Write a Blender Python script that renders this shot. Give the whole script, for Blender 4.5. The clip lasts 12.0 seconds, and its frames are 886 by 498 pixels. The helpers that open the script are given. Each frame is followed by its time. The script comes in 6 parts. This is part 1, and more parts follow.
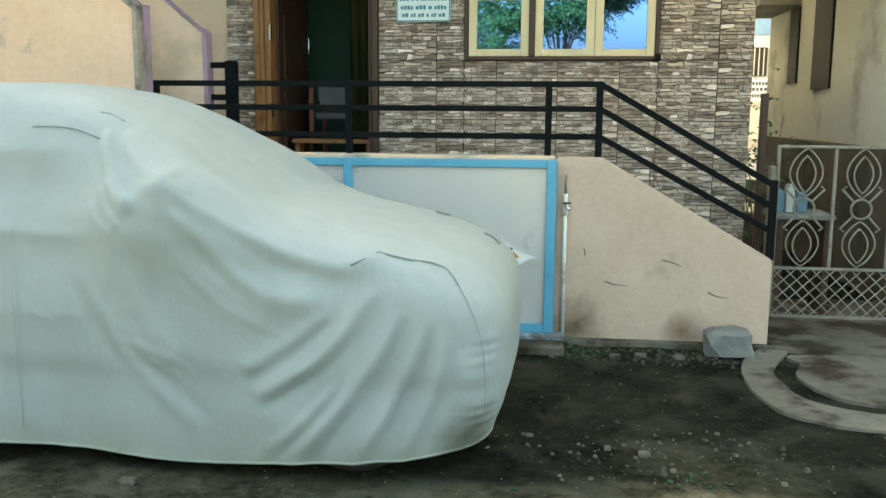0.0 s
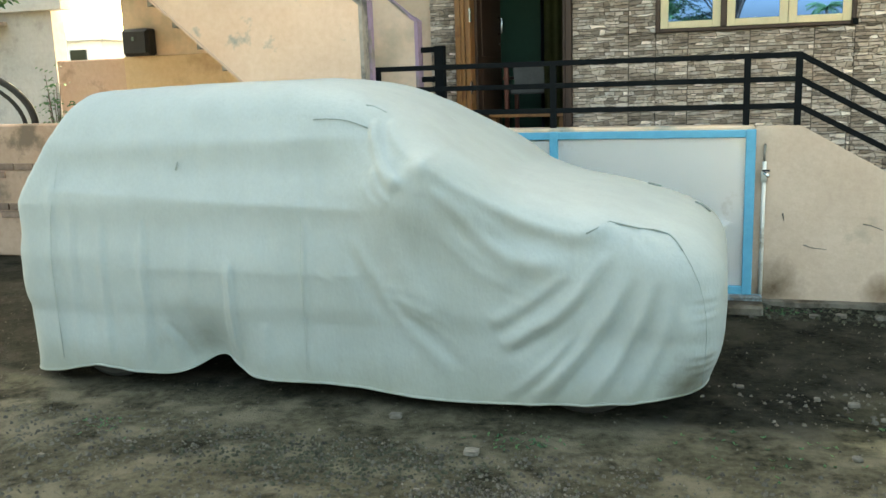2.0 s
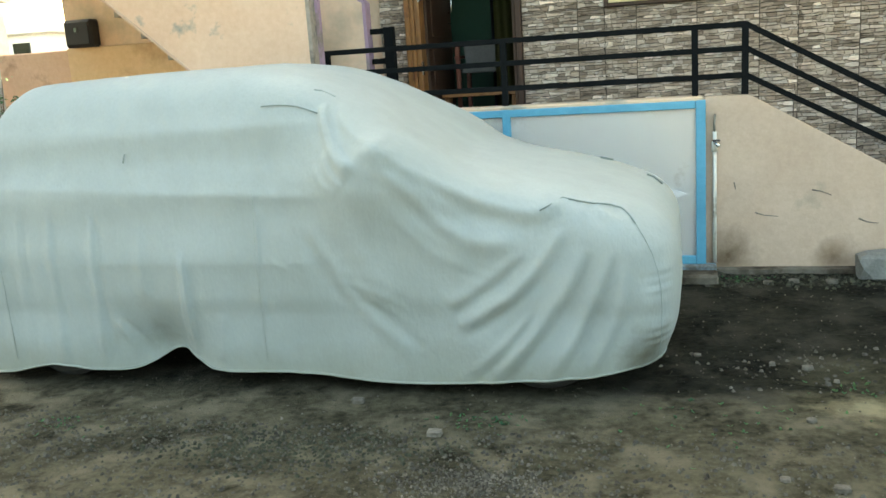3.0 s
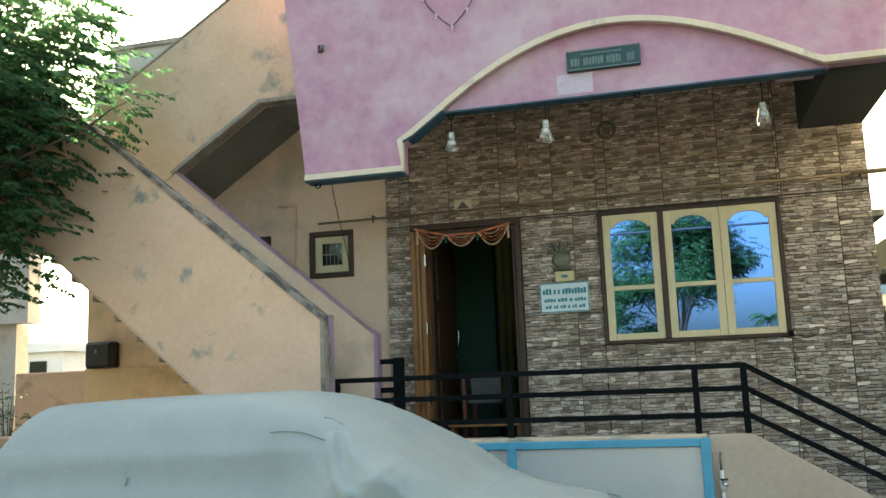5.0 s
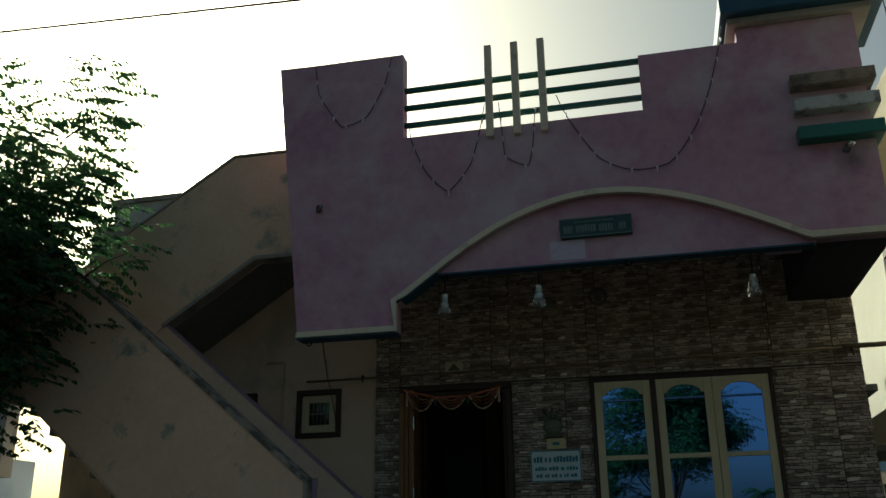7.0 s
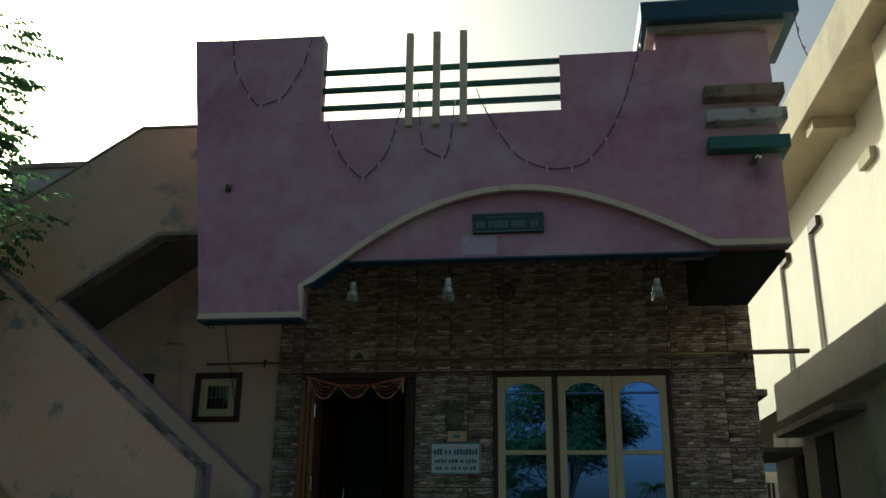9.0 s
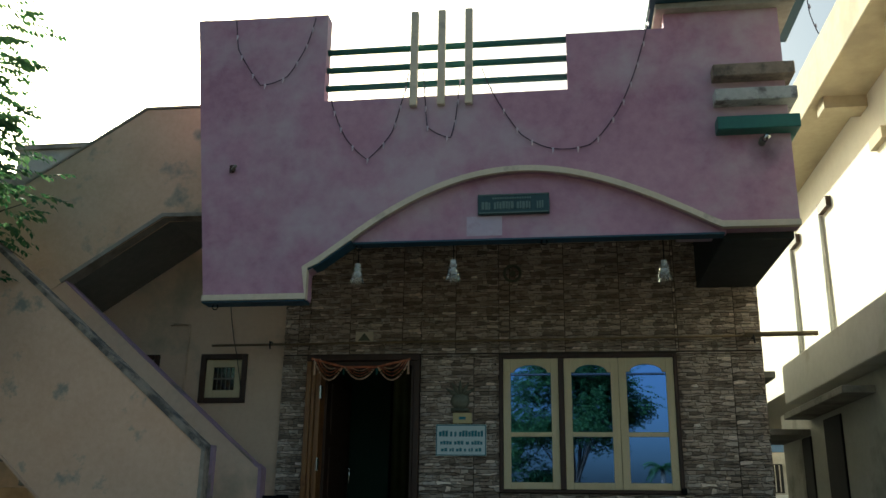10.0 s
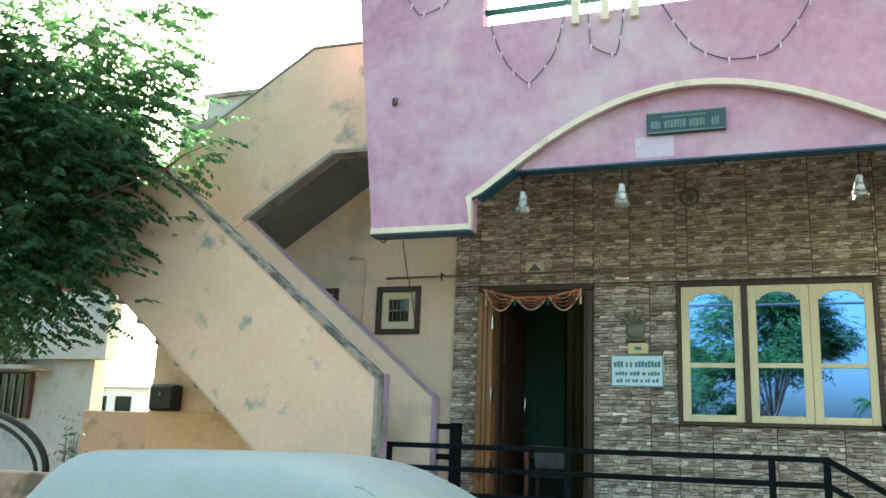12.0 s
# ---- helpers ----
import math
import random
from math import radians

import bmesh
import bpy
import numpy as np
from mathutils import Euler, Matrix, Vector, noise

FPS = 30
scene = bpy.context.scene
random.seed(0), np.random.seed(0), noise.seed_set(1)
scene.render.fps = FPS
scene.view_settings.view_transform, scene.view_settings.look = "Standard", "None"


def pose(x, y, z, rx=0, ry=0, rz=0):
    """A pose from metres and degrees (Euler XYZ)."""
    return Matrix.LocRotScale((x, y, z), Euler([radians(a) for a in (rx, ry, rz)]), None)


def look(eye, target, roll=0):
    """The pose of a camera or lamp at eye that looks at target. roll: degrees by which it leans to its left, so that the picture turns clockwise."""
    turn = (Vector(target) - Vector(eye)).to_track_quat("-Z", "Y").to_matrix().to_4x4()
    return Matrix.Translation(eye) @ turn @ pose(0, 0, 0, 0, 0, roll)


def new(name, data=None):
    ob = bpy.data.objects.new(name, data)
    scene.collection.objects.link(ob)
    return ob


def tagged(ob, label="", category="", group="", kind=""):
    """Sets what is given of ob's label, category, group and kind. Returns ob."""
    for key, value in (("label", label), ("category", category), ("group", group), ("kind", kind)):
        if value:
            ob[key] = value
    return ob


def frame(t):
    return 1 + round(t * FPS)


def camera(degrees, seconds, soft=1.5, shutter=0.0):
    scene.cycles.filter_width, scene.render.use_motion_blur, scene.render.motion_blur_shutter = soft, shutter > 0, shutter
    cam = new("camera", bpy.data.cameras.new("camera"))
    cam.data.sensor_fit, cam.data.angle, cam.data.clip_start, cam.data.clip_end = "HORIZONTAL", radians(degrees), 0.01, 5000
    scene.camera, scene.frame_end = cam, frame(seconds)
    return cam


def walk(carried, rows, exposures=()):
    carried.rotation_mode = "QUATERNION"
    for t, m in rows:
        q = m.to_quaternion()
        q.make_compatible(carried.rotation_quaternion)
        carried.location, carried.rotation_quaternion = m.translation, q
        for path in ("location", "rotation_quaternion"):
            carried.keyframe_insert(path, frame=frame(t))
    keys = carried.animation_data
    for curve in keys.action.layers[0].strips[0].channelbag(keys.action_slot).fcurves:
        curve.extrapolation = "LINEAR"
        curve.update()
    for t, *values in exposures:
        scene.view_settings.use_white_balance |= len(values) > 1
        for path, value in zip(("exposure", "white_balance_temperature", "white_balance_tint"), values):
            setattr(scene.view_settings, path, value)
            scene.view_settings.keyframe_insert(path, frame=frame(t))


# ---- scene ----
cam = camera(53.2, 12.0)
PATH = [
    (0, (2.546, -7.43, 1.491), (2.303, -5.468, 1.188), 0.4),
    (0.3, (2.548, -7.478, 1.482), (2.121, -5.566, 1.081), -1.41),
    (0.5, (2.548, -7.535, 1.48), (2.034, -5.656, 1.028), -2.6),
    (0.7, (2.514, -7.623, 1.487), (1.936, -5.766, 1.018), -3.57),
    (1, (2.405, -7.777, 1.515), (1.765, -5.935, 1.067), -4.0),
    (1.5, (2.323, -7.963, 1.57), (1.695, -6.103, 1.185), -2.3),
    (1.6, (2.322, -7.983, 1.581), (1.699, -6.119, 1.210), -2.06),
    (2, (2.321, -8.012, 1.606), (1.734, -6.138, 1.227), -1.9),
    (2.3, (2.328, -8.000, 1.606), (1.748, -6.132, 1.188), -2.89),
    (2.5, (2.336, -7.993, 1.606), (1.763, -6.13, 1.158), -3.5),
    (2.7, (2.343, -7.993, 1.606), (1.799, -6.124, 1.148), -3.76),
    (4.3, (2.361, -8.043, 1.614), (1.919, -6.094, 1.688), -2.64),
    (4.5, (2.362, -8.057, 1.616), (1.908, -6.114, 1.752), -2.4),
    (5, (2.367, -8.089, 1.624), (1.882, -6.173, 1.928), -2.2),
    (5.5, (2.374, -8.093, 1.638), (1.804, -6.229, 2.085), -1.8),
    (6, (2.362, -8.129, 1.62), (1.677, -6.334, 2.173), -1.5),
    (6.5, (2.372, -8.127, 1.622), (1.738, -6.34, 2.259), -1.2),
    (7, (2.342, -8.079, 1.632), (1.909, -6.24, 2.287), -0.7),
    (7.5, (2.339, -8.028, 1.646), (2.045, -6.157, 2.29), -0.1),
    (7.7, (2.339, -8.028, 1.651), (2.080, -6.153, 2.297), 0.10),
    (9.5, (2.357, -8.028, 1.688), (2.115, -6.139, 2.299), 0.6),
    (10, (2.374, -7.978, 1.697), (2.11, -6.083, 2.282), 0.8),
    (10.5, (2.393, -7.962, 1.673), (2.095, -6.049, 2.174), 1.1),
    (11, (2.421, -7.94, 1.658), (2.022, -6.015, 2.025), 1.3),
    (11.5, (2.466, -7.823, 1.651), (1.974, -5.919, 2.015), 1.4),
    (12, (2.491, -7.786, 1.697), (1.816, -5.953, 2.128), 2.1),
]
EXPOSURE = [
    (0.0, 3.35, 8600, -5), (0.5, 4.01, 8800, -1), (1.0, 3.85, 8800, -1), (1.5, 3.50, 8700, -2), (2.7, 3.45, 8700, -2), (4.5, 3.22, 8000, -4), (5.0, 2.70, 7700, -4),
    (5.5, 1.53, 7500, -3), (6.0, 0.90, 6900, -5), (6.5, 0.14, 6800, -10), (7.0, -0.58, 6600, -12), (7.5, -0.68, 6500, -13), (9.5, 0.28, 6700, -8), (10.0, 0.70, 6800, -8),
    (10.5, 0.73, 6800, -8), (11.0, 2.02, 6800, -5), (11.5, 2.90, 7000, -8), (12.0, 3.04, 7000, -11),
]
walk(cam, [(t, look(eye, target, roll)) for t, eye, target, roll in PATH], EXPOSURE)

# ---------- light ----------
world = bpy.data.worlds.new("sky")
scene.world = world
world.use_nodes = True
wn = world.node_tree.nodes
sky = wn.new("ShaderNodeTexSky")
sky.sky_type = "NISHITA"
sky.sun_disc = False
sky.sun_elevation = radians(29)
sky.sun_rotation = radians(-36)
sky.air_density, sky.dust_density, sky.ozone_density = 1.0, 6.0, 1.0
wn["Background"].inputs["Strength"].default_value = 0.12
world.node_tree.links.new(sky.outputs[0], wn["Background"].inputs["Color"])
sun = new("sun", bpy.data.lights.new("sun", "SUN"))
sun.data.energy, sun.data.angle, sun.data.color = 5.0, radians(0.5), (1.0, 0.97, 0.92)
sun.matrix_world = look((0, 0, 0), (0.514, -0.708, -0.485))

# ---------- helpers ----------
ORIGIN = {}


def thing(name, label, category, at=(0, 0, 0), group="", kind=""):
    ob = new(name)
    ob.empty_display_size = 0.1
    ob.location = at
    ORIGIN[ob] = Vector(at)
    return tagged(ob, label, category, group, kind)


def mesh_of(bm, material, smooth=False):
    me = bpy.data.meshes.new("mesh")
    bmesh.ops.recalc_face_normals(bm, faces=bm.faces)
    bm.to_mesh(me)
    bm.free()
    if smooth:
        for p in me.polygons:
            p.use_smooth = True
    me.materials.append(material)
    return me


def part(name, bm, material, parent, label="", smooth=False):
    ob = new(name, mesh_of(bm, material, smooth))
    ob.parent = parent
    ob.matrix_parent_inverse = Matrix.Translation(-ORIGIN.get(parent, Vector()))
    return tagged(ob, label)


def solid(name, bm, material, label="", category="", kind="", group="", smooth=False):
    return tagged(new(name, mesh_of(bm, material, smooth)), label, category, group, kind)


def BM():
    return bmesh.new()


def box(bm, x0, x1, y0, y1, z0, z1, bevel=0.0, m=None):
    made = bmesh.ops.create_cube(bm, size=1)["verts"]
    for v in made:
        v.co = Vector((x0 + (v.co.x + 0.5) * (x1 - x0), y0 + (v.co.y + 0.5) * (y1 - y0), z0 + (v.co.z + 0.5) * (z1 - z0)))
    if bevel:
        es = list({e for v in made for e in v.link_edges})
        r = bmesh.ops.bevel(bm, geom=es, offset=bevel, segments=1, affect="EDGES")
        made = r["verts"]
    if m is not None:
        bmesh.ops.transform(bm, matrix=m, verts=list({v for v in made}))
    return bm


def prism(bm, pts, y0, y1, bevel=0.0):
    """An outline in x and z, extruded along y."""
    a = [bm.verts.new((x, y0, z)) for x, z in pts]
    b = [bm.verts.new((x, y1, z)) for x, z in pts]
    f = [bm.faces.new(a), bm.faces.new(b[::-1])]
    n = len(pts)
    for i in range(n):
        f.append(bm.faces.new((a[i], b[i], b[(i + 1) % n], a[(i + 1) % n])))
    if bevel:
        es = list({e for q in f for e in q.edges})
        bmesh.ops.bevel(bm, geom=es, offset=bevel, segments=2, affect="EDGES")
    return bm


def prism_z(bm, pts, z0, z1):
    a = [bm.verts.new((x, y, z0)) for x, y in pts]
    b = [bm.verts.new((x, y, z1)) for x, y in pts]
    bm.faces.new(a[::-1]), bm.faces.new(b)
    n = len(pts)
    for i in range(n):
        bm.faces.new((a[i], a[(i + 1) % n], b[(i + 1) % n], b[i]))
    return bm


def tube(bm, pts, r, sides=8, taper=None, cap=True):
    """A round bar along a line of points."""
    pts = [Vector(p) for p in pts]
    rings, side = [], None
    for i, p in enumerate(pts):
        d = (pts[min(i + 1, len(pts) - 1)] - pts[max(i - 1, 0)]).normalized()
        if side is None:
            side = d.orthogonal().normalized()
        side = (side - d * side.dot(d)).normalized()
        up = d.cross(side)
        k = r if taper is None else r + (taper - r) * i / (len(pts) - 1)
        rings.append([bm.verts.new(p + k * (math.cos(2 * math.pi * j / sides) * side + math.sin(2 * math.pi * j / sides) * up)) for j in range(sides)])
    for a, b in zip(rings, rings[1:]):
        for j in range(sides):
            bm.faces.new((a[j], a[(j + 1) % sides], b[(j + 1) % sides], b[j]))
    if cap:
        bm.faces.new(rings[0][::-1]), bm.faces.new(rings[-1])
    return bm


def bar(bm, a, b, w, h, bevel=0.004):
    """A square bar from a to b, w wide and h high."""
    a, b = Vector(a), Vector(b)
    d = b - a
    m = Matrix.Translation((a + b) / 2) @ d.to_track_quat("X", "Z").to_matrix().to_4x4()
    return box(bm, -d.length / 2, d.length / 2, -w / 2, w / 2, -h / 2, h / 2, bevel, m)


def sag(a, b, drop, n=14):
    a, b = Vector(a), Vector(b)
    return [a.lerp(b, i / n) - Vector((0, 0, drop * 4 * (i / n) * (1 - i / n))) for i in range(n + 1)]


# ---------- materials ----------
def node_mat(name):
    m = bpy.data.materials.new(name)
    m.use_nodes = True
    return m, m.node_tree.nodes, m.node_tree.links, m.node_tree.nodes["Principled BSDF"]


def rgb(c):
    return (*c, 1.0)


def surf(name, c1, c2, scale=30.0, rough=0.8, bump=0.15, stain=None, stain_scale=1.5, stain_at=0.62, metal=0.0, bump_scale=None, stretch=(1, 1, 1), soft=0.12, island=0.0, per_object=0.0, spec=0.5):
    """Two tones mottled by fine noise, a third in large uneven patches, and fine relief."""
    m, n, l, p = node_mat(name)
    co = n.new("ShaderNodeTexCoord")
    mp = n.new("ShaderNodeMapping")
    mp.inputs["Scale"].default_value = stretch
    l.new(co.outputs["Object"], mp.inputs["Vector"])
    fine = n.new("ShaderNodeTexNoise")
    fine.inputs["Scale"].default_value, fine.inputs["Detail"].default_value, fine.inputs["Roughness"].default_value = scale, 8, 0.65
    l.new(mp.outputs[0], fine.inputs["Vector"])
    mid = n.new("ShaderNodeTexNoise")
    mid.inputs["Scale"].default_value, mid.inputs["Detail"].default_value = scale * 0.12, 6
    l.new(mp.outputs[0], mid.inputs["Vector"])
    both = n.new("ShaderNodeMath")
    both.operation = "ADD"
    l.new(fine.outputs["Fac"], both.inputs[0]), l.new(mid.outputs["Fac"], both.inputs[1])
    ramp = n.new("ShaderNodeMapRange")
    ramp.inputs["From Min"].default_value, ramp.inputs["From Max"].default_value = 0.75, 1.25
    l.new(both.outputs[0], ramp.inputs["Value"])
    mix = n.new("ShaderNodeMix")
    mix.data_type = "RGBA"
    mix.inputs["A"].default_value, mix.inputs["B"].default_value = rgb(c1), rgb(c2)
    l.new(ramp.outputs[0], mix.inputs["Factor"])
    out = mix.outputs["Result"]
    if stain is not None:
        big = n.new("ShaderNodeTexNoise")
        big.inputs["Scale"].default_value, big.inputs["Detail"].default_value, big.inputs["Roughness"].default_value = stain_scale, 9, 0.62
        l.new(co.outputs["Object"], big.inputs["Vector"])
        cut = n.new("ShaderNodeMapRange")
        cut.inputs["From Min"].default_value, cut.inputs["From Max"].default_value = stain_at - soft / 2, stain_at + soft / 2
        l.new(big.outputs["Fac"], cut.inputs["Value"])
        over = n.new("ShaderNodeMix")
        over.data_type = "RGBA"
        over.inputs["B"].default_value = rgb(stain)
        l.new(cut.outputs[0], over.inputs["Factor"]), l.new(out, over.inputs["A"])
        out = over.outputs["Result"]
    if island or per_object:
        if island:
            src = n.new("ShaderNodeNewGeometry").outputs["Random Per Island"]
        else:
            src = n.new("ShaderNodeObjectInfo").outputs["Random"]
        amount = island or per_object
        vary = n.new("ShaderNodeMapRange")
        vary.inputs["To Min"].default_value, vary.inputs["To Max"].default_value = 1 - amount, 1 + amount
        l.new(src, vary.inputs["Value"])
        hsv = n.new("ShaderNodeHueSaturation")
        l.new(vary.outputs[0], hsv.inputs["Value"]), l.new(out, hsv.inputs["Color"])
        out = hsv.outputs[0]
    l.new(out, p.inputs["Base Color"])
    p.inputs["Roughness"].default_value, p.inputs["Metallic"].default_value = rough, metal
    p.inputs["Specular IOR Level"].default_value = spec
    if bump:
        b = n.new("ShaderNodeBump")
        b.inputs["Strength"].default_value, b.inputs["Distance"].default_value = bump, 0.02
        if bump_scale:
            bn = n.new("ShaderNodeTexNoise")
            bn.inputs["Scale"].default_value, bn.inputs["Detail"].default_value = bump_scale, 6
            l.new(mp.outputs[0], bn.inputs["Vector"])
            l.new(bn.outputs["Fac"], b.inputs["Height"])
        else:
            l.new(both.outputs[0], b.inputs["Height"])
        l.new(b.outputs[0], p.inputs["Normal"])
    return m


BEIGE = surf("beige_paint", (0.69, 0.50, 0.36), (0.76, 0.58, 0.43), 22, 0.85, 0.10, (0.44, 0.37, 0.27), 1.1, 0.60, soft=0.16)
BEIGE_DIRTY = surf("weathered_beige_paint", (0.62, 0.44, 0.305), (0.71, 0.53, 0.385), 24, 0.88, 0.16, (0.27, 0.275, 0.24), 1.9, 0.61, soft=0.11)
COPING = surf("dirty_cement_coping", (0.26, 0.225, 0.19), (0.40, 0.34, 0.285), 22, 0.95, 0.3, (0.10, 0.092, 0.085), 4.5, 0.50)
BEIGE_WORN = surf("warm_beige_paint", (0.66, 0.437, 0.303), (0.74, 0.525, 0.38), 20, 0.88, 0.14, (0.30, 0.285, 0.24), 2.9, 0.635, soft=0.09)
OCHRE = surf("ochre_paint", (0.56, 0.40, 0.24), (0.64, 0.47, 0.30), 22, 0.85, 0.12, (0.40, 0.27, 0.16), 1.3, 0.6)
OLD_PLASTER = surf("old_brown_plaster", (0.33, 0.225, 0.165), (0.42, 0.30, 0.23), 18, 0.95, 0.3, (0.16, 0.12, 0.09), 2.4, 0.56)
PINKISH = surf("faded_orange_plaster", (0.53, 0.355, 0.26), (0.61, 0.43, 0.33), 20, 0.9, 0.2, (0.30, 0.20, 0.14), 2.2, 0.6)
PURPLE = surf("purple_paint", (0.385, 0.193, 0.280), (0.515, 0.302, 0.392), 11, 0.78, 0.12, (0.52, 0.39, 0.45), 1.6, 0.54, soft=0.20)
LILAC = surf("lilac_paint", (0.33, 0.22, 0.30), (0.41, 0.28, 0.37), 20, 0.8, 0.1, (0.24, 0.20, 0.18), 3.0, 0.56)
PALE_PATCH = surf("pale_lilac_paint", (0.50, 0.42, 0.52), (0.58, 0.50, 0.60), 12, 0.8, 0.1, (0.45, 0.33, 0.42), 5, 0.56)
CREAM = surf("cream_trim_paint", (0.62, 0.53, 0.40), (0.72, 0.63, 0.50), 25, 0.75, 0.08, (0.40, 0.34, 0.27), 3.0, 0.63)
CEMENT = surf("grey_cement", (0.26, 0.24, 0.21), (0.36, 0.34, 0.30), 18, 0.92, 0.2, (0.17, 0.16, 0.14), 2.0, 0.58)
# Near black: the deep shade under the balcony is put into this colour.
DARK_SOFFIT = surf("shade_darkened_soffit", (0.022, 0.026, 0.025), (0.038, 0.043, 0.041), 14, 0.9, 0.1)
SOFFIT = surf("dusty_soffit", (0.15, 0.155, 0.155), (0.21, 0.215, 0.21), 14, 0.9, 0.1)
BLUE_TRIM = surf("blue_trim_paint", (0.012, 0.055, 0.09), (0.018, 0.075, 0.125), 20, 0.6, 0.08)
BLUE = surf("sky_blue_enamel", (0.065, 0.30, 0.44), (0.09, 0.36, 0.51), 26, 0.45, 0.06, (0.20, 0.36, 0.42), 4.0, 0.66)
WHITE_SHEET = surf("white_sheet_steel", (0.94, 0.965, 0.96), (0.96, 0.975, 0.97), 14, 0.34, 0.04, (0.62, 0.60, 0.54), 2.4, 0.68, spec=1.0)
WHITE_SHEET.node_tree.nodes["Principled BSDF"].inputs["Coat Weight"].default_value = 1.0
WHITE_SHEET.node_tree.nodes["Principled BSDF"].inputs["Coat Roughness"].default_value = 0.2
WHITE_SHEET.node_tree.nodes["Principled BSDF"].inputs["Coat IOR"].default_value = 2.4
BLACK_STEEL = surf("black_enamelled_steel", (0.0045, 0.0055, 0.006), (0.008, 0.0095, 0.010), 30, 0.7, 0.05, spec=0.06)
GREY_STEEL = surf("grey_painted_steel", (0.155, 0.145, 0.12), (0.24, 0.225, 0.19), 40, 0.5, 0.08, (0.14, 0.09, 0.06), 12, 0.62, metal=0.3)
WOOD = surf("varnished_teak", (0.20, 0.085, 0.028), (0.30, 0.14, 0.048), 40, 0.42, 0.08, (0.16, 0.06, 0.02), 6, 0.6, stretch=(4, 4, 0.35))
DARK_WOOD = surf("dark_brown_wood", (0.030, 0.013, 0.007), (0.055, 0.024, 0.012), 40, 0.55, 0.08, stretch=(4, 4, 0.4))
CREAM_WOOD = surf("cream_painted_wood", (0.60, 0.50, 0.30), (0.68, 0.58, 0.37), 30, 0.5, 0.06, stretch=(3, 3, 0.5))
COVER = surf("pale_grey_green_cloth", (0.284, 0.324, 0.314), (0.310, 0.350, 0.340), 60, 0.85, 0.16, (0.262, 0.298, 0.284), 1.4, 0.62, soft=0.25, bump_scale=55, stretch=(1.0, 1.0, 0.55))
# Darker cloth for the front stitching and for painted fold shade.
STITCH = surf("stitch_and_fold_shade_cloth", (0.22, 0.265, 0.25), (0.28, 0.33, 0.315), 60, 0.9, 0.1)
SEAM = surf("dirty_cloth_seam", (0.17, 0.21, 0.20), (0.26, 0.31, 0.295), 60, 0.9, 0.1)
RUBBER = surf("black_tyre_rubber", (0.014, 0.014, 0.014), (0.028, 0.027, 0.025), 40, 0.8, 0.1)


def ledge_stone():
    """Split stone in browns and greys, each piece with its own tone, a few much paler."""
    m = surf("ledge_stone", (0.300, 0.245, 0.208), (0.64, 0.555, 0.490), 48, 0.8, 0.5, (0.60, 0.56, 0.52), 9, 0.64, stretch=(0.5, 1, 2.0))
    n, l = m.node_tree.nodes, m.node_tree.links
    p = n["Principled BSDF"]
    base = p.inputs["Base Color"].links[0].from_socket
    rnd = n.new("ShaderNodeNewGeometry").outputs["Random Per Island"]
    curve = n.new("ShaderNodeValToRGB")
    e = curve.color_ramp.elements
    e[0].position, e[0].color = 0.0, (0.42, 0.38, 0.34, 1)
    e[1].position, e[1].color = 1.0, (1.75, 1.74, 1.70, 1)
    for at, c in ((0.2, (0.72, 0.65, 0.58, 1)), (0.5, (1.02, 0.96, 0.88, 1)), (0.72, (1.05, 1.05, 1.04, 1)), (0.88, (1.32, 1.28, 1.2, 1))):
        k = e.new(at)
        k.color = c
    l.new(rnd, curve.inputs[0])
    mul = n.new("ShaderNodeMix")
    mul.data_type, mul.blend_type = "RGBA", "MULTIPLY"
    mul.inputs["Factor"].default_value = 1.0
    l.new(base, mul.inputs["A"]), l.new(curve.outputs[0], mul.inputs["B"])
    l.new(mul.outputs["Result"], p.inputs["Base Color"])
    return m


def toned_zone(m, axis, clean, full, tone, ragged):
    """Tone a material past a ragged line across one axis: paler yard earth, mud on a hem."""
    n, l = m.node_tree.nodes, m.node_tree.links
    p = n["Principled BSDF"]
    base = p.inputs["Base Color"].links[0].from_socket
    at = n.new("ShaderNodeSeparateXYZ")
    l.new(n.new("ShaderNodeNewGeometry").outputs["Position"], at.inputs[0])
    wob = n.new("ShaderNodeTexNoise")
    wob.inputs["Scale"].default_value, wob.inputs["Detail"].default_value, wob.inputs["Roughness"].default_value = 2.6, 8, 0.65
    l.new(n.new("ShaderNodeNewGeometry").outputs["Position"], wob.inputs["Vector"])
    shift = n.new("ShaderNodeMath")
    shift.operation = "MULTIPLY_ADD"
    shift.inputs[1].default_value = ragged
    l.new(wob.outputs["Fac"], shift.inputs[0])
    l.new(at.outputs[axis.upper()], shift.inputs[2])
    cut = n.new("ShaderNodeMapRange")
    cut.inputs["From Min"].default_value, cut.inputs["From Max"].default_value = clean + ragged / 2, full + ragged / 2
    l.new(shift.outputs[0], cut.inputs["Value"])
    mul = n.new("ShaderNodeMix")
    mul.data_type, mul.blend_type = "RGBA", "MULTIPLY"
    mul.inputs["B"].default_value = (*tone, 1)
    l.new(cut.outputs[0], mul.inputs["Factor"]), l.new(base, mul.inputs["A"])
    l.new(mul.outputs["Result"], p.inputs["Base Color"])

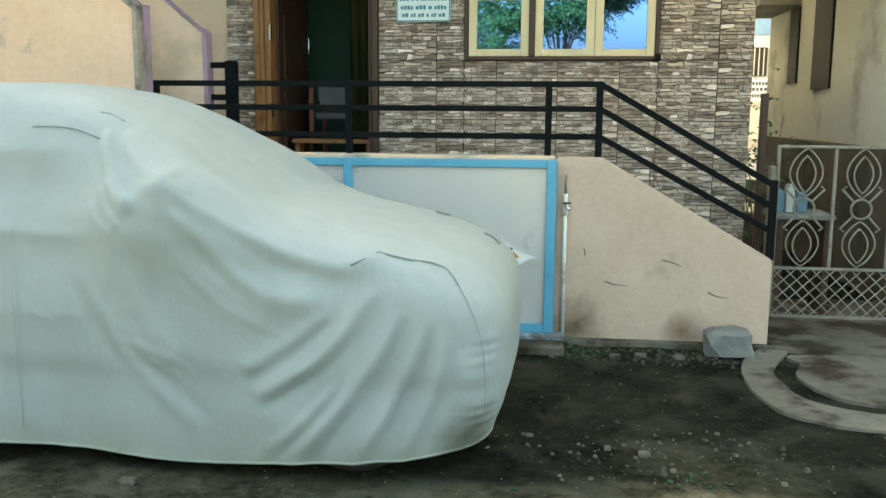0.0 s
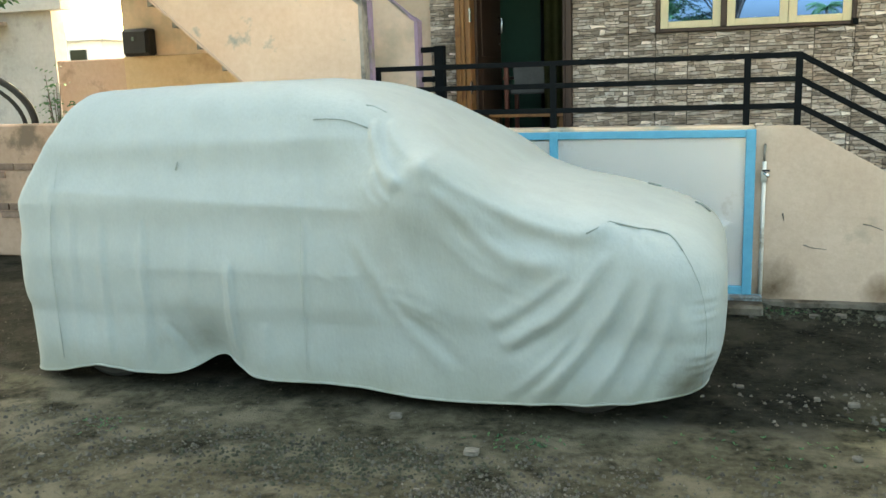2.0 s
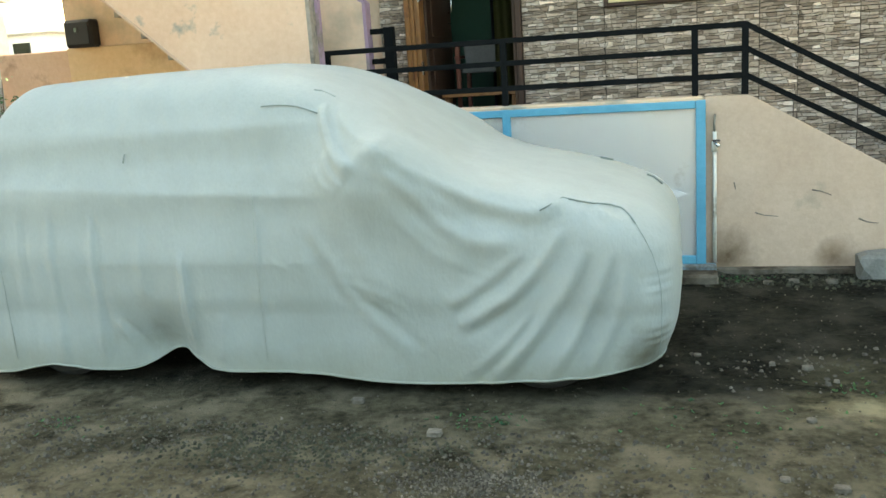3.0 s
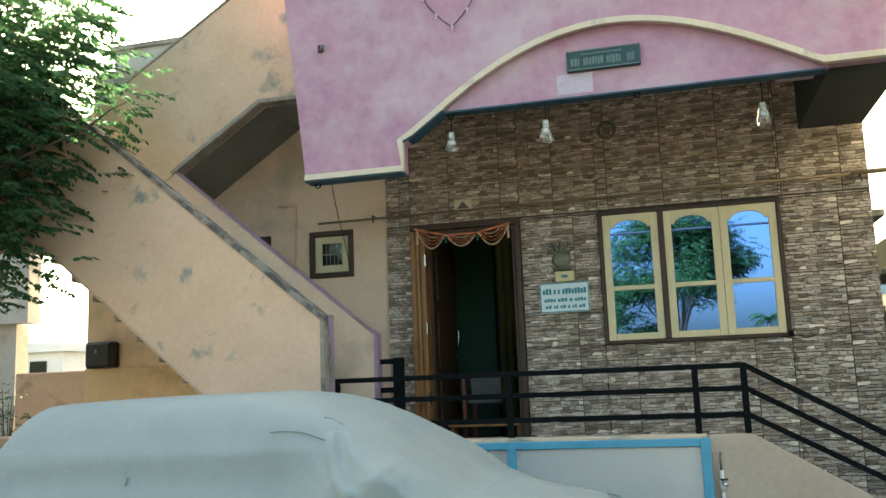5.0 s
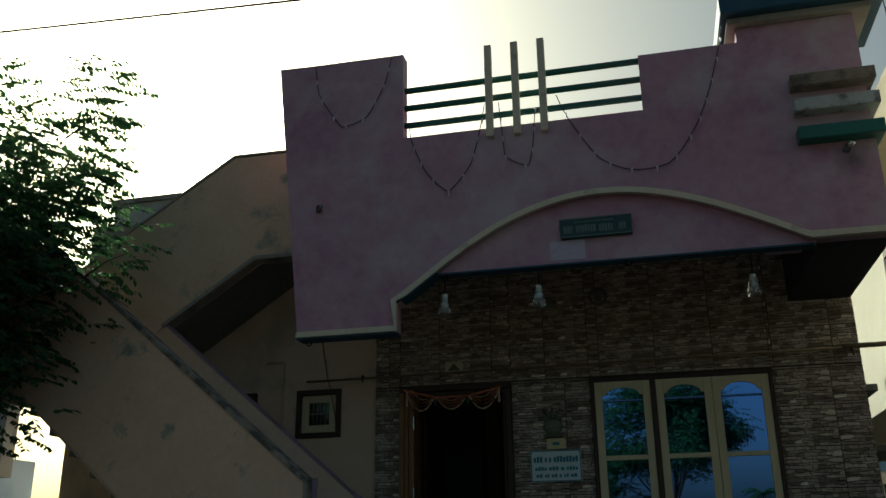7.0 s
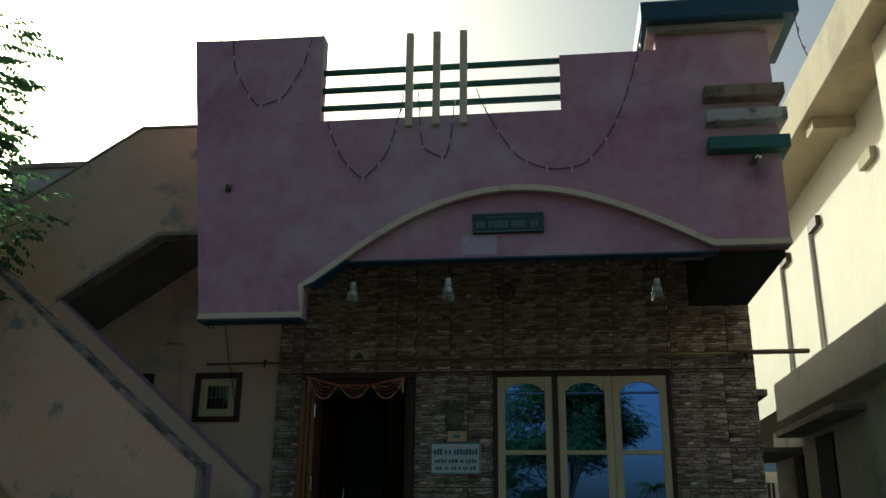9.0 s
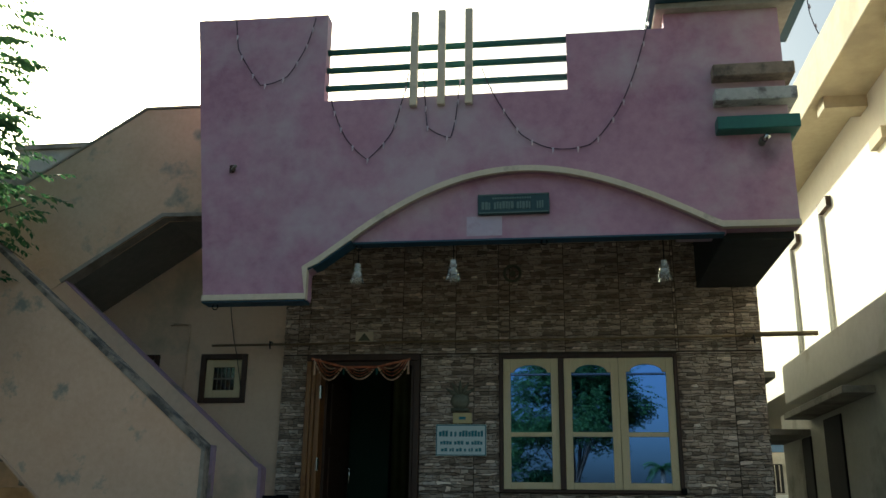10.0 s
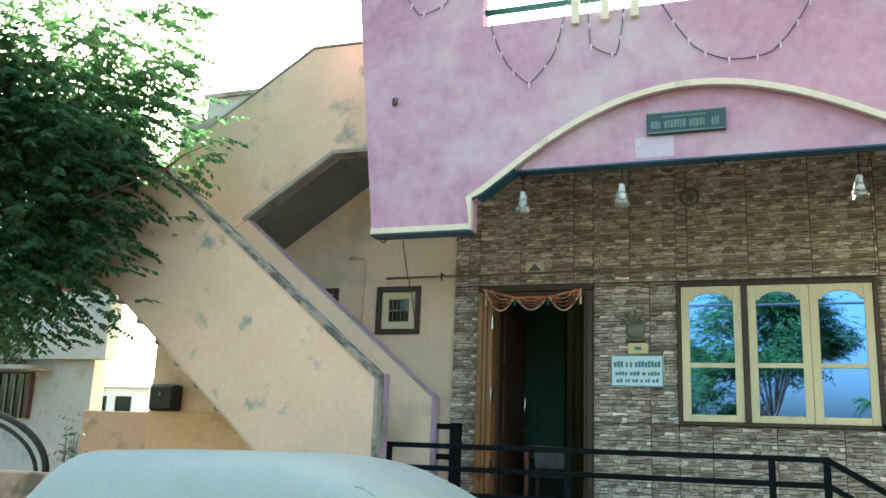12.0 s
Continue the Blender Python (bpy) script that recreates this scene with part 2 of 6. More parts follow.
def soil_shade_tone(m, at, reach, tone):
    """Tone a ragged patch round one place: road dirt, stains, paler earth, a pocket's shade."""
    n, l = m.node_tree.nodes, m.node_tree.links
    p = n["Principled BSDF"]
    base = p.inputs["Base Color"].links[0].from_socket
    where = n.new("ShaderNodeNewGeometry").outputs["Position"]
    off = n.new("ShaderNodeVectorMath")
    off.operation = "DISTANCE"
    off.inputs[1].default_value = at
    l.new(where, off.inputs[0])
    wob = n.new("ShaderNodeTexNoise")
    wob.inputs["Scale"].default_value, wob.inputs["Detail"].default_value, wob.inputs["Roughness"].default_value = 7.0, 8, 0.65
    l.new(where, wob.inputs["Vector"])
    add = n.new("ShaderNodeMath")
    add.operation = "MULTIPLY_ADD"
    add.inputs[1].default_value = reach * 1.2
    l.new(wob.outputs["Fac"], add.inputs[0]), l.new(off.outputs["Value"], add.inputs[2])
    cut = n.new("ShaderNodeMapRange")
    cut.inputs["From Min"].default_value, cut.inputs["From Max"].default_value = reach * 1.6, reach * 0.6
    l.new(add.outputs[0], cut.inputs["Value"])
    mul = n.new("ShaderNodeMix")
    mul.data_type, mul.blend_type = "RGBA", "MULTIPLY"
    mul.inputs["B"].default_value = (*tone, 1)
    l.new(cut.outputs[0], mul.inputs["Factor"]), l.new(base, mul.inputs["A"])
    l.new(mul.outputs["Result"], p.inputs["Base Color"])


toned_zone(COVER, "z", 0.26, 0.06, (0.86, 0.82, 0.73), 0.35)

soil_shade_tone(COVER, (2.24, -3.98, 0.17), 0.20, (0.30, 0.25, 0.17))
# Shade of the hollow behind the rear wheel, painted into the cloth colour.
soil_shade_tone(COVER, (-0.30, -4.02, 0.20), 0.13, (0.62, 0.60, 0.52))
STONE = ledge_stone()
GROUT = surf("dark_joint", (0.035, 0.028, 0.022), (0.06, 0.05, 0.04), 40, 0.95, 0.1)
EARTH = surf("dark_yard_earth", (0.0036, 0.0035, 0.0024), (0.0262, 0.0255, 0.0182), 22, 1.0, 1.0, (0.0345, 0.0328, 0.0248), 3.1, 0.55, soft=0.14, spec=0.08)
# About three times paler past y -4 and round one place at the right.
toned_zone(EARTH, "y", -3.90, -4.15, (3.25, 3.1, 2.85), 0.45)
soil_shade_tone(EARTH, (3.25, -3.80, 0.0), 0.55, (2.7, 2.65, 2.3))
PEBBLE = surf("pale_rubble", (0.040, 0.037, 0.030), (0.115, 0.106, 0.088), 30, 0.95, 0.3, island=0.6, spec=0.15)
CONCRETE = surf("worn_concrete", (0.10, 0.088, 0.068), (0.175, 0.158, 0.128), 16, 0.95, 0.4, (0.040, 0.031, 0.021), 2.3, 0.52, spec=0.2)
# Pale colour for the unseen road that throws sunlight back at the house.
BOUNCE_ROAD = surf("pale_bounce_road", (0.22, 0.20, 0.17), (0.30, 0.27, 0.23), 8, 0.95, 0.2, (0.22, 0.20, 0.17), 0.5, 0.58)
DAMP = surf("dark_damp_plaster", (0.10, 0.09, 0.075), (0.20, 0.175, 0.145), 30, 0.95, 0.2)
BARK = surf("bark", (0.07, 0.05, 0.035), (0.14, 0.105, 0.08), 30, 0.95, 0.6, stretch=(1, 1, 0.3))
NB_WALL = surf("cream_house_paint", (0.56, 0.55, 0.495), (0.64, 0.63, 0.57), 14, 0.85, 0.08, (0.45, 0.43, 0.35), 1.2, 0.62)
GREY_WALL = surf("grey_render", (0.34, 0.35, 0.33), (0.43, 0.44, 0.42), 14, 0.92, 0.15, (0.22, 0.22, 0.21), 1.2, 0.58)
LEDGE_BROWN = surf("brown_grey_cement", (0.20, 0.155, 0.12), (0.29, 0.23, 0.185), 22, 0.9, 0.2, (0.11, 0.09, 0.075), 5, 0.56)
LEDGE_PALE = surf("peeling_pale_paint", (0.36, 0.37, 0.37), (0.48, 0.49, 0.48), 22, 0.8, 0.2, (0.13, 0.12, 0.12), 7, 0.56)
BLUE_WORN = surf("worn_blue_grey_cement", (0.16, 0.24, 0.28), (0.24, 0.31, 0.34), 20, 0.85, 0.2, (0.10, 0.10, 0.09), 7, 0.54)
STAIR_PLASTER = surf("damp_stained_plaster", (0.48, 0.355, 0.265), (0.57, 0.435, 0.335), 24, 0.88, 0.2, (0.40, 0.32, 0.24), 2.7, 0.69, soft=0.10)
# Neighbour's paint with light put in: darker eave and lower wall, paler sunlit wall.
TAN_WALL = surf("shaded_tan_paint", (0.37, 0.31, 0.205), (0.43, 0.365, 0.245), 14, 0.85, 0.06, (0.31, 0.26, 0.18), 1.3, 0.6)
NB_LOWER = surf("shaded_cream_paint", (0.50, 0.50, 0.455), (0.58, 0.58, 0.535), 14, 0.88, 0.08, (0.32, 0.31, 0.27), 1.2, 0.6)
LIT_WALL = surf("sunlit_cream_paint", (0.66, 0.62, 0.52), (0.72, 0.68, 0.57), 14, 0.85, 0.06)
WHITE_WALL = surf("white_paint", (0.72, 0.72, 0.70), (0.80, 0.80, 0.78), 14, 0.85, 0.06)
GREEN_PAINT = surf("dark_green_enamel", (0.012, 0.10, 0.085), (0.02, 0.14, 0.11), 25, 0.5, 0.06)
# Room green, darkened in the colour for the dimness behind the door.
GREEN_WALL = surf("dimmed_green_room_paint", (0.005, 0.045, 0.026), (0.007, 0.056, 0.033), 20, 0.7, 0.05)
OLIVE = surf("olive_cloth", (0.11, 0.12, 0.045), (0.15, 0.16, 0.06), 30, 0.85, 0.1)
NAVY = surf("dark_blue_cloth", (0.012, 0.02, 0.04), (0.02, 0.03, 0.06), 30, 0.9, 0.1)
BLACK = surf("black_plastic", (0.010, 0.011, 0.012), (0.016, 0.016, 0.018), 40, 0.65, 0.04)
PIPE_WHITE = surf("white_plastic_pipe", (0.60, 0.58, 0.52), (0.70, 0.68, 0.62), 30, 0.5, 0.05, (0.35, 0.30, 0.24), 6, 0.6)
BAMBOO = surf("weathered_bamboo", (0.16, 0.11, 0.06), (0.25, 0.18, 0.10), 30, 0.7, 0.1)
CHROME = surf("dull_chrome", (0.55, 0.55, 0.53), (0.65, 0.65, 0.63), 30, 0.25, 0.02, metal=1.0)
GRANITE = surf("grey_granite", (0.12, 0.125, 0.115), (0.205, 0.21, 0.195), 60, 0.8, 0.3)
soil_shade_tone(STAIR_PLASTER, (2.72, -1.60, 0.10), 0.24, (0.24, 0.21, 0.155))
soil_shade_tone(STAIR_PLASTER, (3.42, -1.60, 0.09), 0.17, (0.42, 0.37, 0.30))
soil_shade_tone(PURPLE, (3.93, -1.56, 4.37), 0.17, (0.42, 0.38, 0.42))
ROOM_FLOOR = surf("brown_floor", (0.06, 0.05, 0.045), (0.09, 0.08, 0.07), 20, 0.5, 0.05)


def mirror_glass(name, tint, rough):
    m, n, l, p = node_mat(name)
    w = n.new("ShaderNodeTexNoise")
    w.inputs["Scale"].default_value = 1.3
    b = n.new("ShaderNodeBump")
    b.inputs["Strength"].default_value, b.inputs["Distance"].default_value = 0.02, 0.01
    l.new(w.outputs["Fac"], b.inputs["Height"])
    l.new(b.outputs[0], p.inputs["Normal"])
    p.inputs["Base Color"].default_value = rgb(tint)
    p.inputs["Metallic"].default_value, p.inputs["Roughness"].default_value = 1.0, rough
    return m


# The reflected sky's blue is put into the mirror tint.
SKY_GLASS = mirror_glass("sky_tinted_mirror_glass", (0.12, 0.265, 0.69), 0.015)
DARK_GLASS = mirror_glass("dim_glass", (0.10, 0.12, 0.12), 0.08)


def flat(name, c, rough=0.6):
    m, n, l, p = node_mat(name)
    p.inputs["Base Color"].default_value, p.inputs["Roughness"].default_value = rgb(c), rough
    return m


def clear_plastic():
    m, n, l, p = node_mat("clear_plastic")
    p.inputs["Base Color"].default_value = rgb((0.9, 0.92, 0.92))
    p.inputs["Roughness"].default_value, p.inputs["Transmission Weight"].default_value, p.inputs["IOR"].default_value = 0.12, 0.85, 1.2
    return m


CLEAR = clear_plastic()

# ---------- ground ----------
def ground_height(x, y):
    h = 0.018 * noise.noise(Vector((x * 0.9, y * 0.9, 0))) + 0.010 * noise.noise(Vector((x * 4, y * 4, 3))) + 0.006 * noise.noise(Vector((x * 13, y * 13, 7)))
    return h - 0.012


def make_ground():
    xs = [-600, -120, -40, -15] + [-8 + 0.06 * i for i in range(0, 250)] + [15, 40, 120, 600]
    ys = [-600, -120, -40, -14] + [-8.5 + 0.06 * i for i in range(0, 150)] + [4, 15, 40, 120, 600]
    verts, faces = [], []
    for y in ys:
        for x in xs:
            near = -8 < x < 7 and -8.6 < y < 0.6
            verts.append((x, y, ground_height(x, y) if near else -0.02))
    w = len(xs)
    for j in range(len(ys) - 1):
        for i in range(w - 1):
            faces.append((j * w + i, j * w + i + 1, (j + 1) * w + i + 1, (j + 1) * w + i))
    me = bpy.data.meshes.new("ground")
    me.from_pydata(verts, [], faces)
    for p in me.polygons:
        p.use_smooth = True
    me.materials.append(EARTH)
    return tagged(new("ground", me), "dark earth with scattered gravel and rubble", "ground", kind="structure")


make_ground()

# ---------- house: walls ----------
FLOOR = 1.05     # porch floor
SOFF = 3.72      # underside of the balcony slab
LEFT, RIGHT = -0.246, 4.105
DOOR = (0.0, 1.07, 3.155)
WIN = (1.79, 3.365, 1.925, 3.13)


def wall_with_openings(name, x0, x1, y0, y1, z0, z1, holes, material, label):
    """A wall built of butted blocks round its openings."""
    bm = BM()
    xs = sorted({x0, x1, *(h[0] for h in holes), *(h[1] for h in holes)})
    zs = sorted({z0, z1, *(h[2] for h in holes), *(h[3] for h in holes)})
    vs = {}

    def vert(i, j, k):
        if (i, j, k) not in vs:
            vs[i, j, k] = bm.verts.new((xs[i], (y0, y1)[j], zs[k]))
        return vs[i, j, k]
    filled = lambda i, k: 0 <= i < len(xs) - 1 and 0 <= k < len(zs) - 1 and not any(h[0] <= xs[i] < h[1] and h[2] <= zs[k] < h[3] for h in holes)
    for i in range(len(xs) - 1):
        for k in range(len(zs) - 1):
            if not filled(i, k):
                continue
            bm.faces.new((vert(i, 0, k), vert(i + 1, 0, k), vert(i + 1, 0, k + 1), vert(i, 0, k + 1)))
            bm.faces.new((vert(i, 1, k), vert(i, 1, k + 1), vert(i + 1, 1, k + 1), vert(i + 1, 1, k)))
            if not filled(i - 1, k):
                bm.faces.new((vert(i, 0, k), vert(i, 0, k + 1), vert(i, 1, k + 1), vert(i, 1, k)))
            if not filled(i + 1, k):
                bm.faces.new((vert(i + 1, 0, k), vert(i + 1, 1, k), vert(i + 1, 1, k + 1), vert(i + 1, 0, k + 1)))
            if not filled(i, k - 1):
                bm.faces.new((vert(i, 0, k), vert(i, 1, k), vert(i + 1, 1, k), vert(i + 1, 0, k)))
            if not filled(i, k + 1):
                bm.faces.new((vert(i, 0, k + 1), vert(i + 1, 0, k + 1), vert(i + 1, 1, k + 1), vert(i, 1, k + 1)))
    return solid(name, bm, material, label, "wall", "structure")


wall_front = wall_with_openings("wall_front", LEFT + 0.004, RIGHT, 0.022, 0.25, 0.0, 4.4, [(DOOR[0], DOOR[1], FLOOR, DOOR[2]), WIN], GROUT, "house front wall faced with printed ledge-stone tiles")
SW = (-1.06, -0.60, 2.715, 3.18)
SW2 = (-1.98, -1.48, 2.715, 3.18)
wall_left = wall_with_openings("wall_left", -3.60, LEFT, 0.045, 0.25, 0.0, 4.5, [SW, SW2], BEIGE, "plain beige painted house wall behind the staircase")
# Unseen face, coloured grey so it throws no orange light into the passage.
solid("wall_side", box(BM(), RIGHT - 0.23, RIGHT - 0.004, 0.252, 9.0, 0, 4.4), GREY_WALL, "side wall of the house along the passage, greyed to cut orange bounce", "wall", "structure")
solid("wall_far_side", box(BM(), -3.598, -3.40, 0.252, 9.0, 0, 4.4), BEIGE, "beige side wall of the house", "wall", "structure")
solid("wall_back", box(BM(), -3.6, RIGHT, 9.002, 9.2, 0, 4.4), BEIGE, "beige back wall of the house", "wall", "structure")
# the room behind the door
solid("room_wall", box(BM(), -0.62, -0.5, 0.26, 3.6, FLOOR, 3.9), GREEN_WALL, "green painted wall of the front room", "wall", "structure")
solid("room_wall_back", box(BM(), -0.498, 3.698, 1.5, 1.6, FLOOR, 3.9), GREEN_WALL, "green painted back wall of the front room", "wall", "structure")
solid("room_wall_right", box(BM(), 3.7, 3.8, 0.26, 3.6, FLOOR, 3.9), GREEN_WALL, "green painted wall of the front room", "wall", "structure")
solid("room_floor", box(BM(), -0.62, 3.8, 0.02, 3.7, FLOOR - 0.1, FLOOR), ROOM_FLOOR, "dark floor of the front room", "floor", "structure")
solid("room_ceiling", box(BM(), -0.62, 3.8, 0.26, 3.7, 3.9, 4.0), SOFFIT, "grey ceiling of the front room", "ceiling", "structure")

# porch platform and its front wall
solid("porch_floor", box(BM(), LEFT, 2.86, -1.40, 0.018, FLOOR - 0.12, FLOOR), CEMENT, "grey cement porch floor", "floor", "structure")
solid("porch_wall", box(BM(), -3.2, 2.56, -1.60, -1.402, 0.0, 1.22, 0.01), BEIGE_DIRTY, "low beige plastered porch wall", "wall", "structure")

# stair down to the yard, with its sloping side wall
bm = BM()
prism(bm, [(2.562, 0), (3.96, 0), (3.96, 0.57), (2.86, 1.215), (2.562, 1.215)], -1.60, -1.45, 0.012)
solid("stair_side_wall", bm, STAIR_PLASTER, "beige plastered sloping stair wall with dark damp stains", "wall", "structure")
stair_wall = bpy.data.objects["stair_side_wall"]
for pts in (((2.90, 0.405), (2.96, 0.385), (3.05, 0.375)), ((3.265, 0.555), (3.32, 0.545), (3.39, 0.515)), ((3.565, 0.35), (3.62, 0.325), (3.69, 0.315)), ((2.76, 0.62), (2.77, 0.57))):
    part("scrape", tube(BM(), [(x, -1.6015, z) for x, z in pts], 0.006, 5, taper=0.003), DAMP, stair_wall, "dark scrape in the plaster")
front_stair = thing("front_stair", "grey cement steps going down from the porch", "stairs", (3.4, -0.7, 0))
for i in range(5):
    part("step", box(BM(), 2.862 + 0.25 * i, min(2.862 + 0.25 * (i + 1) + 0.02, 3.952), -1.448, 0.016, 0.0, FLOOR - 0.19 - 0.19 * i, 0.01), CEMENT, front_stair)

# balcony slab
CEIL = 4.28
# Slab and beam take the colour darkened for the shade under the balcony.
solid("balcony_slab", box(BM(), -0.54, RIGHT - 0.002, -1.42, 0.3, CEIL, CEIL + 0.12), DARK_SOFFIT, "underside of the balcony slab, its shade put into a dark colour", "ceiling", "structure")
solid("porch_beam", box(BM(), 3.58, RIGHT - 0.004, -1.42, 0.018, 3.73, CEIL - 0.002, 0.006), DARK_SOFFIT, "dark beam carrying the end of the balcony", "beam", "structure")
solid("roof", box(BM(), -3.6, RIGHT, 0.302, 9.2, 4.402, 4.55), CEMENT, "flat cement roof", "roof", "structure")

# ---------- purple parapet ----------
PY0, PY1 = -1.56, -1.425
parapet = thing("balcony_parapet", "purple painted balcony parapet with cream arch band", "parapet", (1.7, -1.5, SOFF))


ARCH_LINE = np.polyfit((0.79, 0.95, 1.147, 1.594, 2.128, 2.477, 2.902, 3.312, 3.56), (3.785, 3.902, 4.018, 4.206, 4.292, 4.242, 4.096, 3.916, 3.775), 4)


def arch_z(x):
    """The line of the arch above the porch."""
    if x <= 0.79:
        return 3.535 + (x - 0.44) / 0.35 * 0.25
    return float(np.polyval(ARCH_LINE, x))


ARCH = [0.44 + 3.12 * i / 48 for i in range(49)]


def column_wall(bm, cols, y0, y1):
    """A wall of upright strips: rows of x, foot and top at the strip's left and right."""
    for i, (xa, xb, fa, fb, ta, tb) in enumerate(cols):
        q = [[bm.verts.new((x, y, z)) for x, z in ((xa, fa), (xb, fb), (xb, tb), (xa, ta))] for y in (y0, y1)]
        bm.faces.new(q[0]), bm.faces.new(q[1][::-1])
        bm.faces.new((q[0][0], q[1][0], q[1][1], q[0][1])), bm.faces.new((q[0][3], q[0][2], q[1][2], q[1][3]))
        before, after = cols[i - 1] if i else None, cols[i + 1] if i + 1 < len(cols) else None
        if before is None or abs(before[3] - fa) > 0.01 or abs(before[5] - ta) > 0.01:
            bm.faces.new((q[0][0], q[0][3], q[1][3], q[1][0]))
        if after is None or abs(after[2] - fb) > 0.01 or abs(after[4] - tb) > 0.01:
            bm.faces.new((q[0][1], q[1][1], q[1][2], q[0][2]))
    bmesh.ops.remove_doubles(bm, verts=bm.verts, dist=0.0015)
    return bm


def top_z(x):
    return 5.79 if x < 0.469 else 4.978 if x < 2.46 else 5.475 if x < 3.235 else 5.60


cuts = sorted({0.42, 0.469, 2.46, 3.235, 3.56, *ARCH[1:-1]})
cols = [(-0.683, -0.41, 5.80, 3.305, 5.81, 5.80), (-0.41, 0.42, 3.305, 3.305, 5.80, 5.79)]
for a, b in zip(cuts, cuts[1:]):
    t = top_z((a + b) / 2)
    cols.append((a, b, arch_z(a), arch_z(b), t, t))
cols.append((3.56, 4.115, 3.785, 3.785, 5.60, 5.60))
part("wall", column_wall(BM(), cols, PY0, PY1), PURPLE, parapet)
# panel under the arch, a little behind the face
bm = BM()
cols = [0.72] + ARCH[5:-1] + [3.6]
front = [(bm.verts.new((x, PY0 + 0.05, SOFF + 0.04)), bm.verts.new((x, PY0 + 0.05, max(arch_z(x), 3.78) + 0.05))) for x in cols]
back = [(bm.verts.new((x, PY1 - 0.01, SOFF + 0.04)), bm.verts.new((x, PY1 - 0.01, max(arch_z(x), 3.78) + 0.05))) for x in cols]
for i in range(len(cols) - 1):
    bm.faces.new((front[i][0], front[i + 1][0], front[i + 1][1], front[i][1]))
    bm.faces.new((back[i][0], back[i][1], back[i + 1][1], back[i + 1][0]))
    bm.faces.new((front[i][0], back[i][0], back[i + 1][0], front[i + 1][0]))
part("arch_panel", bm, PURPLE, parapet, "purple panel under the arch")


def band(bm, pts, w, y0, y1):
    """A moulding of width w along a line in x and z."""
    n = len(pts)
    inner, outer = [], []
    for i in range(n):
        a, b = Vector(pts[max(i - 1, 0)]), Vector(pts[min(i + 1, n - 1)])
        p = Vector(pts[i])
        d = (b - a).normalized()
        nrm = Vector((-d.y, d.x))
        k = 1.0
        if 0 < i < n - 1:
            d1 = (p - a).normalized()
            k = 1 / max(0.5, d1.dot(d))
        inner.append(p), outer.append(p + nrm * w * k)
    rows = [[bm.verts.new((q.x, y, q.y)) for q in side] for side, y in ((inner, y0), (outer, y0), (outer, y1), (inner, y1))]
    for i in range(n - 1):
        for r in range(4):
            a, b = rows[r], rows[(r + 1) % 4]
            bm.faces.new((a[i], a[i + 1], b[i + 1], b[i]))
    for i in (0, n - 1):
        bm.faces.new([rows[r][i] for r in range(4)])
    return bm


edge = [(-0.412, 3.286), (0.412, 3.286), (0.412, 3.53)] + [(x, arch_z(x) - 0.014) for x in ARCH[1:6]]
line = [(-0.412, 3.30), (0.425, 3.30), (0.425, 3.545)] + [(x, arch_z(x)) for x in ARCH[1:-1]] + [(3.56, 3.782), (4.115, 3.782)]
part("arch_band", band(BM(), line, 0.045, PY0 - 0.035, PY0 + 0.02), CREAM, parapet, "raised cream band along the arch")
part("soffit_edge", band(BM(), edge, 0.012, PY0 - 0.02, PY1), BLUE_TRIM, parapet, "dark blue painted underside edge")
part("edge_strip", box(BM(), 0.72, 3.58, PY0 + 0.02, PY1, SOFF + 0.025, SOFF + 0.039), BLUE_TRIM, parapet, "dark blue lower edge")
part("paint_patch", box(BM(), 1.655, 1.930, PY0 + 0.0455, PY0 + 0.052, 3.79, 3.948), PALE_PATCH, parapet, "pale lilac patch of fresh paint")
# corner pier cap and fins
part("cap", box(BM(), 3.12, 4.34, PY0 - 0.16, -0.9, 5.656, 5.83, 0.008), BLUE_TRIM, parapet, "dark blue cap slab")
part("cap_moulding", box(BM(), 3.17, 4.24, PY0 - 0.08, -0.95, 5.602, 5.654, 0.006), CEMENT, parapet, "grey moulding under the cap")
part("pier", box(BM(), 3.30, 4.115, PY1 + 0.002, -0.95, 3.87, 5.60), PURPLE, parapet)
for z0, z1, mt, lb in ((4.965, 5.068, LEDGE_BROWN, "grey-brown ledge"), (4.757, 4.860, LEDGE_PALE, "pale grey peeling ledge"), (4.522, 4.630, GREEN_PAINT, "dark green ledge")):
    part("ledge", box(BM(), 3.567, 4.168, PY0 - 0.12, -0.93, z0, z1, 0.006), mt, parapet, lb)
part("side_wall", box(BM(), RIGHT - 0.13, RIGHT, -0.948, 0.02, CEIL + 0.122, 4.95), PURPLE, parapet)
part("end_wall", box(BM(), -0.55, -0.42, PY1 + 0.002, -0.0, CEIL + 0.122, 5.2), PURPLE, parapet)

rail = thing("balcony_rail", "green pipe rails with three cream upright posts on the parapet", "railing", (1.45, -1.5, 4.98))
for z in (5.462, 5.292, 5.125):
    part("pipe", tube(BM(), [(0.44, -1.49, z), (2.48, -1.49, z)], 0.027, 10), GREEN_PAINT, rail, smooth=True)
for x in (1.224, 1.450, 1.674):
    part("post", box(BM(), x - 0.03, x + 0.03, PY0 - 0.05, PY0 - 0.002, 4.88, 5.74, 0.005), CREAM, rail, "weathered cream post")

# ---------- outside staircase ----------
stair = thing("outside_staircase", "beige plastered outside staircase climbing to the roof in two flights", "staircase", (-1.8, -1.0, 0))
S1 = 0.842
top1 = lambda x: 2.165 - (x + 0.24) * S1
bm = BM()
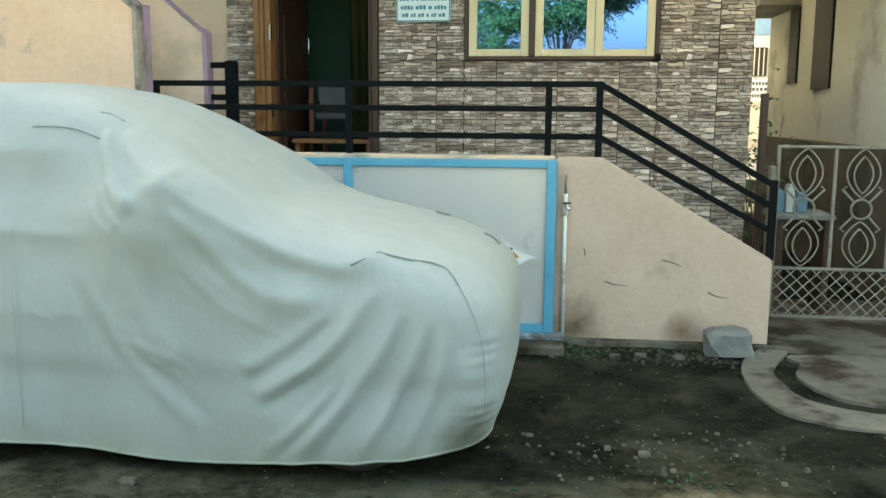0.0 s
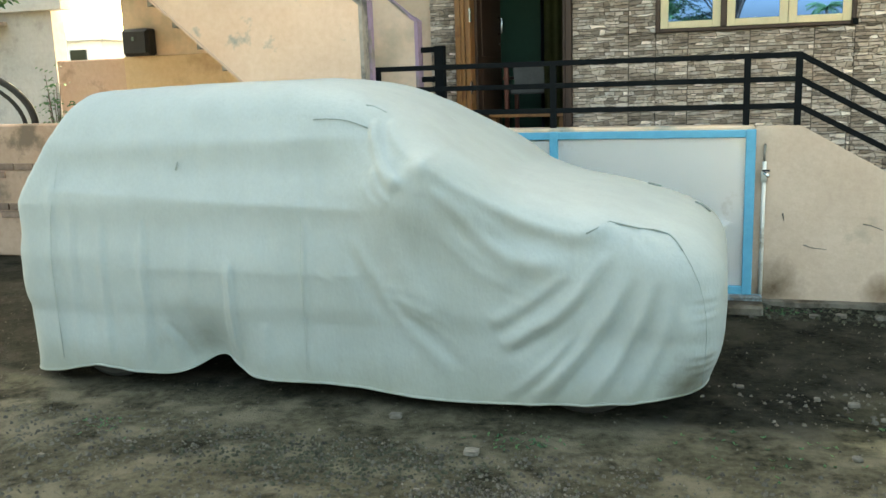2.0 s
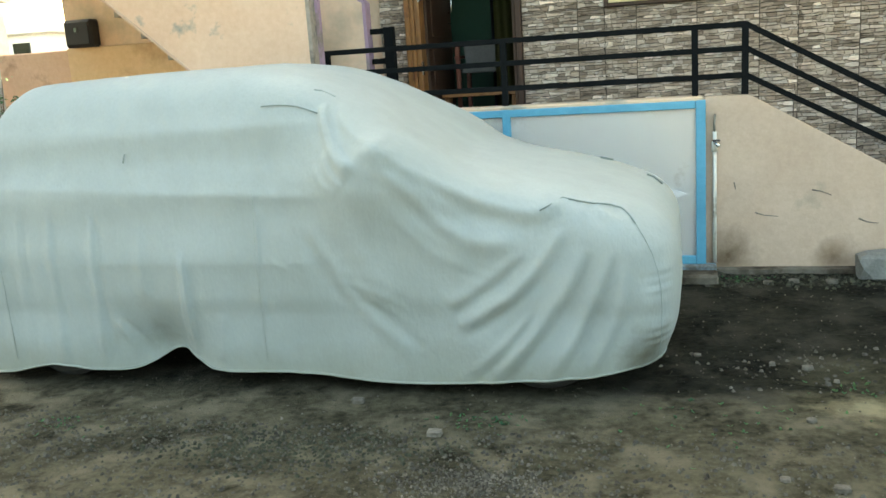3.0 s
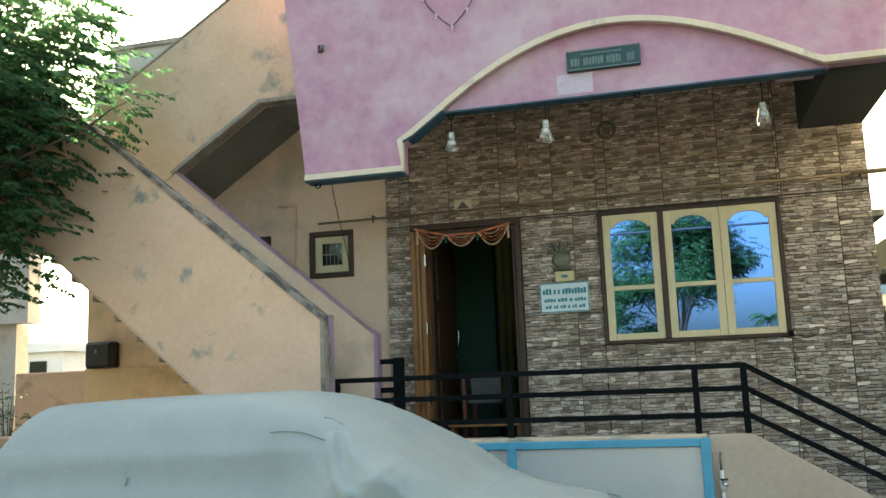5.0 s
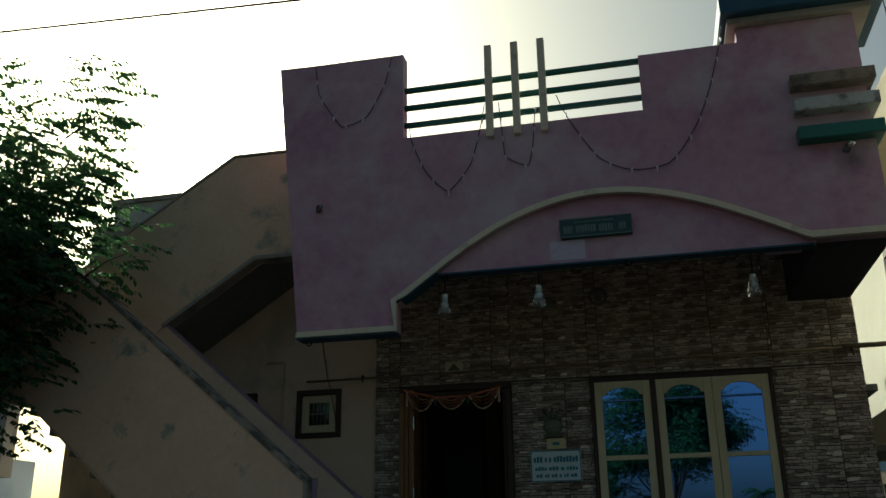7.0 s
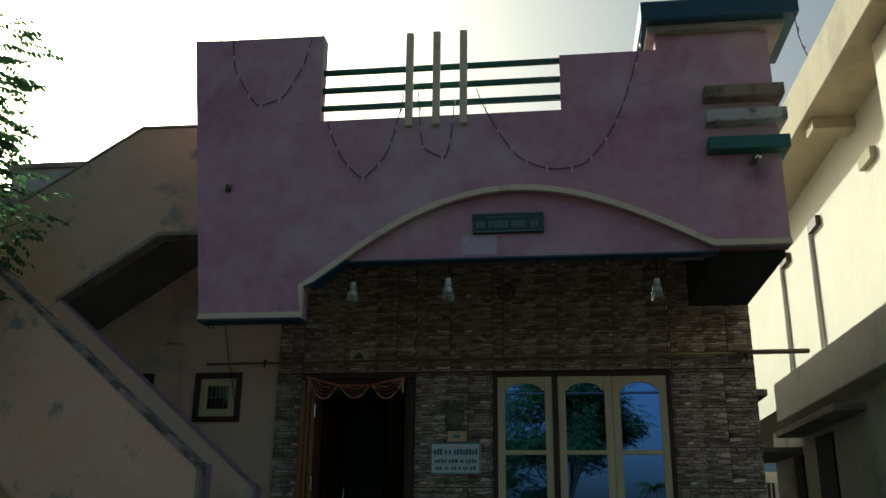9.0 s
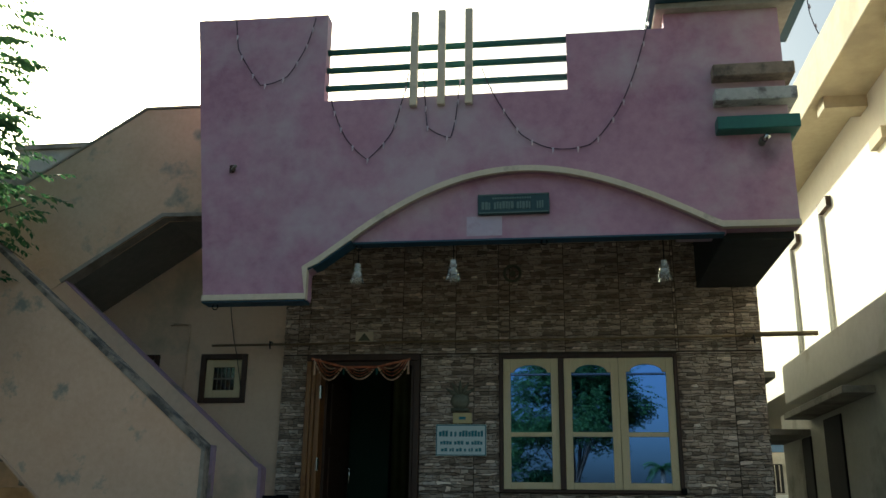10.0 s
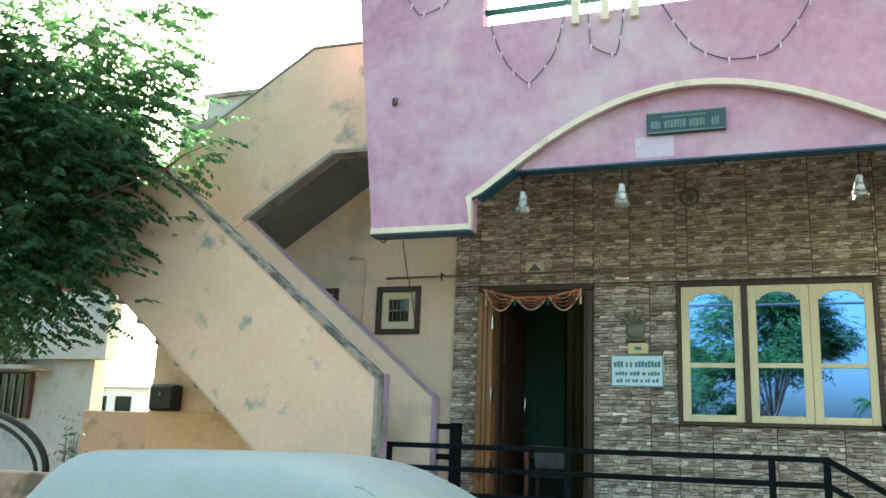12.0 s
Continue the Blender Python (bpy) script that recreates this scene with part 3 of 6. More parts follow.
prism(bm, [(-0.24, 1.0), (-0.24, 2.165), (-2.75, top1(-2.75)), (-3.7, top1(-2.75)), (-3.7, 2.92), (-2.78, 2.92), (-0.55, 1.02)], -1.69, -1.55, 0.008)
part("outer_wall", bm, BEIGE_WORN, stair)
part("outer_coping", band(BM(), [(-0.225, 1.22), (-0.225, 2.185), (-2.75, top1(-2.75) + 0.015)], 0.03, -1.70, -1.54), COPING, stair, "dirty grey cement coping")
part("outer_edge", band(BM(), [(-0.203, 1.22), (-0.203, 2.20)], 0.02, -1.60, -1.535), LILAC, stair, "lilac painted edge")
bm = BM()
prism(bm, [(-0.07, 1.0), (-0.07, 2.06), (-2.6, 4.19), (-2.6, 3.0), (-0.6, 1.0)], -0.92, -0.82)
part("inner_wall", bm, BEIGE, stair)
part("inner_coping", band(BM(), [(-0.055, 1.06), (-0.055, 2.075), (-0.10, 2.113)], 0.028, -0.93, -0.81), LILAC, stair, "lilac painted edge")
part("inner_coping", band(BM(), [(-0.10, 2.10), (-2.6, 4.205)], 0.014, -0.928, -0.812), LILAC, stair, "thin lilac coping")
for i in range(11):
    x = -0.45 - 0.215 * i
    bm = BM()
    prism(bm, [(x, 1.05 + 0.18 * i), (x, 1.05 + 0.18 * (i + 1)), (x - 0.217, 1.05 + 0.18 * (i + 1)), (x - 0.217, 1.05 + 0.18 * i - 0.05)], -1.548, -0.922)
    part("step", bm, CEMENT, stair)
bm = BM()
prism(bm, [(-0.80, 1.42), (-2.79, 3.11), (-2.79, 3.16), (-0.80, 1.47)], -1.549, -0.0)
part("flight_soffit", bm, BEIGE, stair, "sloping underside of the lower flight")
part("landing", box(BM(), -3.7, -2.79, -1.549, 0.0, 3.06, 3.16), CEMENT, stair)
part("outer_lower_edge", band(BM(), [(-2.79, 2.918), (-0.56, 1.012)], 0.02, -1.70, -1.54), PINKISH, stair, "worn brown lower edge")
# upper flight
bm = BM()
prism(bm, [(-3.0, 2.99), (-1.985, 3.672), (-1.125, 4.245), (-0.42, 4.235), (-0.42, 5.293), (-1.40, 5.303), (-2.05, 4.886), (-2.68, 4.492), (-3.0, 4.29)], -0.93, -0.80, 0.008)
part("upper_wall", bm, BEIGE_DIRTY, stair)
part("upper_edge", band(BM(), [(-2.01, 3.652), (-1.125, 4.24), (-0.42, 4.23)], 0.035, -0.945, -0.79), CEMENT, stair, "grey cement lower edge")
part("upper_coping", band(BM(), [(-0.42, 5.297), (-1.40, 5.307), (-2.05, 4.890), (-2.68, 4.496)], -0.02, -0.94, -0.79), CEMENT, stair, "grey cement coping")
bm = BM()
prism(bm, [(-3.0, 3.00), (-1.13, 4.25), (-0.42, 4.24), (-0.42, 4.36), (-1.2, 4.36), (-3.0, 3.14)], -0.80, 0.0)
part("upper_soffit", bm, SOFFIT, stair, "grey underside of the upper flight")
solid("roof_parapet", box(BM(), -3.55, -1.4, 0.0, 0.12, 4.45, 5.12), CEMENT, "low grey cement parapet on the roof", "parapet", "structure")

# ---------- side walls of the yard ----------
solid("compound_wall", box(BM(), -4.48, -3.602, 0.05, 0.2, 0, 1.92, 0.012), PINKISH, "faded orange plastered compound wall", "wall", "structure")
solid("yard_wall", box(BM(), -9.0, -3.62, -0.98, -0.80, 0, 1.30, 0.015), OLD_PLASTER, "low crumbling plastered brick wall", "wall", "structure")

# ---------- the covered car ----------
YC = -3.24


def smax(a, b, k):
    h = np.maximum(k - np.abs(a - b), 0) / k
    return np.maximum(a, b) + h * h * k * 0.25


def smin(a, b, k):
    return -smax(-a, -b, k)


def body_field(x, y, z):
    """Below nought inside the covered car."""
    w = np.abs(y - YC)
    # lower body with bonnet
    lo = smax(w - 0.845 + 0.035 * (z - 0.6) ** 2, x - 2.385 + 0.12 * np.maximum(z - 0.5, 0) ** 2 + 0.9 * np.maximum(0.40 - z, 0) ** 2, 0.36)
    lo = smax(lo, -(x + 1.51) + 0.09 * np.clip(z, 0, 0.75) + 0.16 * np.maximum(z - 0.75, 0), 0.25)
    bonnet = (z - (1.085 - 0.20 * (np.maximum(x, 1.4) - 1.5) - 0.14 * np.clip(1.4 - x, 0, 1.2) - 0.16 * np.maximum(x - 1.7, 0) ** 2 - 0.10 * w ** 2)) * 0.97
    lo = smax(lo, bonnet, 0.20)
    # cabin
    cab = smax(w - (0.835 - 0.24 * np.maximum(z - 1.0, 0) - 0.22 * np.maximum(z - 1.33, 0)), z - (1.625 - 0.016 * (x - 0.1) ** 2 - 0.07 * w ** 2), 0.16)
    cab = smax(cab, 0.45 - z, 0.08)
    cab = smax(cab, -(x + 1.42), 0.12)
    cab = smax(cab, (x - 0.605) * 0.54 + (z - 1.585) * 0.84, 0.22)
    cab = smax(cab, -(x + 1.112) * 0.86 + (z - 1.5) * 0.51, 0.03)
    f = smin(lo, cab, 0.07)
    mirror = np.sqrt(((x - 0.93) / 1.5) ** 2 + (w - 0.80) ** 2 + ((z - 1.08) / 1.1) ** 2) - 0.07
    return smin(f, mirror, 0.30)


def ridge(t, sharp):
    t = t - np.floor(t)
    return np.exp(-((t - 0.5) * sharp) ** 2)


def fold(x, z, pts, wide, high, lip=0.0):
    """One fold of cloth along a curve through places on the side: a rounded ridge, with a dip on its upper or lower side (lip)."""
    line, n = [], len(pts)
    for i in range(n - 1):
        p0, p1, p2, p3 = (np.array(pts[min(max(i + k, 0), n - 1)]) for k in (-1, 0, 1, 2))
        for t in np.linspace(0, 1, 7)[:-1]:
            line.append(0.5 * (2 * p1 + (p2 - p0) * t + (2 * p0 - 5 * p1 + 4 * p2 - p3) * t * t + (3 * p1 - p0 - 3 * p2 + p3) * t ** 3))
    line.append(np.array(pts[-1]))
    reach = 4 * wide
    xs, zs = [p[0] for p in line], [p[1] for p in line]
    out = np.zeros_like(x)
    m = (x > min(xs) - reach) & (x < max(xs) + reach) & (z > min(zs) - reach) & (z < max(zs) + reach)
    if not m.any():
        return out
    X, Z = x[m], z[m]
    best, side, along = np.full_like(X, 1e9), np.zeros_like(X), np.zeros_like(X)
    for k, (p, q) in enumerate(zip(line, line[1:])):
        d = q - p
        L = d @ d + 1e-12
        s = np.clip(((X - p[0]) * d[0] + (Z - p[1]) * d[1]) / L, 0, 1)
        ox, oz = X - p[0] - s * d[0], Z - p[1] - s * d[1]
        dist = ox * ox + oz * oz
        hit = dist < best
        best, along = np.where(hit, dist, best), np.where(hit, (k + s) / (len(line) - 1), along)
        side = np.where(hit, np.sign(ox * -d[1] + oz * d[0]), side)
    q = np.sqrt(best) * side
    ends = np.clip(along / 0.22, 0, 1) * np.clip((1 - along) / 0.14, 0, 1)
    ends = ends * ends * (3 - 2 * ends)
    w = wide * (0.65 + 0.5 * along)
    out[m] = ends * (high * np.exp(-(q / w) ** 2) - lip * np.exp(-((q - 1.5 * w) / (0.8 * w)) ** 2))
    return out


SIDE_FOLDS = (
    # drapes hanging from the bonnet corner down and back over the front wheel
    ([(1.86, 0.82), (1.78, 0.68), (1.62, 0.51), (1.34, 0.33)], 0.036, 0.028, 0.015),
    ([(1.96, 0.74), (1.88, 0.55), (1.75, 0.36), (1.56, 0.13), (1.48, 0.02)], 0.042, 0.040, 0.024),
    ([(2.06, 0.72), (2.01, 0.52), (1.92, 0.33), (1.81, 0.14), (1.75, 0.02)], 0.038, 0.040, 0.024),
    ([(2.15, 0.66), (2.12, 0.46), (2.05, 0.28), (1.96, 0.08)], 0.032, 0.028, 0.018),
    ([(1.72, 0.44), (1.58, 0.27), (1.42, 0.12), (1.32, 0.05)], 0.032, 0.020, 0.014),
    ([(1.68, 0.72), (1.50, 0.57), (1.30, 0.45)], 0.034, 0.012, 0.010),
    # the long slack fold from the mirror along the wing, and the one hanging below it
    ([(1.04, 1.20), (1.18, 1.095), (1.38, 0.99), (1.56, 0.92), (1.74, 0.885), (1.90, 0.955)], 0.036, 0.036, -0.016),
    ([(1.00, 1.14), (1.14, 1.03), (1.26, 0.90), (1.38, 0.80), (1.50, 0.755), (1.70, 0.76)], 0.048, 0.032, -0.016),
    ([(1.06, 0.96), (1.16, 0.80), (1.30, 0.69), (1.46, 0.65)], 0.040, 0.012, -0.008),
    # folds from the roof corner down the screen pillar to the mirror
    ([(0.70, 1.42), (0.735, 1.31), (0.80, 1.19), (0.90, 1.08)], 0.020, 0.028, -0.024),
    ([(0.78, 1.42), (0.85, 1.31), (0.96, 1.24), (1.08, 1.21)], 0.028, 0.024, -0.010),
    ([(0.74, 1.20), (0.78, 1.10), (0.84, 1.02)], 0.013, 0.010, -0.010),
    ([(0.69, 1.13), (0.74, 1.05), (0.82, 0.99)], 0.012, 0.008, -0.008),
    # slack over the front door
    ([(0.58, 0.86), (0.66, 0.68), (0.76, 0.52), (0.90, 0.42)], 0.050, -0.012, -0.010),
    ([(0.80, 0.98), (0.86, 0.78), (0.94, 0.60), (1.02, 0.46)], 0.065, 0.012, 0.0),
    ([(0.74, 0.62), (0.84, 0.46), (1.00, 0.30), (1.14, 0.16)], 0.040, 0.010, 0.008),
    ([(0.42, 0.70), (0.46, 0.655), (0.52, 0.64)], 0.014, 0.003, 0.003),
    # hanging folds towards the rear
    ([(-0.075, 0.74), (-0.085, 0.52), (-0.115, 0.30), (-0.145, 0.12)], 0.022, 0.028, -0.034),
    ([(0.365, 1.0), (0.36, 0.70), (0.345, 0.42), (0.335, 0.10)], 0.010, 0.009, -0.007),
    ([(-0.58, 0.98), (-0.585, 0.70), (-0.60, 0.42), (-0.62, 0.06)], 0.026, 0.014, 0.010),
    ([(-0.84, 0.95), (-0.84, 0.66), (-0.85, 0.38), (-0.86, 0.06)], 0.030, 0.010, 0.008),
    ([(-1.00, 1.20), (-1.02, 0.90), (-1.04, 0.52), (-1.06, 0.06)], 0.022, 0.012, 0.010),
    ([(-1.15, 1.20), (-1.17, 0.85), (-1.19, 0.50), (-1.21, 0.08)], 0.016, 0.012, -0.012),
    ([(-0.30, 0.92), (-0.31, 0.70), (-0.33, 0.48)], 0.040, 0.008, 0.004),
    ([(-0.52, 0.36), (-0.47, 0.24), (-0.44, 0.10)], 0.030, 0.014, 0.010),
    ([(0.12, 0.40), (0.10, 0.28), (0.07, 0.12)], 0.030, 0.009, 0.0),
)


def folds(x, y, z):
    """How far the cloth stands off at a place: hanging folds, diagonal drapes and soft dents."""
    near = 1 / (1 + np.exp((y - YC + 0.3) * 9))
    low = np.clip((1.0 - z) / 0.6, 0, 1)
    d = 0.007 * np.sin(x * 6.1 + 1.3 * np.sin(z * 3 + x * 2)) * low
    # the breaks at the window line and the door's crease
    belt = 1.012 - 0.045 * x
    behind = np.clip((0.72 - x) / 0.12, 0, 1) * np.clip((x + 1.25) / 0.15, 0, 1) * near
    d = d + 0.013 * np.exp(-np.abs(z - belt) / 0.045) * behind
    d = d + 0.008 * np.exp(-np.abs(z - 0.665) / 0.05) * behind * np.clip((x + 0.75) / 0.1, 0, 1)
    # slack cloth hollowed between roof edge and window line
    d = d - 0.016 * np.exp(-((z - 1.20) / 0.09) ** 2) * np.clip((0.72 - x) / 0.3, 0, 1) * np.clip((x + 1.3) / 0.3, 0, 1)
    d = d + 0.012 * np.exp(-np.abs(z - 1.31 - 0.03 * x) / 0.05) * np.clip((0.66 - x) / 0.15, 0, 1) * np.clip((x + 1.15) / 0.1, 0, 1) * near
    # cloth sucked in behind the rear wheel, drawn in towards the hem, pushed out by the wheels
    d = d - 0.12 * np.exp(-((x + 0.27) / 0.20) ** 2 - ((z - 0.18) / 0.17) ** 2) * near
    d = d - 0.05 * np.clip(0.70 - z, 0, 0.6) * near
    for wx in (-0.93, 1.74):
        d = d + 0.045 * np.exp(-((x - wx) / 0.26) ** 2 - ((z - 0.16) / 0.22) ** 2)
    # hollow of the wing below the bonnet's edge
    d = d - 0.030 * np.exp(-((x - 1.45) / 0.26) ** 2 - ((z - 0.865 + 0.15 * (x - 1.45)) / 0.06) ** 2) * near
    for pts, wide, high, lip in SIDE_FOLDS:
        d = d + near * np.clip((z - 0.02) / 0.24, 0.25, 1) * 0.85 * fold(x, z, pts, wide, high, lip)
    # gathers below the bonnet seam
    g = np.exp(-((x - 1.98) / 0.15) ** 4) * np.exp(-((z - 0.875 + 0.12 * (x - 1.98)) / 0.045) ** 2)
    d = d + near * g * (0.022 * ridge(x * 15 + z * 9 + 0.3 * np.sin(x * 23), 3.2) - 0.010)
    # scalloped gathers along the front seam
    g = np.exp(-((x - 2.29) / 0.05) ** 2) * np.clip((0.75 - z) / 0.1, 0, 1)
    d = d + near * g * 0.0045 * np.sin(z * 70 + 4 * np.sin(z * 23))
    # knob of cloth over the mirror, crumpled round about
    d = d + near * 0.055 * np.exp(-((x - 1.03) / 0.085) ** 2 - ((z - 1.175) / 0.055) ** 2)
    c = np.exp(-((x - 0.93) / 0.20) ** 2 - ((z - 1.14 + 0.25 * (x - 0.95)) / 0.09) ** 2)
    d = d + near * c * (0.008 * ridge((z + 0.45 * x) * 10 + 0.25 * np.sin(x * 9), 3.4) + 0.006 * ridge((z - 0.8 * x) * 8 + 0.3 * np.sin(z * 13), 3.6))
    # small cross wrinkles under the mirror and over the front drapes
    c = np.exp(-((x - 0.96) / 0.22) ** 2 - ((z - 0.66) / 0.26) ** 2) + 0.7 * np.exp(-((x - 1.42) / 0.16) ** 2 - ((z - 0.52) / 0.16) ** 2)
    d = d + near * c * 0.0016 * np.sin(z * 62 + 9 * np.sin(x * 5.3) + 5 * np.sin(z * 11 + x * 8))
    # faint upright wrinkles
    d = d + near * 0.0020 * np.sin(x * 46 + 3 * np.sin(z * 5 + x * 3)) * np.clip((0.7 - x) / 0.2, 0, 1)
    return d


def hem_height(x, y):
    near = 1 / (1 + np.exp((y - YC + 0.2) * 9))
    h = 0.075 + 0.012 * np.sin(x * 5.0) + 0.11 * np.exp(-((x + 0.22) / 0.16) ** 2) - 0.03 * np.exp(-((x - 1.35) / 0.5) ** 2)
    h = h + 0.02 * np.exp(-((x - 1.75) / 0.22) ** 2) + 0.05 * np.exp(-((x + 0.95) / 0.2) ** 2) + 0.05 * np.clip((x - 1.75) / 0.4, 0, 1) + 0.04 * np.clip((x - 1.95) / 0.45, 0, 1) - 0.035 * np.clip((-0.6 - x) / 0.4, 0, 1)
    return h * near + 0.12 * (1 - near)


def cover_rows():
    """Stations round the plan: axis point and outward way."""
    xa, xb = -0.95, 1.75
    st = [((x, YC), (0.0, -1.0)) for x in np.linspace(xa, xb, 340)]
    st += [((xb, YC), (math.cos(a), math.sin(a))) for a in np.linspace(-math.pi / 2, math.pi / 2, 110)[1:-1]]
    st += [((x, YC), (0.0, 1.0)) for x in np.linspace(xb, xa, 90)]
    st += [((xa, YC), (math.cos(a), math.sin(a))) for a in np.linspace(math.pi / 2, 1.5 * math.pi, 110)[1:-1]]
    return st


def strike(px, py, pz, dx, dy, dz):
    """Where rays from inside leave the covered car."""
    lo, hi = np.zeros_like(px), np.full_like(px, 3.0)
    for _ in range(34):
        t = (lo + hi) / 2
        out = body_field(px + t * dx, py + t * dy, pz + t * dz) > 0
        hi, lo = np.where(out, t, hi), np.where(out, lo, t)
    x, y, z = px + lo * dx, py + lo * dy, pz + lo * dz
    e = folds(x, y, z)
    return x + e * dx, y + e * dy, z + e * dz * (dz > 0.2)


def make_cover():
    st = cover_rows()
    P, D = np.array([s[0] for s in st]), np.array([s[1] for s in st])
    z0, rings = 0.5, []
    x, y, z = strike(P[:, 0], P[:, 1], np.full(len(st), 0.08), D[:, 0], D[:, 1], np.zeros(len(st)))
    hem = hem_height(x, y)
    for f in np.linspace(0, 1, 46)[:-1]:
        level = hem + (z0 - hem) * f
        rings.append(np.stack(strike(P[:, 0], P[:, 1], level, D[:, 0], D[:, 1], np.zeros(len(st))), 1))
    for a in np.radians(np.linspace(0, 90, 116) ** 1.0):
        c, s = math.cos(a), math.sin(a)
        rings.append(np.stack(strike(P[:, 0], P[:, 1], np.full(len(st), z0), D[:, 0] * c, D[:, 1] * c, np.full(len(st), s)), 1))
    n = len(st)
    verts = np.concatenate(rings)
    jit = np.array([noise.noise(v * 9.0) * 0.0025 + noise.noise(v * 3.1) * 0.006 + noise.noise(Vector((v.x * 26, v.y * 26, v.z * 9))) * 0.0014 for v in map(Vector, verts)])
    mid = verts - np.array([0.4, YC, 0.6])
    mid /= np.linalg.norm(mid, axis=1)[:, None]
    verts = verts + mid * jit[:, None]
    faces = [(r * n + i, r * n + (i + 1) % n, (r + 1) * n + (i + 1) % n, (r + 1) * n + i) for r in range(len(rings) - 1) for i in range(n)]
    me = bpy.data.meshes.new("cover")
    me.from_pydata(verts.tolist(), [], faces)
    for p in me.polygons:
        p.use_smooth = True
    me.materials.append(COVER)
    return me, verts[:n]


car = thing("covered_car", "small car parked under a pale grey-green cloth cover", "car", (0.4, YC, 0))
cover_mesh, hem_line = make_cover()
cover = new("cover", cover_mesh)
cover.parent = car
cover.matrix_parent_inverse = Matrix.Translation((-0.4, -YC, 0))
tagged(cover, "creased pale grey-green cloth cover")
part("hem", tube(BM(), [Vector(v) + Vector((0, 0, -0.002)) for v in hem_line[::2]] + [Vector(hem_line[0])], 0.007, 6, cap=False), COVER, cover, "stitched hem", smooth=True)


def on_cover(x, z):
    """A place on the near side of the cover."""
    X, Z = np.array([x], float), np.array([z], float)
    lo, hi = 0.0, 2.0
    for _ in range(34):
        t = (lo + hi) / 2
        if body_field(X, np.array([YC - t]), Z)[0] > 0:
            hi = t
        else:
            lo = t
    return Vector((x, YC - lo, z))


def seam(pts, r=0.005, label="dark open seam", material=None):
    q = [on_cover(x, z) + Vector((0, -0.012 - float(folds(np.array([x]), np.array([YC - 0.8]), np.array([z]))[0]), 0)) for x, z in pts]
    part("seam", tube(BM(), q, r, 5), material or SEAM, cover, label, smooth=True)


def wheel(x, y, side):
    w = part("wheel", BM_ring(x, y, 0.29, 0.20, 0.20), RUBBER, car, "black tyre under the cover", smooth=False)
    part("rim", BM_ring(x, y - side * 0.075, 0.19, 0.0, 0.04), BLACK, w)
    return w


def BM_ring(x, y, r, r_in, width):
    bm = BM()
    prof = [(r_in, -width / 2), (r - 0.03, -width / 2), (r, -width / 2 + 0.03), (r, width / 2 - 0.03), (r - 0.03, width / 2), (r_in, width / 2)]
    n = 40
    rings = []
    for i in range(n):
        a = 2 * math.pi * i / n
        rings.append([bm.verts.new((x + math.cos(a) * max(q, 0.01), y + h, 0.29 - 0.005 + math.sin(a) * max(q, 0.01))) for q, h in prof])
    for i in range(n):
        a, b = rings[i], rings[(i + 1) % n]
        for j in range(len(prof)):
            k = (j + 1) % len(prof)
            bm.faces.new((a[j], b[j], b[k], a[k]))
    return bm


for wx in (-0.93, 1.74):
    for s in (-1, 1):
        wheel(wx, YC + s * 0.645, -s)


seam([(0.645, 1.487), (0.68, 1.480), (0.72, 1.462), (0.75, 1.447)], 0.005)
seam([(0.40, 1.425), (0.47, 1.428), (0.53, 1.425), (0.585, 1.417), (0.64, 1.40), (0.695, 1.38)], 0.003)
seam([(1.767, 0.90), (1.81, 0.92), (1.86, 0.942), (1.92, 0.926), (1.99, 0.910), (2.06, 0.897), (2.12, 0.878), (2.155, 0.85), (2.185, 0.813)], 0.004)
seam([(2.185, 0.813), (2.225, 0.75), (2.258, 0.68), (2.28, 0.60), (2.292, 0.52), (2.296, 0.42), (2.293, 0.30), (2.28, 0.17)], 0.0016, "stitched front seam", STITCH)
seam([(-0.36, 1.225), (-0.37, 1.18)], 0.004)
# Side and rear lines are shade of a fold and wrinkles, drawn as thin dark strips.
seam([(0.362, 1.02), (0.360, 0.7), (0.345, 0.4), (0.335, 0.16)], 0.0014, "thin darker line painted as a soft fold's shade", STITCH)
seam([(-1.10, 1.25), (-1.135, 0.95), (-1.15, 0.7), (-1.165, 0.4), (-1.17, 0.13)], 0.0018, "thin darker line painted as wrinkle shadow", STITCH)

for pts in (((1.955, -2.93, 0.978), (1.985, -2.90, 0.967), (2.02, -2.87, 0.955)), ((2.215, -3.08, 0.895), (2.25, -3.085, 0.882), (2.275, -3.09, 0.862), (2.295, -3.09, 0.843))):
    part("seam", tube(BM(), [(x, y, z + 0.012) for x, y, z in pts], 0.006, 5), SEAM, cover, "dark open seam", smooth=True)

# ---------- porch details ----------
railing = thing("porch_railing", "black painted steel railing along the porch and down the steps", "railing", (1.4, -1.5, 1.22))
RY = -1.5
for x in (-0.20, 1.165, 2.505, 2.835):
    part("post", box(BM(), x - 0.022, x + 0.022, RY - 0.022, RY + 0.022, 1.215, 1.70, 0.003), BLACK_STEEL, railing)
for z in (1.685, 1.525, 1.345):
    part("rail", bar(BM(), (-0.22, RY - 0.004, z), (2.855, RY - 0.004, z), 0.034, 0.038), BLACK_STEEL, railing)
for z0, z1 in ((1.685, 1.045), (1.525, 0.905), (1.345, 0.745)):
    part("rail", bar(BM(), (2.84, RY - 0.004, z0), (3.965, RY - 0.004, z1), 0.034, 0.038), BLACK_STEEL, railing)
part("post", box(BM(), 3.94, 3.985, RY - 0.022, RY + 0.022, 0.56, 1.08, 0.003), BLACK_STEEL, railing)

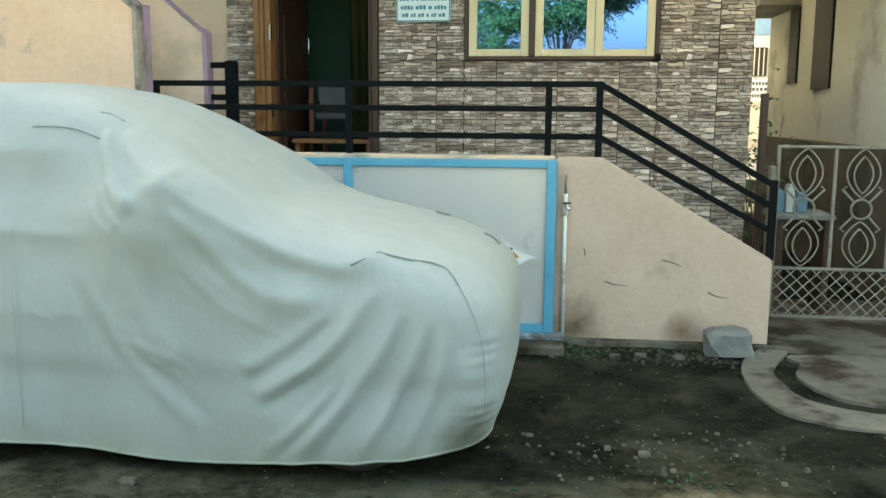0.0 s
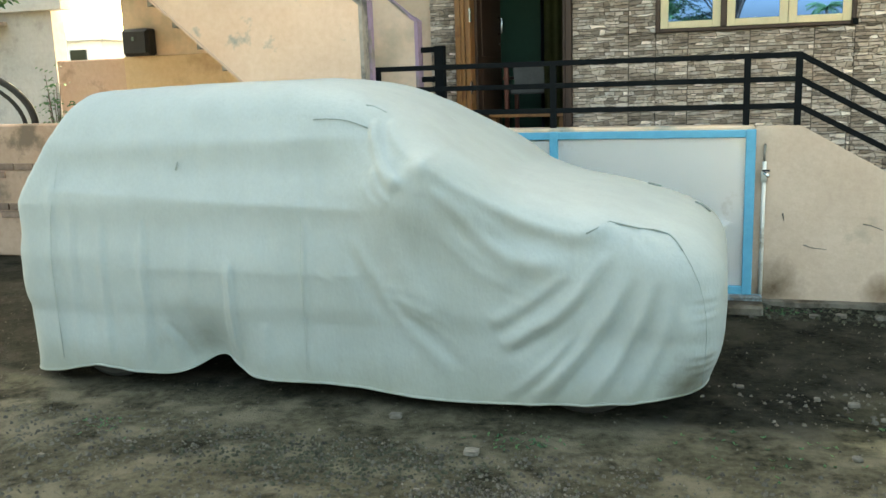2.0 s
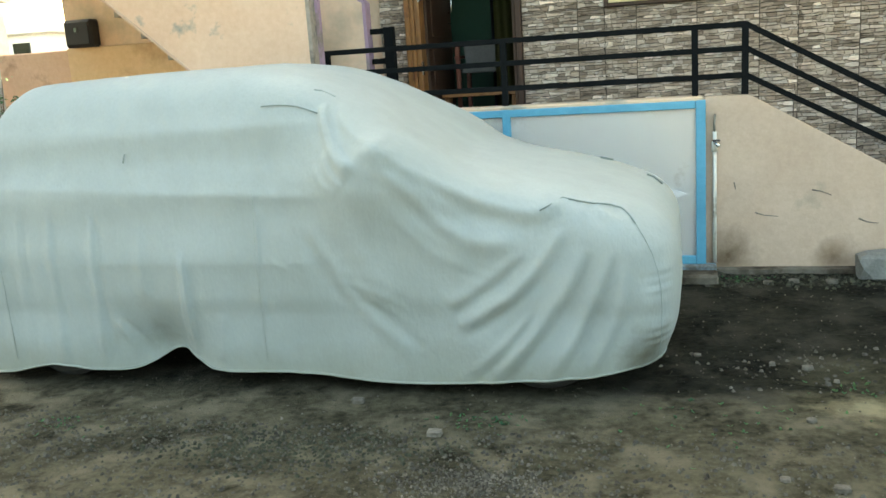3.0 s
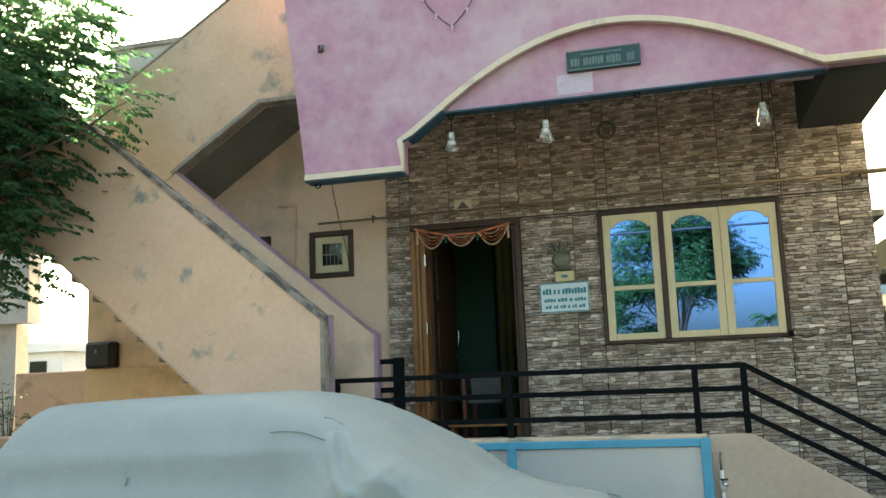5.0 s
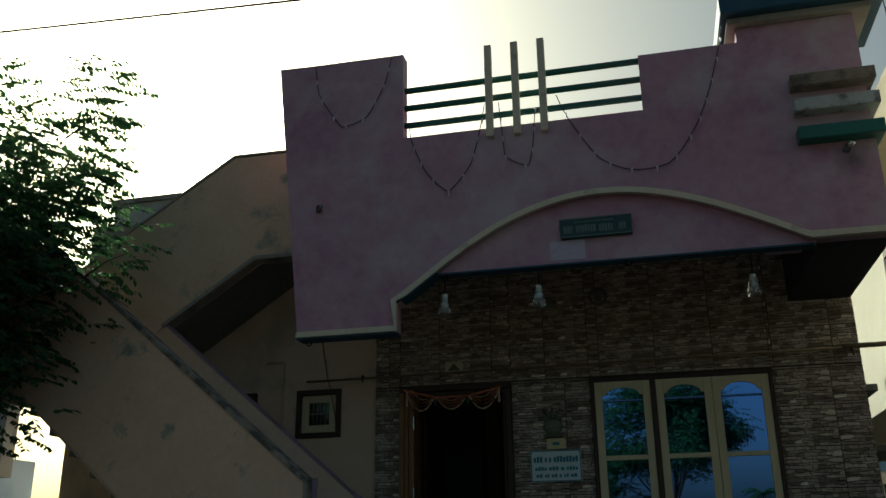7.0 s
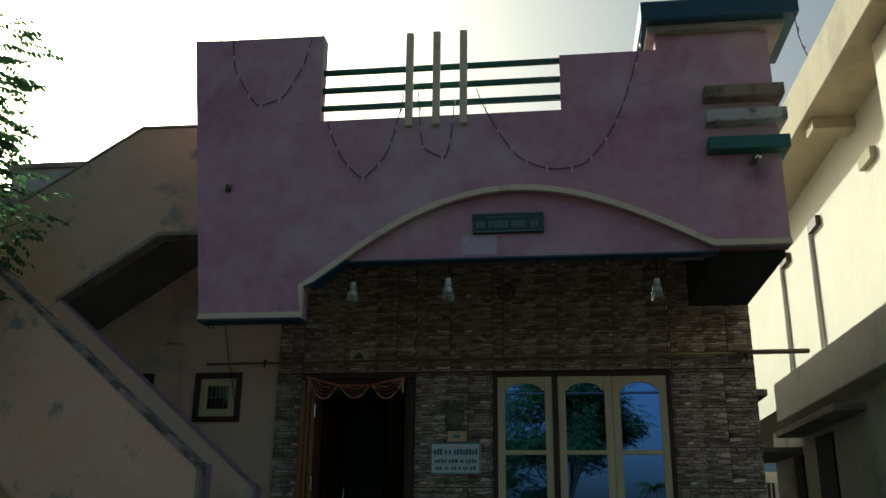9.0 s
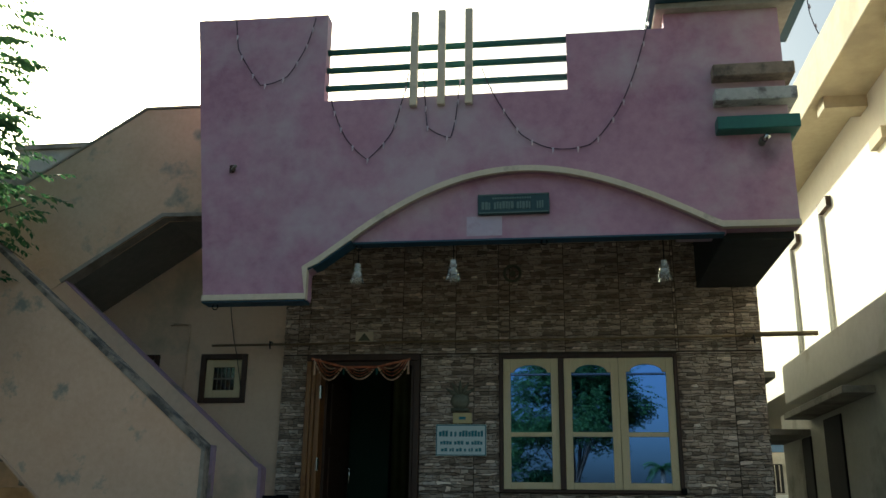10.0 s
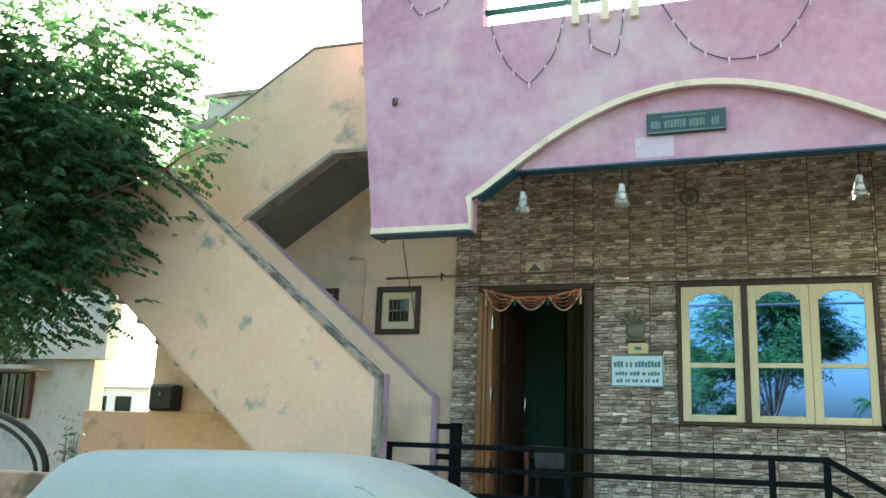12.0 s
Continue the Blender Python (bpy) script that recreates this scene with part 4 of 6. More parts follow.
stub = thing("stair_rail", "short black steel post and rails at the foot of the stairs", "railing", (0.12, -0.86, FLOOR))
part("post", box(BM(), 0.07, 0.15, -0.90, -0.82, FLOOR, 1.87, 0.004), BLACK_STEEL, stub)
for z in (1.84, 1.60):
    part("rail", bar(BM(), (-0.05, -0.86, z), (0.07, -0.86, z), 0.04, 0.045), BLACK_STEEL, stub)

gate = thing("sheet_gate", "white sheet-metal gate with a sky-blue frame against the porch", "gate", (1.2, -1.65, 0.05))
GY = -1.66
for x0, x1 in ((-0.20, -0.15), (1.165, 1.225), (2.505, 2.57)):
    part("upright", box(BM(), x0, x1, GY - 0.02, GY + 0.025, 0.057, 1.20, 0.004), BLUE, gate)
for z0, z1 in ((1.145, 1.198), (0.057, 0.115)):
    part("crossbar", box(BM(), -0.149, 2.504, GY - 0.017, GY + 0.022, z0, z1, 0.004), BLUE, gate)
for x0, x1 in ((-0.15, 1.165), (1.225, 2.505)):
    bm = BM()
    nx, nz = 14, 10
    grid = [[bm.verts.new((x0 + (x1 - x0) * i / nx, GY + 0.008 + 0.004 * noise.noise(Vector((x0 + i * 0.3, 0, j * 0.35))), 0.115 + 1.03 * j / nz)) for i in range(nx + 1)] for j in range(nz + 1)]
    fs = [bm.faces.new((grid[j][i], grid[j][i + 1], grid[j + 1][i + 1], grid[j + 1][i])) for j in range(nz) for i in range(nx)]
    bmesh.ops.solidify(bm, geom=fs, thickness=0.004)
    part("panel", bm, WHITE_SHEET, gate, "slightly dented white panel")
part("base", box(BM(), 2.33, 2.64, GY - 0.07, GY + 0.03, -0.02, 0.056, 0.01), BLUE_WORN, gate, "blue painted base block")
STICK_Y, STICK_W, STICK_D = flat("yellow_print", (0.45, 0.27, 0.06)), flat("white_paper", (0.75, 0.76, 0.74)), flat("dark_print", (0.05, 0.09, 0.14))
notice = thing("torn_notice", "torn white and yellow notice peeling off the gate", "notice", (2.2, GY - 0.024, 0.6))
bm = BM()
prism(bm, [(2.02, 0.76), (2.06, 0.60), (2.30, 0.49), (2.435, 0.565), (2.33, 0.60), (2.24, 0.68), (2.10, 0.745)], GY - 0.030, GY - 0.026)
part("paper", bm, STICK_W, notice)
part("patch", prism(BM(), [(2.20, 0.60), (2.30, 0.60), (2.34, 0.565), (2.26, 0.53)], GY - 0.034, GY - 0.0305), STICK_Y, notice, "faded yellow print")
for k in range(5):
    part("print", box(BM(), 2.09 + 0.045 * k, 2.115 + 0.045 * k, GY - 0.034, GY - 0.0305, 0.715 - 0.026 * k, 0.73 - 0.026 * k), STICK_D, notice)
solid("threshold_slab", box(BM(), 2.28, 2.64, -1.98, -1.80, -0.02, 0.045, 0.01), CONCRETE, "pale worn concrete slab lying before the gate", "slab")
pipe = thing("water_pipe", "white plastic water pipe with a tap on the stair wall", "pipe", (2.63, -1.62, 0.05))
part("tube", tube(BM(), [(2.63, -1.625, 0.05), (2.63, -1.625, 0.98)], 0.014, 8), PIPE_WHITE, pipe, smooth=True)
part("joint", tube(BM(), [(2.63, -1.625, 0.84), (2.63, -1.625, 0.91)], 0.021, 8), PIPE_WHITE, pipe, smooth=True)
part("tap", tube(BM(), [(2.63, -1.63, 0.90), (2.64, -1.68, 0.90), (2.655, -1.70, 0.885)], 0.013, 8), CHROME, pipe, "dull metal tap", smooth=True)
part("handle", box(BM(), 2.615, 2.665, -1.675, -1.655, 0.915, 0.928, 0.003), BLACK, pipe)
part("stub", tube(BM(), [(2.63, -1.625, 0.98), (2.627, -1.628, 1.04), (2.633, -1.622, 1.10)], 0.008, 6), GREY_STEEL, pipe, "thin grey hose end", smooth=True)

# ---------- front door ----------
door = thing("door_1", "open brown teak front door in a carved wooden frame", "door", (0.53, 0.05, FLOOR), kind="structure")
for x0, x1, y0 in ((0.002, 0.05, -0.03), (0.052, 0.085, -0.015), (0.087, 0.135, 0.01), (1.015, 1.068, -0.03), (0.985, 1.013, -0.01)):
    part("jamb", box(BM(), x0, x1, y0, 0.20, FLOOR + 0.002, 3.09, 0.005), WOOD if x0 < 0.5 else DARK_WOOD, door)
part("lintel", box(BM(), 0.002, 1.068, -0.032, 0.20, 3.092, 3.153, 0.005), DARK_WOOD, door)
part("lintel_moulding", box(BM(), 0.05, 1.02, -0.012, 0.15, 3.04, 3.088, 0.005), DARK_WOOD, door)
a = radians(87)
m = Matrix.Translation((0.142, 0.17, 0)) @ Matrix.Rotation(a, 4, "Z")
bm = BM()
box(bm, 0, 0.78, -0.018, 0.018, FLOOR + 0.01, 3.03, 0.004, m)
leaf = part("leaf", bm, DARK_WOOD, door, "dark brown door leaf standing open")
for z0, z1 in ((FLOOR + 0.12, FLOOR + 0.62), (FLOOR + 0.74, FLOOR + 1.28), (FLOOR + 1.40, FLOOR + 1.88)):
    part("field", box(BM(), 0.12, 0.66, -0.028, -0.0185, z0, z1, 0.006, m), DARK_WOOD, leaf)
part("handle", tube(BM(), [m @ Vector(p) for p in ((0.68, -0.02, 2.02), (0.68, -0.06, 2.03), (0.68, -0.06, 2.17), (0.68, -0.02, 2.18))], 0.009, 6), CHROME, leaf, "chrome pull handle", smooth=True)
part("latch", tube(BM(), [m @ Vector(p) for p in ((0.64, -0.035, 1.92), (0.74, -0.035, 1.92))], 0.009, 6), CHROME, leaf, "chrome sliding latch", smooth=True)
for z in (1.45, 2.10, 2.75):
    part("hinge", box(BM(), 0.128, 0.141, 0.004, 0.05, z, z + 0.12), CHROME, door, "steel hinge")


def curtain(name, x0, x1, y, z0, z1, material, label):
    bm = BM()
    n = 40
    a = [bm.verts.new((x0 + (x1 - x0) * i / n, y + 0.03 * math.sin(i * 1.15) + 0.012 * math.sin(i * 2.7), z0)) for i in range(n + 1)]
    b = [bm.verts.new((x0 + (x1 - x0) * i / n, y + 0.024 * math.sin(i * 1.15 + 0.2), z1)) for i in range(n + 1)]
    fs = [bm.faces.new((a[i], a[i + 1], b[i + 1], b[i])) for i in range(n)]
    bmesh.ops.solidify(bm, geom=fs, thickness=0.006)
    return solid(name, bm, material, label, "curtain", smooth=True)


curtain("curtain", 0.74, 1.30, 0.42, FLOOR + 0.03, 3.2, OLIVE, "olive cloth curtain hanging inside the door")
curtain("curtain", 0.58, 0.72, 1.1, FLOOR + 0.03, 3.2, NAVY, "dark blue cloth curtain hanging in the room")

RED_WOOD = surf("reddish_wood", (0.10, 0.025, 0.015), (0.16, 0.045, 0.025), 30, 0.4, 0.05, stretch=(3, 3, 0.5))
GREY_CLOTH = surf("grey_cloth", (0.055, 0.055, 0.054), (0.085, 0.085, 0.082), 50, 0.9, 0.15)
chair = thing("chair", "reddish wooden armchair with grey cloth back inside the doorway", "chair", (0.62, 0.7, FLOOR))
part("seat", box(BM(), 0.38, 0.86, 0.50, 0.95, FLOOR + 0.38, FLOOR + 0.44, 0.015), GREY_CLOTH, chair)
bm = BM()
prism(bm, [(0.44, FLOOR + 0.46), (0.84, FLOOR + 0.46), (0.88, FLOOR + 0.64), (0.42, FLOOR + 0.68)], 0.46, 0.50, 0.012)
part("backrest", bm, GREY_CLOTH, chair)
for x in (0.36, 0.88):
    for y in (0.48, 0.93):
        part("leg", box(BM(), x - 0.02, x + 0.02, y - 0.02, y + 0.02, FLOOR, FLOOR + (0.66 if y < 0.6 else 0.52), 0.004), RED_WOOD, chair)
    part("arm", box(BM(), x - 0.025, x + 0.025, 0.44, 0.97, FLOOR + 0.52, FLOOR + 0.55, 0.006), RED_WOOD, chair)
bench = thing("low_bench", "low brown wooden bench just inside the door", "bench", (0.6, 0.35, FLOOR))
part("top", box(BM(), 0.24, 0.96, 0.24, 0.44, FLOOR + 0.17, FLOOR + 0.21, 0.006), WOOD, bench)
for x in (0.28, 0.92):
    part("leg", box(BM(), x - 0.02, x + 0.02, 0.27, 0.41, FLOOR, FLOOR + 0.168, 0.003), WOOD, bench)

# garland over the door
ORANGE = surf("orange_beads", (0.50, 0.13, 0.06), (0.64, 0.23, 0.12), 60, 0.5, 0.05, island=0.35)
PALE_BEAD = surf("cream_beads", (0.58, 0.36, 0.22), (0.70, 0.50, 0.36), 60, 0.5, 0.05, island=0.3)
garland = thing("door_garland", "orange and cream beaded garland in three swags over the door", "garland", (0.52, -0.045, 3.0))


def beads(bm, pts, r):
    for a, b in zip(pts, pts[1:]):
        n = max(1, int((b - a).length / (r * 1.5)))
        for i in range(n):
            bmesh.ops.create_icosphere(bm, subdivisions=1, radius=r, matrix=Matrix.Translation(a.lerp(b, i / n)))
    return bm


GX = ((0.06, 0.36), (0.36, 0.67), (0.67, 0.99))
GZ = {0.06: 3.11, 0.36: 3.03, 0.67: 3.03, 0.99: 3.10}
part("string", beads(BM(), [Vector((x, -0.047, GZ[x])) for x in (0.06, 0.36, 0.67, 0.99)], 0.012), ORANGE, garland)
for k, (a, b) in enumerate(GX):
    for q, (drop, mt) in enumerate(((0.15, PALE_BEAD), (0.11, ORANGE), (0.075, ORANGE), (0.04, PALE_BEAD))):
        if k == 1:
            drop *= 0.72
        part("swag", beads(BM(), sag((a + 0.015 + 0.02 * q, -0.05, GZ[a] - 0.005), (b - 0.015 - 0.02 * q, -0.05, GZ[b] - 0.005), drop, 18), 0.010 if q == 0 else 0.006), mt, garland)
for x in (0.085, 0.36, 0.67, 0.965):
    part("tassel", tube(BM(), [(x, -0.05, GZ.get(x, 3.09) - 0.01), (x, -0.05, 2.96)], 0.007, 5, taper=0.012), GREEN_PAINT if x in (0.36, 0.67) else PALE_BEAD, garland)

# ---------- window ----------
window = thing("window_1", "three-leaf cream wooden window with reflective glass tinted sky blue", "window", (2.58, 0.05, WIN[2]), kind="structure")
x0, x1, z0, z1 = WIN
for a in ((x0 + 0.001, x0 + 0.035, z0 + 0.002, z1 - 0.002), (x1 - 0.035, x1 - 0.001, z0 + 0.002, z1 - 0.002), (2.322, 2.368, z0 + 0.033, z1 - 0.033)):
    part("frame", box(BM(), a[0], a[1], -0.025, 0.20, a[2], a[3], 0.004), DARK_WOOD, window, "dark brown frame")
for a in ((z0 + 0.002, z0 + 0.03), (z1 - 0.03, z1 - 0.002)):
    part("frame", box(BM(), x0 + 0.036, x1 - 0.036, -0.025, 0.20, a[0], a[1], 0.004), DARK_WOOD, window, "dark brown frame")


def shutter(a, b, y):
    """One leaf with an arched head, a cross rail and two panes."""
    st, zb, zt, zm = 0.066, z0 + 0.033, z1 - 0.033, 2.425
    ga, gb = a + st, b - st
    mid, half = (ga + gb) / 2, (gb - ga) / 2
    zs = zt - 0.125
    bm = BM()
    box(bm, a, ga, y, y + 0.035, zb, zt, 0.003)
    sh = part("leaf", bm, CREAM_WOOD, window, "cream painted leaf")
    part("stile", box(BM(), gb, b, y, y + 0.035, zb, zt, 0.003), CREAM_WOOD, sh)
    part("bottom_rail", box(BM(), ga + 0.001, gb - 0.001, y + 0.002, y + 0.033, zb, zb + 0.058, 0.003), CREAM_WOOD, sh)
    part("cross_rail", box(BM(), ga + 0.001, gb - 0.001, y + 0.002, y + 0.033, zm - 0.02, zm + 0.02, 0.003), CREAM_WOOD, sh)
    pts = [(ga + 0.001, zt), (ga + 0.001, zs), (ga + 0.03, zs)]
    pts += [(mid - (half - 0.03) * math.cos(math.pi * i / 16), zs + 0.068 * math.sin(math.pi * i / 16)) for i in range(1, 16)]
    pts += [(gb - 0.03, zs), (gb - 0.001, zs), (gb - 0.001, zt)]
    bm = BM()
    low = pts[1:-1]
    rows = [[bm.verts.new((px, py, pz)) for px, pz in line] for line, py in ((low, y + 0.002), ([(q[0], zt) for q in low], y + 0.002), ([(q[0], zt) for q in low], y + 0.033), (low, y + 0.033))]
    for i in range(len(low) - 1):
        for j in range(4):
            bm.faces.new((rows[j][i], rows[j][i + 1], rows[(j + 1) % 4][i + 1], rows[(j + 1) % 4][i]))
    for i in (0, -1):
        bm.faces.new([row[i] for row in rows])
    part("arched_head", bm, CREAM_WOOD, sh)
    part("pane", box(BM(), ga - 0.004, gb + 0.004, y + 0.017, y + 0.021, zb + 0.05, zm - 0.015), SKY_GLASS, sh, "reflective pane tinted with the sky's blue")
    part("pane", box(BM(), ga - 0.004, gb + 0.004, y + 0.017, y + 0.021, zm + 0.015, zt - 0.03), SKY_GLASS, sh, "reflective pane tinted with the sky's blue")


shutter(1.828, 2.320, -0.012)
shutter(2.370, 2.848, -0.012)
shutter(2.852, 3.328, -0.012)
part("backing", box(BM(), x0 + 0.04, x1 - 0.04, 0.06, 0.10, z0 + 0.04, z1 - 0.04), DARK_WOOD, window, "dark boarding behind the glass")
part("stay", box(BM(), x1 - 0.03, x1 + 0.012, -0.05, -0.026, z0 + 0.0, z0 + 0.05, 0.004), BLACK_STEEL, window)

for k, (a, b, c, d) in enumerate((SW, SW2)):
    w = thing("window_%d" % (k + 2), "small square window in a dark brown frame with a grey-green inner frame", "window", ((a + b) / 2, 0.06, c), kind="structure")
    for q in ((a + 0.001, a + 0.05, c + 0.001, d - 0.001), (b - 0.05, b - 0.001, c + 0.001, d - 0.001)):
        part("frame", box(BM(), q[0], q[1], 0.02, 0.2, q[2], q[3], 0.004), DARK_WOOD, w)
    for q in ((c + 0.001, c + 0.05), (d - 0.05, d - 0.001)):
        part("frame", box(BM(), a + 0.051, b - 0.051, 0.02, 0.2, q[0], q[1], 0.004), DARK_WOOD, w)
    e = 0.072
    for q in ((a + 0.052, a + 0.052 + e, c + 0.052, d - 0.052), (b - 0.052 - e, b - 0.052, c + 0.052, d - 0.052)):
        part("sash", box(BM(), q[0], q[1], 0.05, 0.085, q[2], q[3], 0.003), CREAM_WOOD, w)
    for q in ((c + 0.052, c + 0.052 + e), (d - 0.052 - e, d - 0.052)):
        part("sash", box(BM(), a + 0.053 + e, b - 0.053 - e, 0.05, 0.085, q[0], q[1], 0.003), CREAM_WOOD, w)
    part("pane", box(BM(), a + 0.05 + e, b - 0.05 - e, 0.066, 0.070, c + 0.05 + e, d - 0.05 - e), DARK_GLASS, w, "dim patterned pane")
    bm = BM()
    ia, ib, ic, id_ = a + 0.053 + e, b - 0.053 - e, c + 0.053 + e, d - 0.053 - e
    for i in range(1, 5):
        box(bm, ia + (ib - ia) * i / 5 - 0.003, ia + (ib - ia) * i / 5 + 0.003, 0.055, 0.062, ic, id_)
    box(bm, ia, ib, 0.054, 0.061, (ic + id_) / 2 - 0.008, (ic + id_) / 2 + 0.008)
    part("grille", bm, GREY_STEEL, w)

# ---------- things on the wall ----------
SIGN_BG, SIGN_TX = surf("pale_blue_board", (0.58, 0.69, 0.70), (0.64, 0.75, 0.76), 20, 0.4, 0.02), flat("teal_print", (0.03, 0.20, 0.25), 0.5)
sign = thing("name_board", "pale blue name board with rows of teal lettering", "sign", (1.45, -0.02, 2.23))
part("board", box(BM(), 1.224, 1.676, -0.018, 0.0, 2.236, 2.512, 0.004), SIGN_BG, sign)
for q in ((1.228, 1.672, 2.240, 2.248), (1.228, 1.672, 2.500, 2.508), (1.228, 1.236, 2.249, 2.499), (1.664, 1.672, 2.249, 2.499)):
    part("border", box(BM(), q[0], q[1], -0.0215, -0.0185, q[2], q[3]), SIGN_TX, sign)
for z, h, words in ((2.405, 0.052, ((1.25, 1.335), (1.35, 1.375), (1.388, 1.412), (1.43, 1.65))), (2.335, 0.032, ((1.262, 1.37), (1.385, 1.475), (1.49, 1.525), (1.54, 1.645))), (2.275, 0.030, ((1.27, 1.33), (1.345, 1.39), (1.405, 1.46), (1.475, 1.50), (1.515, 1.56), (1.575, 1.635)))):
    for a, b in words:
        n = max(1, round((b - a) / 0.026))
        for i in range(n):
            w = (b - a) / n
            part("mark", box(BM(), a + w * i + 0.003, a + w * (i + 1) - 0.003, -0.0215, -0.0185, z, z + h * (1.0 if i % 3 else 0.82)), SIGN_TX, sign)

YELLOW = surf("pale_yellow_tile", (0.58, 0.48, 0.24), (0.66, 0.56, 0.31), 20, 0.4, 0.02)
tile_ob = thing("door_number_tile", "small pale yellow tile fixed above the name board", "tile", (1.46, -0.012, 2.52))
part("plate", box(BM(), 1.375, 1.545, -0.014, 0.0, 2.520, 2.615, 0.004), YELLOW, tile_ob)
part("bar", box(BM(), 1.43, 1.49, -0.0175, -0.0145, 2.555, 2.580), SIGN_TX, tile_ob)
GREENISH = surf("verdigris_metal", (0.10, 0.11, 0.08), (0.20, 0.20, 0.15), 40, 0.5, 0.2, metal=0.4)
bm = BM()
bmesh.ops.create_uvsphere(bm, u_segments=20, v_segments=12, radius=0.085, matrix=Matrix.Translation((1.44, -0.01, 2.72)) @ Matrix.Diagonal((1, 0.35, 0.95, 1)))
for k in range(5):
    t = math.pi * (0.18 + 0.16 * k)
    bmesh.ops.create_cone(bm, segments=8, radius1=0.026, radius2=0.006, depth=0.12, cap_ends=True, matrix=Matrix.Translation((1.44 + 0.095 * math.cos(t), -0.015, 2.755 + 0.085 * math.sin(t))) @ Matrix.Rotation(math.pi / 2 - t, 4, "Y") @ Matrix.Diagonal((1, 0.5, 1, 1)))
box(bm, 1.355, 1.525, -0.03, 0.0, 2.625, 2.655, 0.01)
solid("wall_emblem", bm, GREENISH, "small dark metal emblem fixed on the stone wall", "ornament", smooth=True)
plq = thing("small_plaque", "small cream plaque above the door", "plaque", (0.53, -0.01, 3.25))
part("plate", box(BM(), 0.45, 0.62, -0.014, 0.0, 3.265, 3.365, 0.004), CREAM, plq)
part("relief", prism(BM(), [(0.475, 3.28), (0.535, 3.35), (0.595, 3.28)], -0.022, -0.0145), GREENISH, plq)

PLQ_BG = surf("dark_teal_board", (0.010, 0.045, 0.05), (0.016, 0.06, 0.065), 25, 0.4, 0.03)
PLQ_TX = flat("faded_lettering", (0.12, 0.18, 0.165), 0.6)
board = thing("house_name_plaque", "dark teal plaque with a row of faded lettering under the arch", "sign", (2.02, PY0 - 0.02, 3.95))
part("board", box(BM(), 1.745, 2.297, PY0 + 0.012, PY0 + 0.048, 3.952, 4.117, 0.004), PLQ_BG, board)
for q in ((1.755, 2.287, 3.958, 3.966), (1.755, 2.287, 4.103, 4.111)):
    part("border", box(BM(), q[0], q[1], PY0 + 0.006, PY0 + 0.0115, q[2], q[3]), PLQ_TX, board)
rng = random.Random(5)
x = 1.775
while x < 2.25:
    w = rng.choice((0.013, 0.017, 0.021))
    if rng.random() < 0.84:
        part("mark", box(BM(), x, x + w, PY0 + 0.006, PY0 + 0.0115, 3.995 - rng.random() * 0.008, 4.045 + rng.random() * 0.008), PLQ_TX, board)
    x += w + 0.006
x = 1.86
while x < 2.16:
    part("mark", box(BM(), x, x + 0.012, PY0 + 0.006, PY0 + 0.0115, 4.072, 4.086), PLQ_TX, board)
    x += 0.019

disc = thing("wall_disc", "round dark plaster disc high on the stone wall", "ornament", (1.92, -0.01, 3.9))
part("rim", tube(BM(), [(1.92 + 0.075 * math.cos(2 * math.pi * i / 24), -0.012, 3.90 + 0.075 * math.sin(2 * math.pi * i / 24)) for i in range(25)], 0.014, 6, cap=False), GREENISH, disc, smooth=True)
part("boss", tube(BM(), [(1.92, 0.0, 3.90), (1.92, -0.022, 3.90)], 0.03, 14), GREENISH, disc)

# pole along the wall, conduit, wires
pole = thing("clothes_pole", "long weathered bamboo pole fixed across the house front", "pole", (1.8, -0.05, 3.26))
part("cane", tube(BM(), [(-0.93, -0.05, 3.245), (4.0, -0.05, 3.275)], 0.011, 8), BAMBOO, pole, smooth=True)
part("end_piece", tube(BM(), [(3.95, -0.075, 3.28), (4.56, -0.075, 3.285)], 0.022, 8), BAMBOO, pole, smooth=True)
for x in (-0.35, 4.02):
    part("tie", tube(BM(), [(x, -0.015, 3.25), (x, -0.02, 3.27), (x, -0.09, 3.27), (x + 0.005, -0.09, 3.20)], 0.008, 6), BLACK, pole)
cond = thing("conduit", "thin beige conduit with an elbow on the wall", "conduit", (-1.2, 0.03, 2.8))
part("tube", tube(BM(), [(-1.38, 0.03, 3.48), (-1.21, 0.03, 3.475), (-1.205, 0.03, 3.46), (-1.215, 0.03, 2.5)], 0.012, 7), BEIGE, cond, smooth=True)
for p in ((-1.38, 3.48), (-1.212, 3.30), (-1.213, 2.72)):
    part("clip", box(BM(), p[0] - 0.02, p[0] + 0.02, 0.012, 0.044, p[1] - 0.016, p[1] + 0.016, 0.003), BEIGE, cond)
WIRE = flat("dark_wire", (0.02, 0.018, 0.018), 0.6)
solid("loose_wire", tube(BM(), [(-0.80, -0.02, 3.72), (-0.785, 0.0, 3.55), (-0.74, 0.01, 3.30), (-0.70, 0.0, 3.17), (-0.62, -0.01, 2.80)], 0.004, 5), WIRE, "thin dark wire hanging down the wall", "wire")
meter = thing("meter_box", "black electricity meter box on the wall below the stairs", "meter box", (-3.4, 0.0, 1.93))
part("case", box(BM(), -3.52, -3.205, -0.10, 0.043, 1.93, 2.20, 0.02), BLACK, meter)
part("lid", box(BM(), -3.50, -3.225, -0.118, -0.1005, 1.95, 2.18, 0.01), BLACK, meter)
part("viewing_pane", box(BM(), -3.40, -3.34, -0.124, -0.1185, 2.07, 2.13), BLACK, meter, "small viewing pane")
